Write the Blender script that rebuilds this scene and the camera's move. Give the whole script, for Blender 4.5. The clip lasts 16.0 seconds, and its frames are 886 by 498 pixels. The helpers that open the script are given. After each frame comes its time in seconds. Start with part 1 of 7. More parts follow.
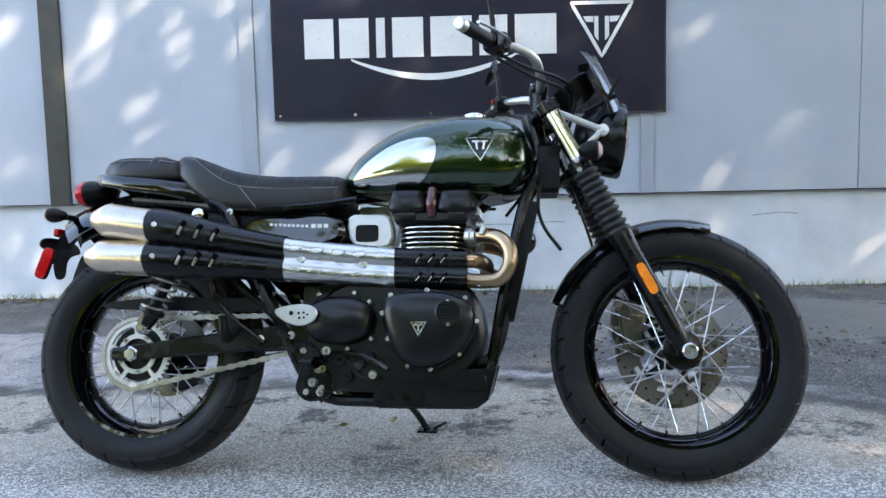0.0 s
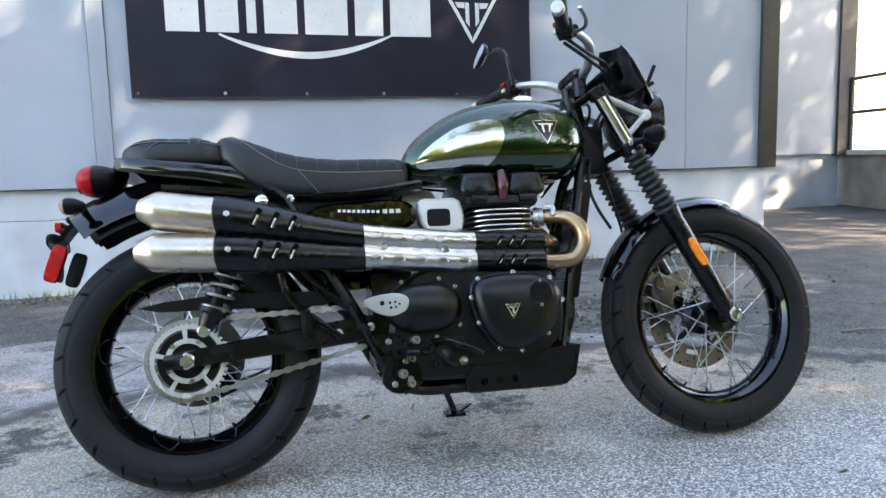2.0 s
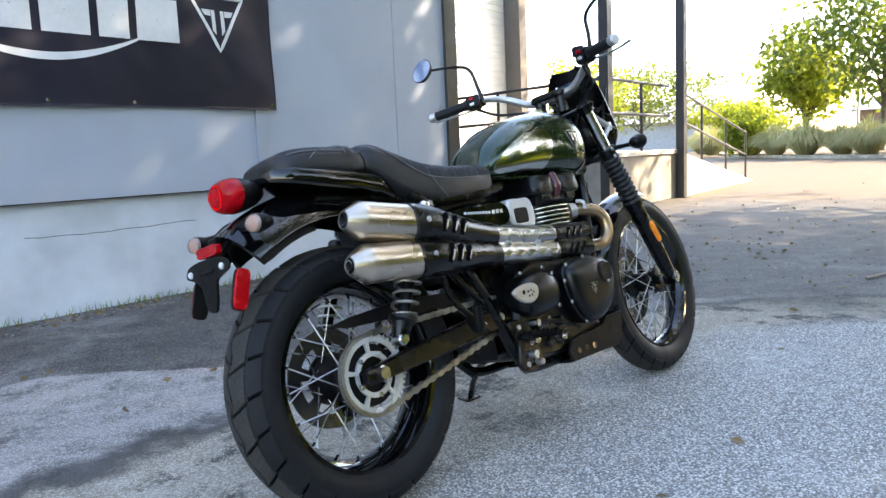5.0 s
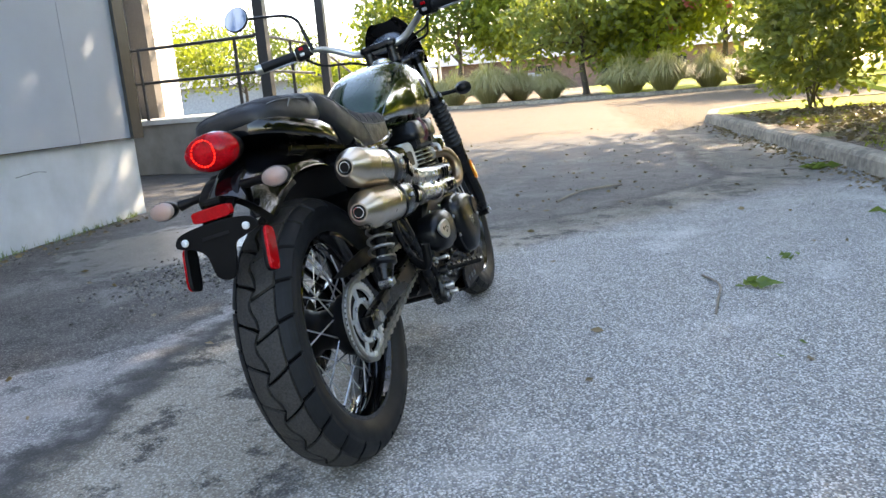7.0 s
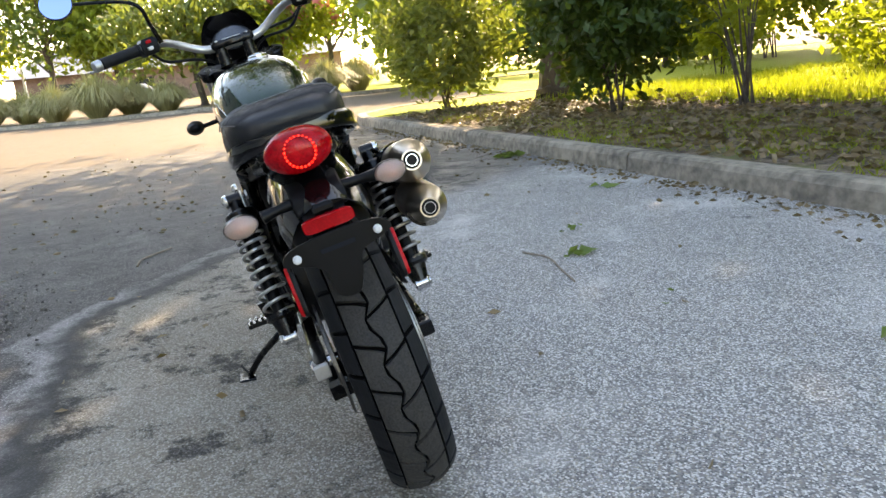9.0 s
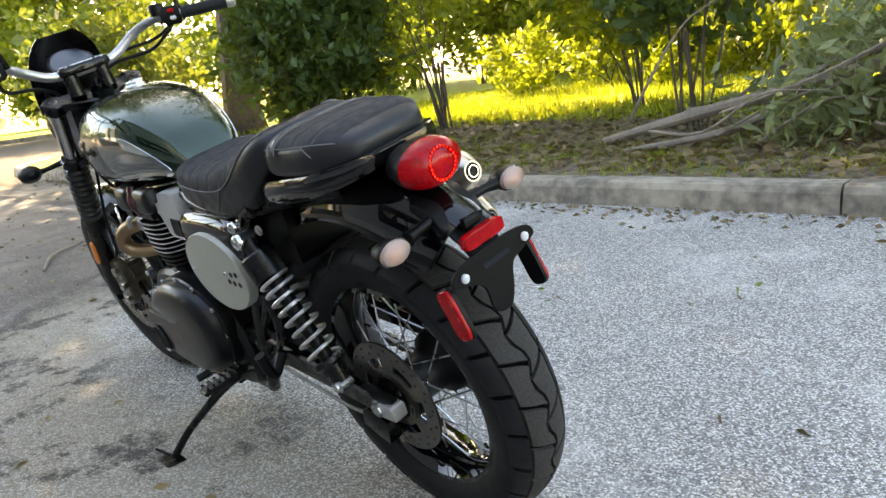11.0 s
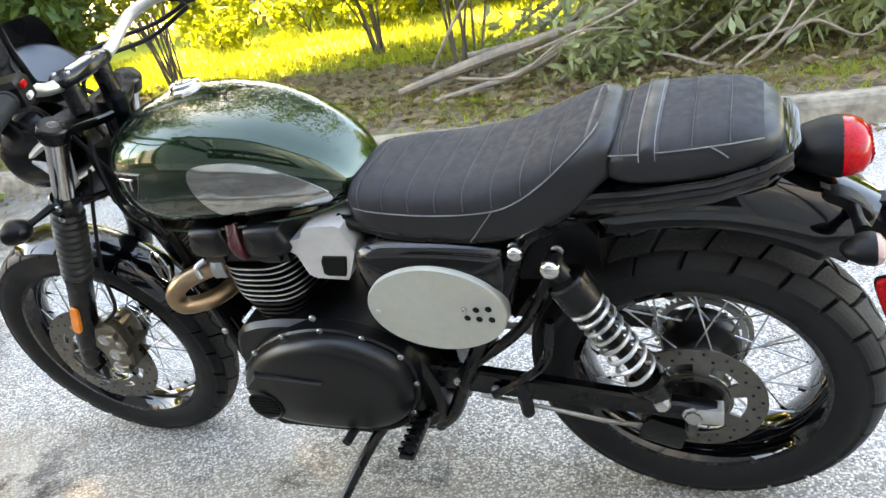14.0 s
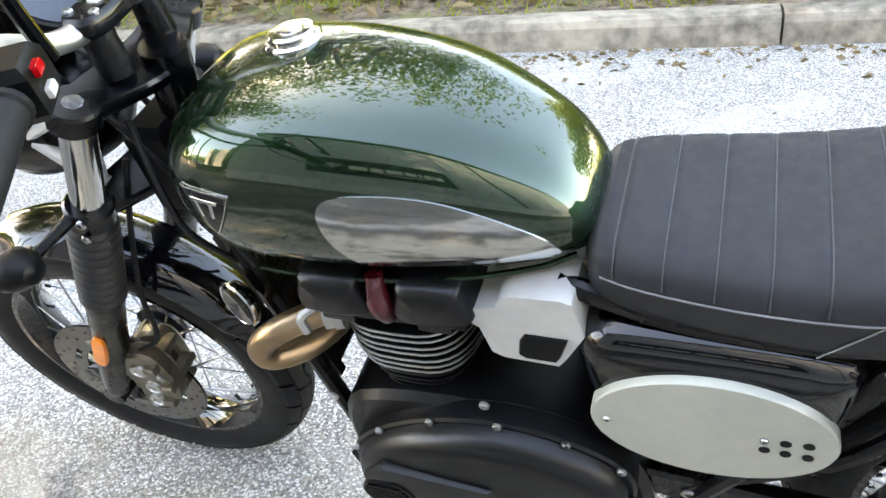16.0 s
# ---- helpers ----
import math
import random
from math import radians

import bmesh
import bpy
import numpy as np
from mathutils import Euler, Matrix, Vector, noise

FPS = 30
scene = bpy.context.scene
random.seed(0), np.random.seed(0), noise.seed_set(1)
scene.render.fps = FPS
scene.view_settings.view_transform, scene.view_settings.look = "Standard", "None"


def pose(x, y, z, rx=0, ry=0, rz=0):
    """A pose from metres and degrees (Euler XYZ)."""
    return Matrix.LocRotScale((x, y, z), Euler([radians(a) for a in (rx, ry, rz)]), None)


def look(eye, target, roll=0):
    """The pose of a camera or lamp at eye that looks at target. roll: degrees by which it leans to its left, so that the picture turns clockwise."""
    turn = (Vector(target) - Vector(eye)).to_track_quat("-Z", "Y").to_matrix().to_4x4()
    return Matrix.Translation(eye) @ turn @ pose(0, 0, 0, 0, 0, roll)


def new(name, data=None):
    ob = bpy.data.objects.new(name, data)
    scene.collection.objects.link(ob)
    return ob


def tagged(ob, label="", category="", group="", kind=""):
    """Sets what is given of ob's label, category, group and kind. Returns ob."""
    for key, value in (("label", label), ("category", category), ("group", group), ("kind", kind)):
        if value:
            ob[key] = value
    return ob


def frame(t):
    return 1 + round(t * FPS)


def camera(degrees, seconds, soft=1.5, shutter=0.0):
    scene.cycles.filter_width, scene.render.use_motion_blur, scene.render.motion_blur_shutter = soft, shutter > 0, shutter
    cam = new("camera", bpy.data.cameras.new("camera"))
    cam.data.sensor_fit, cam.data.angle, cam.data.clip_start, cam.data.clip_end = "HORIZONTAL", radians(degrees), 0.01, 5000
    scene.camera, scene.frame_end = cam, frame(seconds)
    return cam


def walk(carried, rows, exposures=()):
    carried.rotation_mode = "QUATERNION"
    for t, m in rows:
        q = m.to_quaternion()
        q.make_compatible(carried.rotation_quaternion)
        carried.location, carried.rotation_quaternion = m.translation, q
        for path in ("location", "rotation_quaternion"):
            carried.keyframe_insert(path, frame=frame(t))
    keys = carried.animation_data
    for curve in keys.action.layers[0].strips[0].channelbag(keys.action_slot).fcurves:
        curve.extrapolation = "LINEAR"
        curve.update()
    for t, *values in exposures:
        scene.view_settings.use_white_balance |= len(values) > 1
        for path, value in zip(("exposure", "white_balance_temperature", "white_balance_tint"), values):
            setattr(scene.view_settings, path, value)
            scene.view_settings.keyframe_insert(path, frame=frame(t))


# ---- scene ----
EXPOSURES = [(0.0, 3.3, 7400, 14.5), (3.0, 3.35, 7700, 14.5), (5.5, 3.0, 7200, 13.5), (9.0, 2.8, 8500, 13), (12.5, 3.75, 9350, 13.5), (16.0, 4.35, 9600, 15)]
cam = camera(61.34, 16.0)
PATH = [
    (0, (0.043, 0.091, 0.795), (0.003, 2.082, 0.608), -1.2),
    (0.5, (-0.111, 0.07, 0.814), (0.013, 2.056, 0.604), -1.5),
    (1, (-0.283, 0.125, 0.791), (-0.01, 2.093, 0.565), -1.7),
    (1.5, (-0.516, 0.177, 0.788), (-0.091, 2.116, 0.546), -1.5),
    (2, (-0.754, 0.215, 0.812), (-0.175, 2.113, 0.566), -1.4),
    (2.5, (-0.983, 0.31, 0.794), (-0.249, 2.153, 0.539), -1.4),
    (3, (-1.212, 0.421, 0.797), (-0.317, 2.19, 0.535), -1.6),
    (5.3, (-2.132, 0.959, 0.843), (-0.512, 2.098, 0.565), -2.6),
    (5.5, (-2.188, 1.035, 0.842), (-0.512, 2.084, 0.54), -2.6),
    (6, (-2.311, 1.208, 0.833), (-0.522, 2.036, 0.498), -3.1),
    (6.5, (-2.437, 1.375, 0.856), (-0.564, 1.967, 0.479), -4.0),
    (7, (-2.469, 1.576, 0.854), (-0.544, 1.927, 0.439), -4.7),
    (7.5, (-2.469, 1.819, 0.866), (-0.523, 1.923, 0.417), -5.4),
    (8, (-2.47, 2.063, 0.889), (-0.532, 1.917, 0.417), -5.7),
    (8.5, (-2.425, 2.275, 0.884), (-0.523, 1.883, 0.407), -5.8),
    (9, (-2.333, 2.495, 0.887), (-0.496, 1.866, 0.408), -5.7),
    (9.5, (-2.259, 2.679, 0.892), (-0.515, 1.823, 0.417), -5.8),
    (10, (-2.185, 2.85, 0.914), (-0.556, 1.792, 0.439), -5.9),
    (10.2, (-2.129, 2.907, 0.909), (-0.552, 1.772, 0.434), -6.1),
    (12.3, (-1.386, 3.385, 0.972), (-0.315, 1.781, 0.443), -9.7),
    (12.5, (-1.307, 3.413, 0.986), (-0.278, 1.785, 0.444), -10.1),
    (13, (-1.137, 3.49, 1.033), (-0.234, 1.806, 0.443), -10.7),
    (13.5, (-0.998, 3.498, 1.074), (-0.216, 1.777, 0.42), -10.7),
    (14, (-0.833, 3.461, 1.121), (-0.192, 1.714, 0.389), -10.1),
    (14.5, (-0.631, 3.441, 1.133), (-0.121, 1.688, 0.316), -8.6),
    (15, (-0.495, 3.344, 1.138), (-0.074, 1.62, 0.216), -7.2),
    (15.5, (-0.405, 3.136, 1.172), (0.059, 1.468, 0.17), -7.2),
    (16, (-0.317, 2.985, 1.199), (0.226, 1.386, 0.128), -7.6),
]
walk(cam, [(t, look(eye, target, roll)) for t, eye, target, roll in PATH], EXPOSURES)

# ---- world, sun ----
SUN = Vector((0.68, -0.46, 0.58)).normalized()
w = bpy.data.worlds.new("sky")
scene.world = w
w.use_nodes = True
sky = w.node_tree.nodes.new("ShaderNodeTexSky")
sky.sky_type = "NISHITA"
sky.sun_disc = False
sky.sun_elevation = math.asin(SUN.z)
sky.sun_rotation = math.atan2(SUN.x, SUN.y)
sky.air_density, sky.dust_density, sky.ozone_density = 1.0, 1.0, 1.2
w.node_tree.links.new(sky.outputs[0], w.node_tree.nodes["Background"].inputs[0])
w.node_tree.nodes["Background"].inputs[1].default_value = 0.15
sun_data = bpy.data.lights.new("sun", "SUN")
sun_data.energy, sun_data.angle, sun_data.color = 3.1, radians(0.5), (1.0, 0.85, 0.64)
sun = new("sun", sun_data)
sun.matrix_world = look((0, 0, 30), Vector((0, 0, 30)) - SUN)


# ---- materials ----
def node_mat(name):
    m = bpy.data.materials.new(name)
    m.use_nodes = True
    nt = m.node_tree
    return m, nt, nt.nodes["Principled BSDF"]


def mixcol(nt, a, b, fac):
    n = nt.nodes.new("ShaderNodeMix")
    n.data_type = "RGBA"
    for sock, v in ((n.inputs[6], a), (n.inputs[7], b), (n.inputs[0], fac)):
        if isinstance(v, (tuple, list)):
            sock.default_value = (*v[:3], 1)
        elif isinstance(v, (int, float)):
            sock.default_value = v
        else:
            nt.links.new(v, sock)
    return n.outputs[2]


def noise_tex(nt, scale, detail=4, rough=0.55, co=None, kind="Object", dim=None):
    n = nt.nodes.new("ShaderNodeTexNoise")
    n.inputs["Scale"].default_value = scale
    n.inputs["Detail"].default_value = detail
    n.inputs["Roughness"].default_value = rough
    if co is None:
        co = nt.nodes.new("ShaderNodeTexCoord").outputs[kind]
    nt.links.new(co, n.inputs["Vector"])
    return n.outputs["Fac"]


def ramp(nt, src, lo, hi, a=0.0, b=1.0):
    n = nt.nodes.new("ShaderNodeMapRange")
    n.interpolation_type = "SMOOTHSTEP"
    nt.links.new(src, n.inputs[0])
    for i, v in zip((1, 2, 3, 4), (lo, hi, a, b)):
        n.inputs[i].default_value = v
    return n.outputs[0]


def arith(nt, op, a, b=0.0):
    n = nt.nodes.new("ShaderNodeMath")
    n.operation = op
    for sock, v in ((n.inputs[0], a), (n.inputs[1], b)):
        if isinstance(v, (int, float)):
            sock.default_value = v
        else:
            nt.links.new(v, sock)
    return n.outputs[0]


def bump(nt, bsdf, height, strength, dist):
    n = nt.nodes.new("ShaderNodeBump")
    n.inputs["Strength"].default_value = strength
    n.inputs["Distance"].default_value = dist
    nt.links.new(height, n.inputs["Height"])
    nt.links.new(n.outputs[0], bsdf.inputs["Normal"])


def simple(name, col, rough, metal=0.0, coat=0.0, var=0.25, grain=40, bumped=0.0, rvar=0.12, spec=0.5, island=0.0):
    """A surface with colour and gloss varied at two scales."""
    m, nt, b = node_mat(name)
    f = noise_tex(nt, grain, 5)
    g = noise_tex(nt, grain * 0.12, 3)
    fac = arith(nt, "ADD", arith(nt, "MULTIPLY", f, 0.5), arith(nt, "MULTIPLY", g, 0.5))
    if island:
        geo = nt.nodes.new("ShaderNodeNewGeometry")
        fac = arith(nt, "ADD", arith(nt, "MULTIPLY", fac, 1 - island), arith(nt, "MULTIPLY", geo.outputs["Random Per Island"], island))
    lo = tuple(c * (1 - var) for c in col)
    hi = tuple(min(1, c * (1 + var)) for c in col)
    nt.links.new(mixcol(nt, lo, hi, ramp(nt, fac, 0.3, 0.7)), b.inputs["Base Color"])
    nt.links.new(ramp(nt, g, 0.3, 0.7, max(0.02, rough - rvar), min(1, rough + rvar)), b.inputs["Roughness"])
    b.inputs["Metallic"].default_value = metal
    b.inputs["Coat Weight"].default_value = coat
    b.inputs["Coat Roughness"].default_value = 0.03
    b.inputs["Specular IOR Level"].default_value = spec
    if bumped:
        bump(nt, b, f, 0.5, bumped)
    return m


M_RUBBER = simple("tyre_rubber", (0.0075, 0.0083, 0.0098), 0.55, spec=0.22, var=0.3, grain=60, bumped=0.0006)
M_TREAD = simple("worn_tread_rubber", (0.024, 0.0225, 0.021), 0.85, var=0.75, grain=260, bumped=0.001)
M_GAITER = simple("gaiter_rubber", (0.014, 0.0145, 0.016), 0.48, spec=0.4, var=0.2, grain=120)
# near-black that paints recess shade into tread grooves and shield slots
M_RECESS = simple("recess_shade_black", (0.0018, 0.0018, 0.002), 0.95, spec=0.05)
M_GLOSS = simple("gloss_black_paint", (0.0018, 0.002, 0.0026), 0.10, coat=1.0, spec=0.05, var=0.1, rvar=0.04)
M_SATIN = simple("satin_black_metal", (0.0015, 0.0017, 0.0022), 0.25, spec=0.32, var=0.25, bumped=0.0002, grain=120)
M_ENGINE = simple("black_engine_casting", (0.0022, 0.0027, 0.0036), 0.30, spec=0.34, var=0.2, bumped=0.0001, grain=300, rvar=0.02)
M_PLASTIC = simple("black_plastic", (0.0024, 0.0025, 0.003), 0.42, spec=0.17, var=0.2, grain=150, bumped=0.0003)
M_VINYL = simple("black_seat_vinyl", (0.013, 0.0138, 0.016), 0.40, spec=0.36, var=0.12, grain=260, bumped=0.0006)
M_CLOTH = simple("black_ribbed_seat_cover", (0.023, 0.0245, 0.029), 0.7, spec=0.26, var=0.12, grain=500, bumped=0.0003)
M_STITCH = simple("grey_stitching", (0.16, 0.165, 0.175), 0.8)
M_CHANNEL = simple("grey_channel_stitching", (0.055, 0.058, 0.064), 0.8)
M_STEEL = simple("brushed_stainless_steel", (0.55, 0.475, 0.385), 0.30, metal=1.0, var=0.08, grain=25, rvar=0.06)
M_CHROME = simple("chrome", (0.62, 0.62, 0.6), 0.12, metal=1.0, var=0.05, rvar=0.04)
M_ALU = simple("cast_aluminium", (0.50, 0.50, 0.49), 0.4, metal=0.9, var=0.12, grain=80, bumped=0.0002)
M_SPOKE = simple("zinc_spoke", (0.55, 0.56, 0.58), 0.3, metal=1.0)
M_HEADER = simple("heat_tinted_steel", (0.36, 0.25, 0.155), 0.34, metal=1.0, var=0.25, grain=14)
M_BOLT = simple("zinc_bolt", (0.5, 0.5, 0.5), 0.3, metal=1.0)
M_SHIELD = simple("satin_steel_heat_shield", (0.52, 0.51, 0.49), 0.34, metal=1.0, var=0.08, grain=40)
M_SILVER = simple("silver_paint", (0.55, 0.55, 0.54), 0.38, metal=0.35, var=0.08)
M_PLATE = simple("pale_grey_number_panel", (0.40, 0.41, 0.36), 0.45, metal=0.2, var=0.06, grain=60)
M_KNEE = simple("silver_grey_tank_panel", (0.46, 0.465, 0.44), 0.09, metal=1.0, coat=0.6, var=0.04, rvar=0.02)
M_DISC = simple("brake_disc_steel", (0.155, 0.148, 0.135), 0.33, metal=1.0, var=0.15, grain=70)
M_CHAIN = simple("chain_steel", (0.34, 0.33, 0.31), 0.42, metal=1.0, var=0.3)
M_AMBER = simple("amber_reflector", (0.85, 0.22, 0.01), 0.25, coat=0.6, var=0.15)
M_REDREF = simple("red_reflector", (0.36, 0.003, 0.006), 0.2, coat=0.0, spec=0.2, var=0.3, grain=300)
M_REDPART = simple("red_plug_cover", (0.05, 0.002, 0.006), 0.2, coat=0.5)
M_CALIPER = simple("bronze_caliper", (0.17, 0.15, 0.115), 0.36, metal=0.8, var=0.35)
M_BADGE = simple("bright_badge_metal", (0.62, 0.62, 0.60), 0.25, metal=1.0)
M_WHITE = simple("white_print", (0.60, 0.61, 0.62), 0.7, var=0.06)
M_SCREEN = simple("smoked_screen", (0.004, 0.004, 0.005), 0.25, coat=0.2, spec=0.4)
M_GREEN = simple("dark_green_metallic_paint", (0.006, 0.026, 0.009), 0.25, metal=0.8, coat=0.85, spec=0.05, var=0.15, grain=700, rvar=0.03)
M_GREEN.node_tree.nodes["Principled BSDF"].inputs["Coat IOR"].default_value = 1.7
# the blue of the reflected sky is put into the glass colour
M_MIRROR = simple("sky_tinted_mirror_glass", (0.42, 0.56, 0.85), 0.03, metal=1.0, var=0.0, rvar=0.0)


def lens_mat(name, col, glow=0.0, trans=0.75):
    m, nt, b = node_mat(name)
    f = noise_tex(nt, 500, 2)
    nt.links.new(mixcol(nt, tuple(c * 0.7 for c in col), col, f), b.inputs["Base Color"])
    b.inputs["Roughness"].default_value = 0.12
    b.inputs["Transmission Weight"].default_value = trans
    b.inputs["IOR"].default_value = 1.45
    bump(nt, b, f, 0.4, 0.001)
    if glow:
        b.inputs["Emission Color"].default_value = (*col, 1)
        b.inputs["Emission Strength"].default_value = glow
    return m


M_TAIL = simple("red_tail_lens", (0.36, 0.002, 0.006), 0.12, coat=0.0, var=0.5, grain=260, rvar=0.03, spec=0.22)
M_LED = lens_mat("led_ring", (1.0, 0.018, 0.012), 0.7, 0.0)
M_CLEAR = lens_mat("clear_indicator_lens", (0.88, 0.66, 0.58), 0.0, 0.6)
M_ORANGE = simple("orange_bulb", (0.8, 0.25, 0.08), 0.4)
M_GLASS = lens_mat("gauge_glass", (0.05, 0.07, 0.10), 0.0, 0.2)


def leaf_mat(name, dark, light, trans=0.45):
    m, nt, b = node_mat(name)
    geo = nt.nodes.new("ShaderNodeNewGeometry")
    g = noise_tex(nt, 0.7, 3)
    fac = arith(nt, "ADD", arith(nt, "MULTIPLY", geo.outputs["Random Per Island"], 0.6), arith(nt, "MULTIPLY", g, 0.4))
    col = mixcol(nt, dark, light, fac)
    nt.links.new(col, b.inputs["Base Color"])
    b.inputs["Roughness"].default_value = 0.5
    t = nt.nodes.new("ShaderNodeBsdfTranslucent")
    nt.links.new(mixcol(nt, col, (0.36, 0.42, 0.03), 0.4), t.inputs["Color"])
    mx = nt.nodes.new("ShaderNodeMixShader")
    mx.inputs[0].default_value = trans
    nt.links.new(b.outputs[0], mx.inputs[1])
    nt.links.new(t.outputs[0], mx.inputs[2])
    nt.links.new(mx.outputs[0], nt.nodes["Material Output"].inputs[0])
    return m


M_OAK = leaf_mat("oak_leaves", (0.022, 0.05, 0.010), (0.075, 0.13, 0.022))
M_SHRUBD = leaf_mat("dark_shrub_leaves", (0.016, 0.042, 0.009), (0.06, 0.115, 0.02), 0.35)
# yellow-green leaves, lightened so the colour carries some of the backlit glow
M_SHRUBL = leaf_mat("backlit_shrub_leaves", (0.09, 0.135, 0.015), (0.32, 0.35, 0.03), 0.6)
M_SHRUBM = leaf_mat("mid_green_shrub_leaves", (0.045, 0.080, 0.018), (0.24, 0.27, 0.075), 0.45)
M_BRANCHLEAF = leaf_mat("grey_green_leaves", (0.08, 0.11, 0.05), (0.38, 0.41, 0.21), 0.4)
M_GRASS = leaf_mat("grass_blades", (0.14, 0.18, 0.015), (0.36, 0.39, 0.03), 0.55)
M_REED = leaf_mat("ornamental_grass", (0.17, 0.18, 0.06), (0.58, 0.50, 0.27), 0.4)
M_PINK = leaf_mat("pink_blossom", (0.35, 0.06, 0.07), (0.6, 0.14, 0.14), 0.3)
M_LITTER = leaf_mat("dry_leaves", (0.05, 0.03, 0.015), (0.26, 0.18, 0.09), 0.1)
M_FRESH = leaf_mat("fallen_green_leaves", (0.05, 0.10, 0.02), (0.15, 0.22, 0.05), 0.3)
M_BARK = simple("oak_bark", (0.09, 0.07, 0.055), 0.9, var=0.5, grain=9, bumped=0.03)
M_TWIG = simple("dead_wood", (0.22, 0.18, 0.14), 0.85, var=0.35, grain=20, bumped=0.004)
M_PEBBLE = simple("dark_gravel", (0.13, 0.12, 0.105), 0.85, var=0.6, grain=30, island=0.7)
M_KERB = simple("concrete_kerb", (0.225, 0.195, 0.155), 0.9, var=0.65, grain=14, bumped=0.004)
M_DOCK = simple("dock_concrete", (0.26, 0.24, 0.21), 0.9, var=0.35, grain=3, bumped=0.004)
M_RAMP = simple("pale_concrete_ramp", (0.55, 0.54, 0.50), 0.9, var=0.2, grain=4)
M_BASE = simple("painted_block_base", (0.45, 0.50, 0.555), 0.75, var=0.2, grain=3, bumped=0.006)
M_SIDING = simple("grey_blue_siding_paint", (0.305, 0.350, 0.415), 0.55, var=0.07, grain=2.2, bumped=0.0015)
M_TRIM = simple("dark_bronze_trim", (0.035, 0.037, 0.034), 0.55, var=0.3, grain=8)
M_STEELDARK = simple("dark_painted_steel", (0.02, 0.02, 0.022), 0.5)
M_LAP = simple("white_lap_siding", (0.74, 0.73, 0.70), 0.7, var=0.1, grain=3)
M_BROWN = simple("brown_column_paint", (0.095, 0.085, 0.077), 0.7)
M_BANNER = simple("black_banner_fabric", (0.010, 0.0098, 0.021), 0.5, var=0.3, grain=3, spec=0.25)
M_BRICK = simple("far_brown_brick", (0.22, 0.13, 0.10), 0.9, var=0.3, grain=4)
M_ROOF = simple("far_grey_roof", (0.24, 0.25, 0.27), 0.8)
M_WINDARK = simple("far_window_glass", (0.02, 0.025, 0.03), 0.1)
M_CARWHITE = simple("far_car_paint", (0.5, 0.5, 0.5), 0.25, coat=1.0)
M_GREYWALL = simple("far_grey_wall", (0.33, 0.34, 0.36), 0.8)


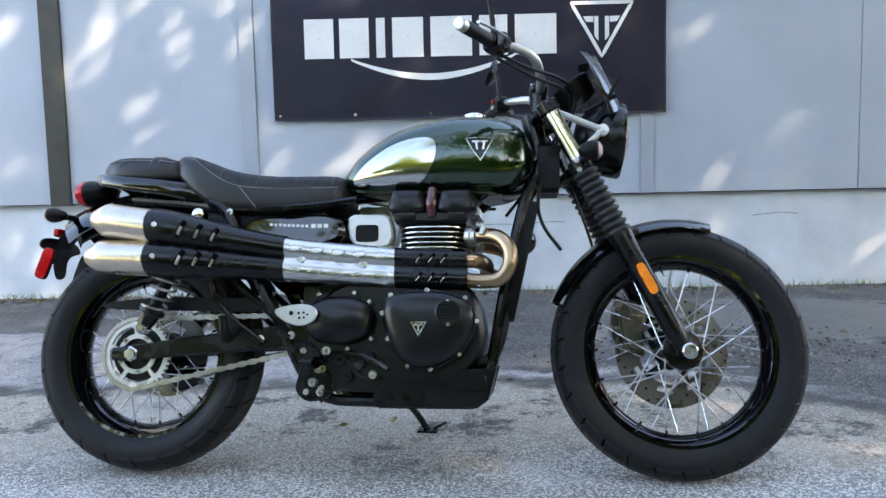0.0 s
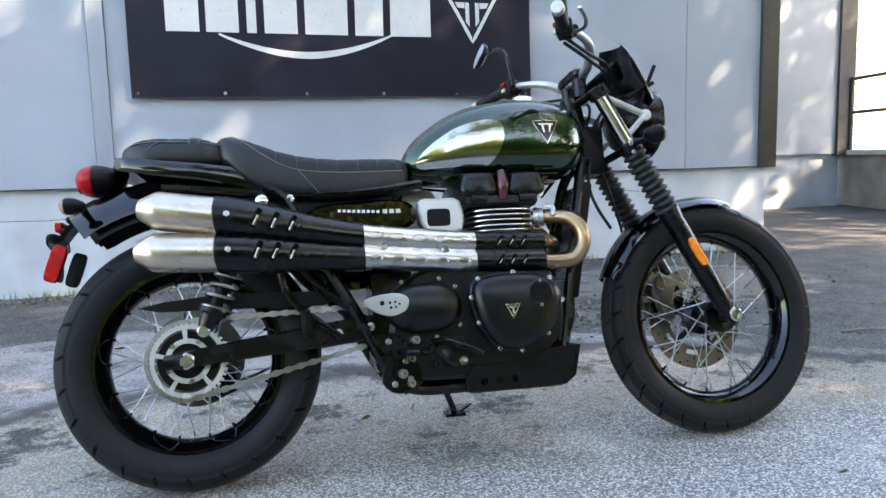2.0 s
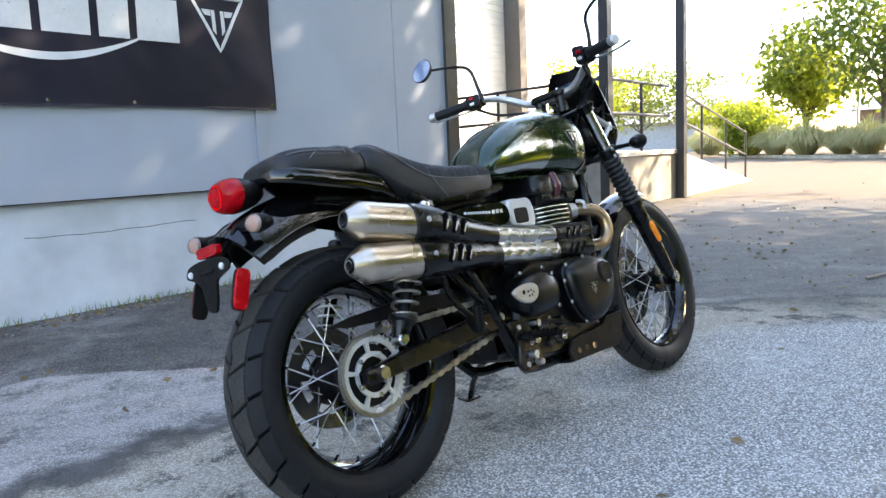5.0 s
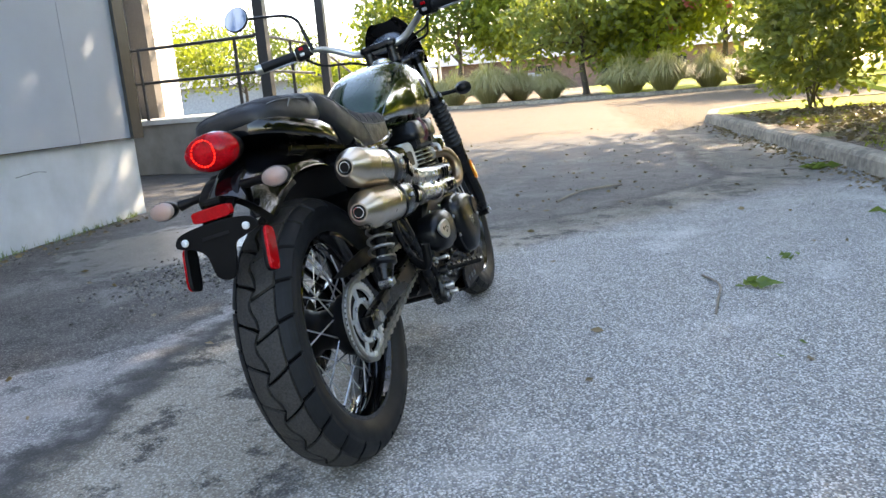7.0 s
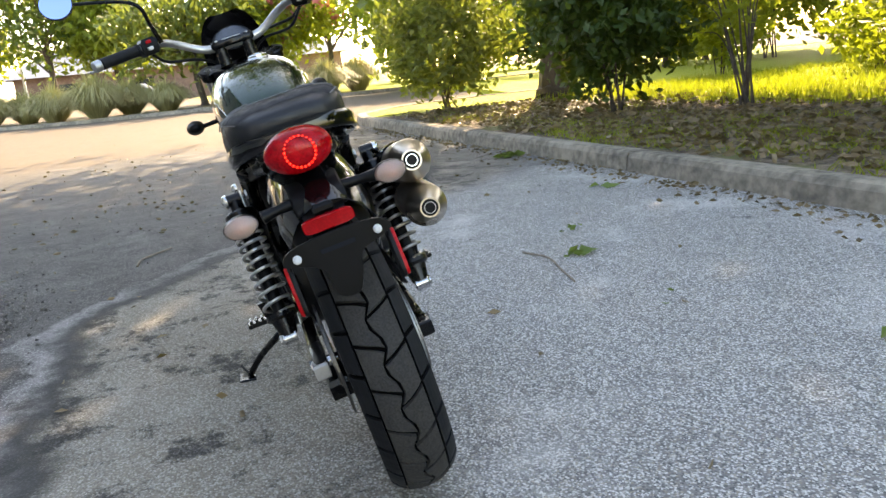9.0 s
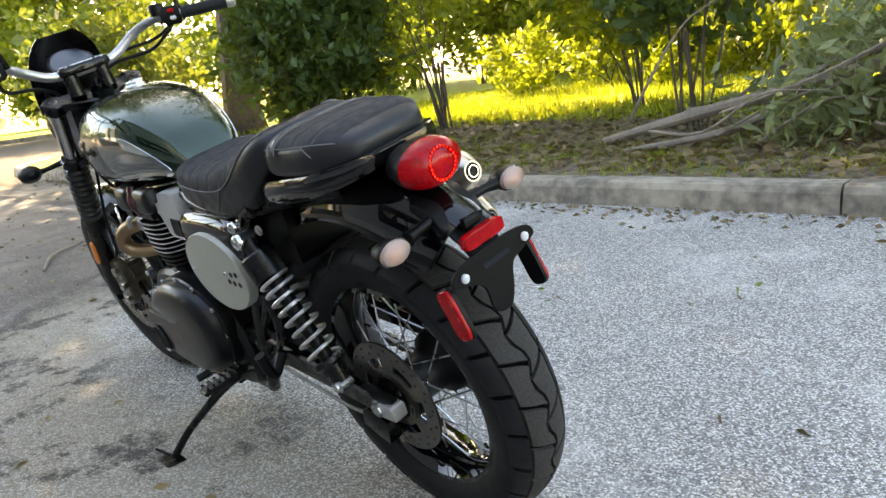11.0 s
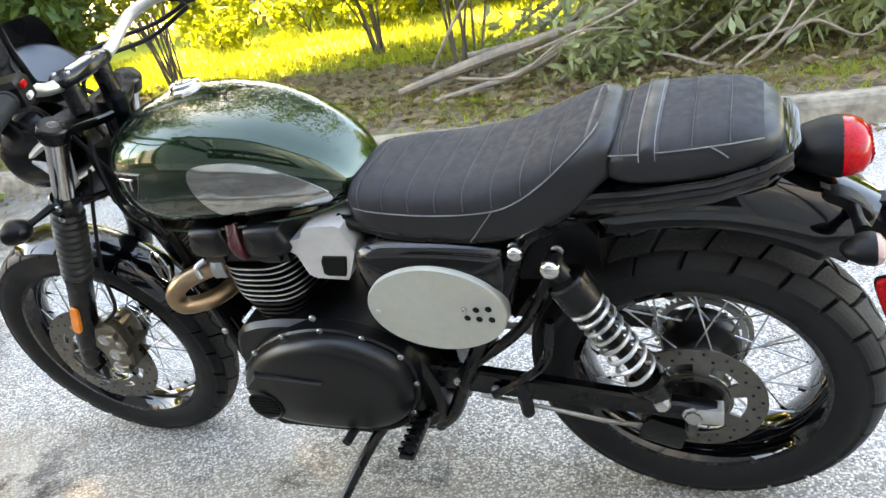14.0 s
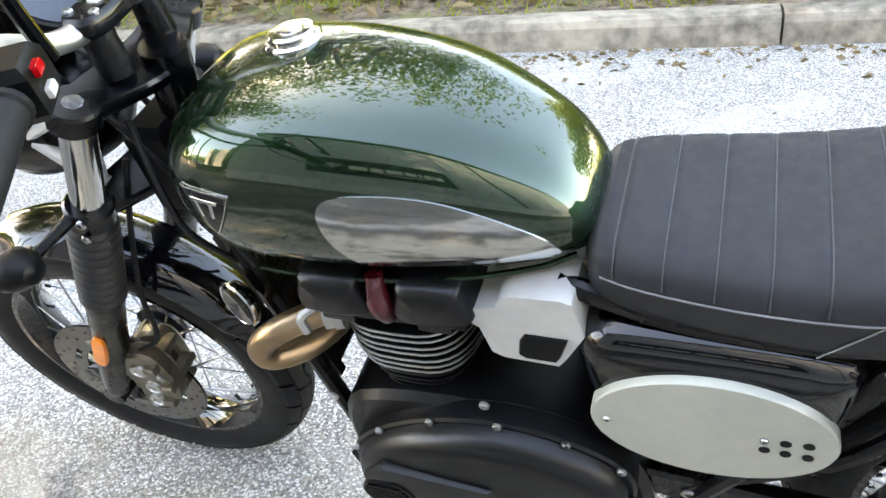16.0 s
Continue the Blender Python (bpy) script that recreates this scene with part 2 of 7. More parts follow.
def ground_material():
    """Exposed aggregate that gives way to smooth stained concrete towards the building."""
    m, nt, b = node_mat("yard_concrete")
    co = nt.nodes.new("ShaderNodeTexCoord").outputs["Object"]
    sep = nt.nodes.new("ShaderNodeSeparateXYZ")
    nt.links.new(co, sep.inputs[0])
    vor = nt.nodes.new("ShaderNodeTexVoronoi")
    vor.inputs["Scale"].default_value = 180
    nt.links.new(co, vor.inputs["Vector"])
    sepc = nt.nodes.new("ShaderNodeSeparateColor")
    nt.links.new(vor.outputs["Color"], sepc.inputs[0])
    pick = sepc.outputs[0]
    edge = ramp(nt, vor.outputs["Distance"], 0.35, 0.8, 1.0, 0.0)
    big = noise_tex(nt, 0.9, 5, 0.6, co)
    mid = noise_tex(nt, 6, 5, 0.65, co)
    fine = noise_tex(nt, 160, 3, 0.6, co)
    stones = mixcol(nt, (0.12, 0.12, 0.125), (0.70, 0.695, 0.68), ramp(nt, pick, 0.12, 0.92))
    stones = mixcol(nt, stones, (0.42, 0.36, 0.28), ramp(nt, sepc.outputs[1], 0.80, 0.9, 0, 0.6))
    agg = mixcol(nt, (0.23, 0.225, 0.215), stones, edge)
    agg = mixcol(nt, agg, (0.80, 0.79, 0.77), ramp(nt, noise_tex(nt, 1.4, 5, 0.65, co), 0.5, 0.72, 0, 0.32))
    agg = mixcol(nt, agg, (0.17, 0.165, 0.16), arith(nt, "MULTIPLY", ramp(nt, mid, 0.5, 0.75), 0.3))
    agg = mixcol(nt, agg, (0.075, 0.075, 0.075), ramp(nt, noise_tex(nt, 2.3, 6, 0.7, co), 0.63, 0.72, 0, 0.7))
    smooth = mixcol(nt, (0.125, 0.12, 0.12), (0.27, 0.255, 0.25), ramp(nt, mid, 0.3, 0.7))
    smooth = mixcol(nt, smooth, (0.055, 0.053, 0.05), ramp(nt, fine, 0.58, 0.75, 0, 0.7))
    smooth = mixcol(nt, smooth, agg, arith(nt, "MULTIPLY", ramp(nt, pick, 0.35, 0.65), 0.4))
    smooth = mixcol(nt, smooth, (0.05, 0.049, 0.048), ramp(nt, noise_tex(nt, 4.5, 8, 0.75, co), 0.55, 0.62, 0, 0.6))
    brown = mixcol(nt, mixcol(nt, agg, (0.27, 0.225, 0.155), 0.5), mixcol(nt, (0.012, 0.012, 0.011), agg, 0.12), ramp(nt, noise_tex(nt, 3.2, 8, 0.8, co), 0.51, 0.60, 0, 0.88))
    yy = arith(nt, "ADD", sep.outputs[1], arith(nt, "MULTIPLY", arith(nt, "SUBTRACT", big, 0.5), 0.7))
    yy = arith(nt, "ADD", yy, arith(nt, "MULTIPLY", arith(nt, "SUBTRACT", mid, 0.5), 0.25))
    xs = arith(nt, "MULTIPLY", ramp(nt, sep.outputs[0], 0.6, 4.2), 2.6)
    yy = arith(nt, "ADD", yy, xs)
    dirty = mixcol(nt, agg, brown, ramp(nt, yy, 1.95, 2.35))
    col = mixcol(nt, dirty, smooth, ramp(nt, yy, 2.955, 2.985))
    edge_line = arith(nt, "MULTIPLY", ramp(nt, yy, 2.86, 2.97), ramp(nt, yy, 2.99, 3.12, 1, 0))
    col = mixcol(nt, col, (0.045, 0.045, 0.043), arith(nt, "MULTIPLY", edge_line, 0.85))
    wy = arith(nt, "ADD", yy, arith(nt, "MULTIPLY", ramp(nt, sep.outputs[0], -0.9, 0.1), 0.9))
    wet = arith(nt, "MULTIPLY", ramp(nt, wy, 4.05, 4.09), ramp(nt, noise_tex(nt, 1.7, 5, 0.6, co), 0.30, 0.52, 0.55, 1.0))
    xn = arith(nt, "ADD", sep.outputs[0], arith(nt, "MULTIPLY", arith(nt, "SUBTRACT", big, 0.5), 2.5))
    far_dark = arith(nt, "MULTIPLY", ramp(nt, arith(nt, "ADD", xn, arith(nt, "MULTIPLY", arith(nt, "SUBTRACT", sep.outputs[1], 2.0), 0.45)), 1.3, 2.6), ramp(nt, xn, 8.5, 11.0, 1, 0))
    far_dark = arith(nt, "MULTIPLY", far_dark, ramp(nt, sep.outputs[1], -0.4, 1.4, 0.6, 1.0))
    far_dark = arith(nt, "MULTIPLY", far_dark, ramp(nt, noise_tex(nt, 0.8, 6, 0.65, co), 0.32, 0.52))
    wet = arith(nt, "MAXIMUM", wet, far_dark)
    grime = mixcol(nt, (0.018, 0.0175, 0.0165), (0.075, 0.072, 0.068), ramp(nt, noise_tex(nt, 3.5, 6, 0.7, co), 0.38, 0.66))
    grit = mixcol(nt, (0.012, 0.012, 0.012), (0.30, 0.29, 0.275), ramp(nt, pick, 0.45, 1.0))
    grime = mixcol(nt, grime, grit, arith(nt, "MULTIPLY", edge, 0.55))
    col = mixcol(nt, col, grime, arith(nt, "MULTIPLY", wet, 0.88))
    lot = mixcol(nt, (0.085, 0.066, 0.046), (0.15, 0.12, 0.088), mid)
    col = mixcol(nt, col, lot, ramp(nt, arith(nt, "ADD", sep.outputs[0], arith(nt, "MULTIPLY", big, 3.0)), 9.5, 12.0))
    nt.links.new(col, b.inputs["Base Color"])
    dx = arith(nt, "DIVIDE", arith(nt, "SUBTRACT", sep.outputs[0], 2.0), 0.95)
    dy = arith(nt, "DIVIDE", arith(nt, "SUBTRACT", sep.outputs[1], 4.2), 0.75)
    d2 = arith(nt, "ADD", arith(nt, "MULTIPLY", dx, dx), arith(nt, "MULTIPLY", dy, dy))
    pud = ramp(nt, arith(nt, "ADD", d2, arith(nt, "MULTIPLY", arith(nt, "SUBTRACT", mid, 0.5), 2.2)), 0.45, 1.0, 1, 0)
    rough = arith(nt, "SUBTRACT", 0.85, arith(nt, "MULTIPLY", wet, 0.12))
    nt.links.new(arith(nt, "ADD", 0.16, arith(nt, "MULTIPLY", pud, 0.18)), b.inputs["Specular IOR Level"])
    rough = arith(nt, "SUBTRACT", rough, arith(nt, "MULTIPLY", pud, 0.40))
    nt.links.new(rough, b.inputs["Roughness"])
    h = arith(nt, "MULTIPLY", edge, ramp(nt, yy, 2.9, 3.0, 1.0, 0.1))
    h = arith(nt, "ADD", h, arith(nt, "MULTIPLY", fine, 0.3))
    h = arith(nt, "MULTIPLY", h, arith(nt, "SUBTRACT", 1.0, pud))
    bump(nt, b, h, 0.6, 0.004)
    return m


M_GROUND = ground_material()


def bed_material():
    m, nt, b = node_mat("mulch_and_lawn")
    co = nt.nodes.new("ShaderNodeTexCoord").outputs["Object"]
    sep = nt.nodes.new("ShaderNodeSeparateXYZ")
    nt.links.new(co, sep.inputs[0])
    big = noise_tex(nt, 0.8, 4, 0.6, co)
    mid = noise_tex(nt, 14, 5, 0.7, co)
    mulch = mixcol(nt, (0.06, 0.04, 0.026), (0.27, 0.205, 0.15), ramp(nt, mid, 0.35, 0.7))
    mulch = mixcol(nt, mulch, (0.11, 0.13, 0.03), ramp(nt, noise_tex(nt, 1.6, 4, 0.6, co), 0.5, 0.66, 0, 0.75))
    # lawn colours lightened to include the glow of backlit grass
    lawn = mixcol(nt, (0.24, 0.28, 0.02), (0.46, 0.47, 0.04), mid)
    yy = arith(nt, "ADD", sep.outputs[1], arith(nt, "MULTIPLY", arith(nt, "SUBTRACT", big, 0.5), 2.0))
    yy = arith(nt, "SUBTRACT", yy, ramp(nt, sep.outputs[0], 9.2, 10.6, 0.0, 4.0))
    nt.links.new(mixcol(nt, lawn, mulch, ramp(nt, yy, -4.3, -3.9)), b.inputs["Base Color"])
    b.inputs["Roughness"].default_value = 0.95
    bump(nt, b, mid, 1.0, 0.03)
    return m


M_BED = bed_material()


# ---- mesh helpers ----
def part(name, bm, material, parent=None, label="", angle=35):
    """Links a bmesh as one mesh object under a thing or a part."""
    me = bpy.data.meshes.new(name)
    bmesh.ops.recalc_face_normals(bm, faces=bm.faces[:])
    for f in bm.faces:
        f.smooth = True
    bm.to_mesh(me)
    bm.free()
    me.set_sharp_from_angle(angle=radians(angle))
    me.materials.append(material)
    ob = new(name, me)
    if parent is not None:
        ob.parent = parent
    if label:
        ob["label"] = label
    return ob


def thing(name, label, category, m=None, group="", kind=""):
    e = new(name)
    if m is not None:
        e.matrix_world = m
    return tagged(e, label, category, group, kind)


def smooth_path(pts, n=6):
    """Points of a Catmull-Rom line through the given ones."""
    p = [Vector(q) for q in pts]
    if len(p) < 3:
        return p
    p = [2 * p[0] - p[1]] + p + [2 * p[-1] - p[-2]]
    out = []
    for i in range(1, len(p) - 2):
        for k in range(n):
            t = k / n
            a, b, c, d = p[i - 1 : i + 3]
            out.append(0.5 * (2 * b + (c - a) * t + (2 * a - 5 * b + 4 * c - d) * t * t + (3 * b - a - 3 * c + d) * t**3))
    return out + [p[-2]]


def loft(bm, rings, close=False, caps=True):
    vs = [[bm.verts.new(q) for q in r] for r in rings]
    n = len(vs[0])
    pairs = list(zip(vs, vs[1:])) + ([(vs[-1], vs[0])] if close else [])
    for a, b in pairs:
        for i in range(n):
            bm.faces.new((a[i], a[(i + 1) % n], b[(i + 1) % n], b[i]))
    if caps and not close:
        bm.faces.new(vs[0])
        bm.faces.new(vs[-1])
    return vs


def tube(bm, pts, r, seg=10, n=6, squash=1.0):
    """A round bar along a smooth line; r may be one value or one for each given point."""
    path = smooth_path(pts, n)
    m = len(path)
    rs = r if isinstance(r, (list, tuple)) else [r, r]
    rings = []
    up = Vector((0.13, 0.21, 1)).normalized()
    for i, q in enumerate(path):
        d = (path[min(i + 1, m - 1)] - path[max(i - 1, 0)]).normalized()
        s = d.cross(up)
        if s.length < 0.05:
            s = d.cross(Vector((1, 0, 0)))
        s.normalize()
        u = s.cross(d).normalized()
        up = u
        k = i / (m - 1) * (len(rs) - 1)
        j = min(int(k), len(rs) - 2)
        rr = rs[j] + (rs[j + 1] - rs[j]) * (k - j)
        rings.append([q + rr * (math.cos(a) * s + squash * math.sin(a) * u) for a in (2 * math.pi * t / seg for t in range(seg))])
    loft(bm, rings)


def lathe(bm, profile, origin, axis, seg=24, close=False, sx=1.0, up=(0, 0, 1)):
    """Turns (along, radius) points about an axis."""
    o, d = Vector(origin), Vector(axis).normalized()
    u = Vector(up) - Vector(up).dot(d) * d
    if u.length < 0.01:
        u = Vector((1, 0, 0)) - Vector((1, 0, 0)).dot(d) * d
    u.normalize()
    s = d.cross(u)
    rings = [[o + d * a + max(r, 0.0004) * (math.cos(t) * u + sx * math.sin(t) * s) for t in (2 * math.pi * k / seg for k in range(seg))] for a, r in profile]
    loft(bm, rings, close=close)


def prism(bm, outline, axis, lo, hi, bev=0.0):
    """An outline in the two other axes, drawn out along one axis (0, 1 or 2), with slanted edges of size bev."""
    cx = sum(p[0] for p in outline) / len(outline)
    cy = sum(p[1] for p in outline) / len(outline)

    def ring(h, inset):
        out = []
        for a, b in outline:
            dx, dy = a - cx, b - cy
            L = math.hypot(dx, dy) or 1
            k = max(0.0, (L - inset) / L)
            q = [cx + dx * k, cy + dy * k]
            q.insert(axis, h)
            out.append(Vector(q))
        return out

    if bev:
        loft(bm, [ring(lo, bev), ring(lo + bev, 0), ring(hi - bev, 0), ring(hi, bev)])
    else:
        loft(bm, [ring(lo, 0), ring(hi, 0)])


def block(bm, lo, hi, bev=0.0, m=None):
    before = len(bm.verts)
    prism(bm, [(lo[0], lo[1]), (hi[0], lo[1]), (hi[0], hi[1]), (lo[0], hi[1])], 2, lo[2], hi[2], bev)
    if m is not None:
        bm.verts.ensure_lookup_table()
        for v in bm.verts[before:]:
            v.co = m @ v.co


def oval(cx, cy, a, b, n=28, power=1.0, turn=0.0):
    c, s = math.cos(turn), math.sin(turn)
    out = []
    for k in range(n):
        t = 2 * math.pi * k / n
        p = a * math.copysign(abs(math.cos(t)) ** power, math.cos(t))
        q = b * math.copysign(abs(math.sin(t)) ** power, math.sin(t))
        out.append((cx + p * c - q * s, cy + p * s + q * c))
    return out


def rounded(pts, n=5):
    """A closed smooth outline through the points."""
    m = len(pts)
    out = []
    for i in range(m):
        a, b, c, d = (Vector(pts[(i + j) % m]) for j in (-1, 0, 1, 2))
        for k in range(n):
            t = k / n
            out.append(tuple(0.5 * (2 * b + (c - a) * t + (2 * a - 5 * b + 4 * c - d) * t * t + (3 * b - a - 3 * c + d) * t**3)))
    return out


def bolt(bm, at, axis, r=0.006, h=0.005):
    lathe(bm, [(0, r), (h * 0.7, r), (h, r * 0.8), (h, r * 0.45), (h * 0.4, r * 0.4), (h * 0.4, 0)], at, axis, 8)


def mesh_from(name, verts, faces, material, parent=None, label=""):
    me = bpy.data.meshes.new(name)
    me.from_pydata([tuple(v) for v in verts], [], faces)
    me.materials.append(material)
    ob = new(name, me)
    if parent is not None:
        ob.parent = parent
    if label:
        ob["label"] = label
    return ob


def leaves(rng, centres, size, spread, per, flat=0.0, long=1.8):
    """Pointed leaves scattered round centres: arrays of vertices and faces."""
    c = np.repeat(np.asarray(centres, float), per, axis=0)
    n = len(c)
    c = c + rng.normal(size=(n, 3)) * spread
    a = rng.normal(size=(n, 3))
    a[:, 2] *= 1 - flat
    a /= np.linalg.norm(a, axis=1)[:, None]
    b = np.cross(a, rng.normal(size=(n, 3)))
    b /= np.linalg.norm(b, axis=1)[:, None] + 1e-9
    s = size * rng.uniform(0.6, 1.3, size=(n, 1))
    bend = np.cross(a, b) * s * 0.12
    v = np.stack([c - a * s * long / 2, c + b * s / 2 + bend, c + a * s * long / 2, c - b * s / 2 + bend], 1).reshape(-1, 3)
    return v, [(4 * i, 4 * i + 1, 4 * i + 2, 4 * i + 3) for i in range(n)]

# ---- ground, kerbs, planting bed ----
RNG = np.random.default_rng(7)


def sheet(name, x0, x1, y0, y1, nx, ny, height, material, label, category="ground", kind="structure"):
    verts, faces = [], []
    for i in range(nx + 1):
        for j in range(ny + 1):
            x, y = x0 + (x1 - x0) * i / nx, y0 + (y1 - y0) * j / ny
            verts.append((x, y, height(x, y)))
    for i in range(nx):
        for j in range(ny):
            a = i * (ny + 1) + j
            faces.append((a, a + ny + 1, a + ny + 2, a + 1))
    ob = mesh_from(name, verts, faces, material)
    ob.data.shade_smooth()
    return tagged(ob, label, category, kind=kind)


bm = bmesh.new()
bmesh.ops.create_grid(bm, x_segments=1, y_segments=1, size=400)
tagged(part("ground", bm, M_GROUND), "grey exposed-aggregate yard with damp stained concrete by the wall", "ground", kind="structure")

tagged(sheet("planting_bed", -40, 10.35, -60, -0.78, 130, 150, lambda x, y: 0.115 + 0.05 * noise.noise((x * 0.6, y * 0.6, 0)) * min(1, (-0.78 - y) / 1.0), M_BED, "brown mulch bed running into bright sunlit lawn"), kind="structure")

KERB = thing("kerb", "worn concrete kerb along the planting bed", "kerb", kind="structure")
def kerb_piece(length):
    bm = bmesh.new()
    prof = [(0.0, 0.0), (-0.012, 0.10), (-0.03, 0.132), (-0.06, 0.142), (-0.17, 0.140), (-0.19, 0.12), (-0.19, 0.0)]
    rings = []
    for k in range(13):
        x = 0.006 + (length - 0.012) * k / 12
        rings.append([Vector((x, y + 0.004 * noise.noise((x * 2, y * 9, z * 9)), z)) for y, z in prof])
    loft(bm, rings)
    me = bpy.data.meshes.new("kerb_stone")
    bmesh.ops.recalc_face_normals(bm, faces=bm.faces[:])
    bm.to_mesh(me)
    bm.free()
    me.materials.append(M_KERB)
    return me
km = kerb_piece(3.15)
for k in range(-9, 3):
    o = new("kerb_stone", km)
    o.parent = KERB
    o.location = (-0.82 + 3.15 * k, -0.57, 0)
o = new("kerb_stone", kerb_piece(1.75))
o.parent = KERB
o.location = (8.63, -0.57, 0)
turn = kerb_piece(1.2)
for x, y, a in ((10.38, -0.57, -12), (11.554, -0.819, -40), (12.473, -1.59, -65), (12.98, -2.678, -85), (13.085, -3.873, -90), (13.085, -5.07, -90)):
    o = new("kerb_stone", turn)
    o.parent = KERB
    o.matrix_local = pose(x, y, 0, 0, 0, a)
bm = bmesh.new()
prism(bm, [(10.3, -0.75), (11.48, -0.99), (12.34, -1.72), (12.81, -2.75), (12.91, -3.9), (12.91, -40), (10.3, -40)], 2, 0.0, 0.118)
tagged(part("lawn_corner", bm, M_BED), "bright lawn at the turn of the kerb", "lawn", kind="structure")

bm = bmesh.new()
prism(bm, [(12.15, -4.6), (27.0, -8.0), (27.0, -60), (12.15, -60)], 2, 0.0, 0.112)
tagged(part("far_lawn", bm, M_BED), "bright lawn past the turn of the kerb", "lawn", kind="structure")

# ---- building ----
WALL = thing("wall_main", "grey-blue panelled building wall over a painted block base", "wall", kind="structure")
bm = bmesh.new()
block(bm, (-30, 5.345, 0), (3.60, 5.60, 0.70))
part("wall_base", bm, M_BASE, WALL, "pale painted block base with hairline cracks")
def panel(x0, x1, y=5.30):
    bm = bmesh.new()
    block(bm, (x0 + 0.003, y, 0.672), (x1 - 0.003, y + 0.045, 4.6), 0.003)
    part("siding_panel", bm, M_SIDING, WALL)
for a, b in ((-30, -16), (-16, -8.2), (-8.2, -5.42), (-5.42, -2.80)):
    panel(a, b, 5.302)
for a, b in ((-2.66, -1.43), (-1.33, 1.31), (1.40, 2.80), (2.80, 3.50)):
    panel(a, b, 5.30)
for x in (-1.43, 1.31):
    bm = bmesh.new()
    block(bm, (x + 0.001, 5.286, 0.670), (x + 0.099 if x < 0 else x + 0.089, 5.345, 4.6), 0.003)
    part("batten", bm, M_SIDING, WALL)
for x0, x1, y in ((-2.80, -2.66, 5.275), (3.48, 3.64, 5.27)):
    bm = bmesh.new()
    block(bm, (x0, y, 0.66), (x1, 5.345 if x0 < 0 else 5.40, 4.6), 0.004)
    part("corner_trim", bm, M_TRIM, WALL, "dark bronze vertical trim board")
bm = bmesh.new()
block(bm, (-30, 5.345, 0.70), (3.60, 5.60, 4.6))
block(bm, (3.40, 5.60, 0.0), (3.60, 8.5, 4.6))
part("wall_core", bm, M_SIDING, WALL)
bm = bmesh.new()
block(bm, (-30, 5.308, 0.664), (3.48, 5.346, 0.6715))
part("drip_edge", bm, M_TRIM, WALL)
bm = bmesh.new()
block(bm, (-30, 5.15, 4.6), (3.8, 12.0, 4.75))
part("roof_edge", bm, M_TRIM, WALL)
for pts in ([(-0.3, 0.475), (0.1, 0.465), (0.45, 0.47), (0.8, 0.48)], [(2.1, 0.50), (2.3, 0.515), (2.42, 0.505)], [(-2.3, 0.49), (-1.8, 0.475), (-1.5, 0.48)]):
    bm = bmesh.new()
    tube(bm, [(x, 5.3455, z + 0.006 * noise.noise((x * 20, z, 0))) for x, z in smooth_path([(a, 0, b) for a, b in pts], 8) and [(p.x, p.z) for p in smooth_path([(a, 0, b) for a, b in pts], 8)]], 0.0022, 5, 1)
    part("wall_crack", bm, M_TRIM, WALL)

W2 = thing("wall_back", "set-back pale siding wall with a dark corner board", "wall", kind="structure")
bm = bmesh.new()
block(bm, (3.60, 8.56, 0), (7.55, 8.8, 0.75))
part("wall_base", bm, M_BASE, W2)
for a, b in ((3.60, 5.9), (5.9, 7.45)):
    bm = bmesh.new()
    block(bm, (a + 0.004, 8.5, 0.72), (b - 0.004, 8.7, 4.6), 0.004)
    part("siding_panel", bm, M_SIDING, W2)
bm = bmesh.new()
block(bm, (7.42, 8.46, 0.70), (7.68, 8.8, 4.6), 0.004)
part("corner_trim", bm, M_TRIM, W2)

# loading dock with railings and posts
DOCK = thing("loading_dock", "raised concrete loading dock with dark pipe railings", "dock", kind="structure")
bm = bmesh.new()
prism(bm, [(6.80, 5.42), (9.55, 5.52), (13.0, 9.6), (8.0, 9.6), (7.62, 8.5)], 2, 0.0, 0.70, 0.01)
part("platform", bm, M_DOCK, DOCK, "stained concrete platform")
bm = bmesh.new()
prism(bm, [(6.77, 5.39), (9.58, 5.49), (13.0, 9.62), (8.0, 9.62), (7.58, 8.48)], 2, 0.70, 0.765, 0.006)
part("platform_edge", bm, M_RAMP, DOCK)
bm = bmesh.new()
loft(bm, [[Vector(q) for q in ((9.56, 5.5, 0.0), (9.56, 5.5, 0.74), (9.8, 7.2, 0.74), (9.8, 7.2, 0.0))], [Vector(q) for q in ((14.6, 5.9, -0.01), (14.6, 5.9, 0.01), (14.8, 7.6, 0.01), (14.8, 7.6, -0.01))]])
part("ramp", bm, M_RAMP, DOCK, "pale concrete ramp")
def rail(a, b, r=0.022, name="rail"):
    bm = bmesh.new()
    tube(bm, [a, b], r, 8)
    part(name, bm, M_STEELDARK, DOCK)
for z in (1.27, 1.72):
    rail((6.86, 5.48, z), (7.66, 8.5, z))
    rail((6.86, 5.48, z + 0.02), (9.4, 5.60, z + 0.02))
for x, y in ((6.95, 5.80), (7.35, 7.4), (7.62, 8.45), (8.3, 5.55)):
    rail((x, y, 0.76), (x, y, 1.74), 0.024, "rail_post")
for z0 in (0.55, 1.02):
    rail((9.65, 5.62, 0.72 + z0), (14.4, 5.98, z0), 0.02)
for x, y, z in ((11.2, 5.74, 0.5), (12.8, 5.86, 0.27), (14.35, 5.97, 0.03)):
    rail((x, y, z), (x, y, z + 1.03), 0.022, "rail_post")
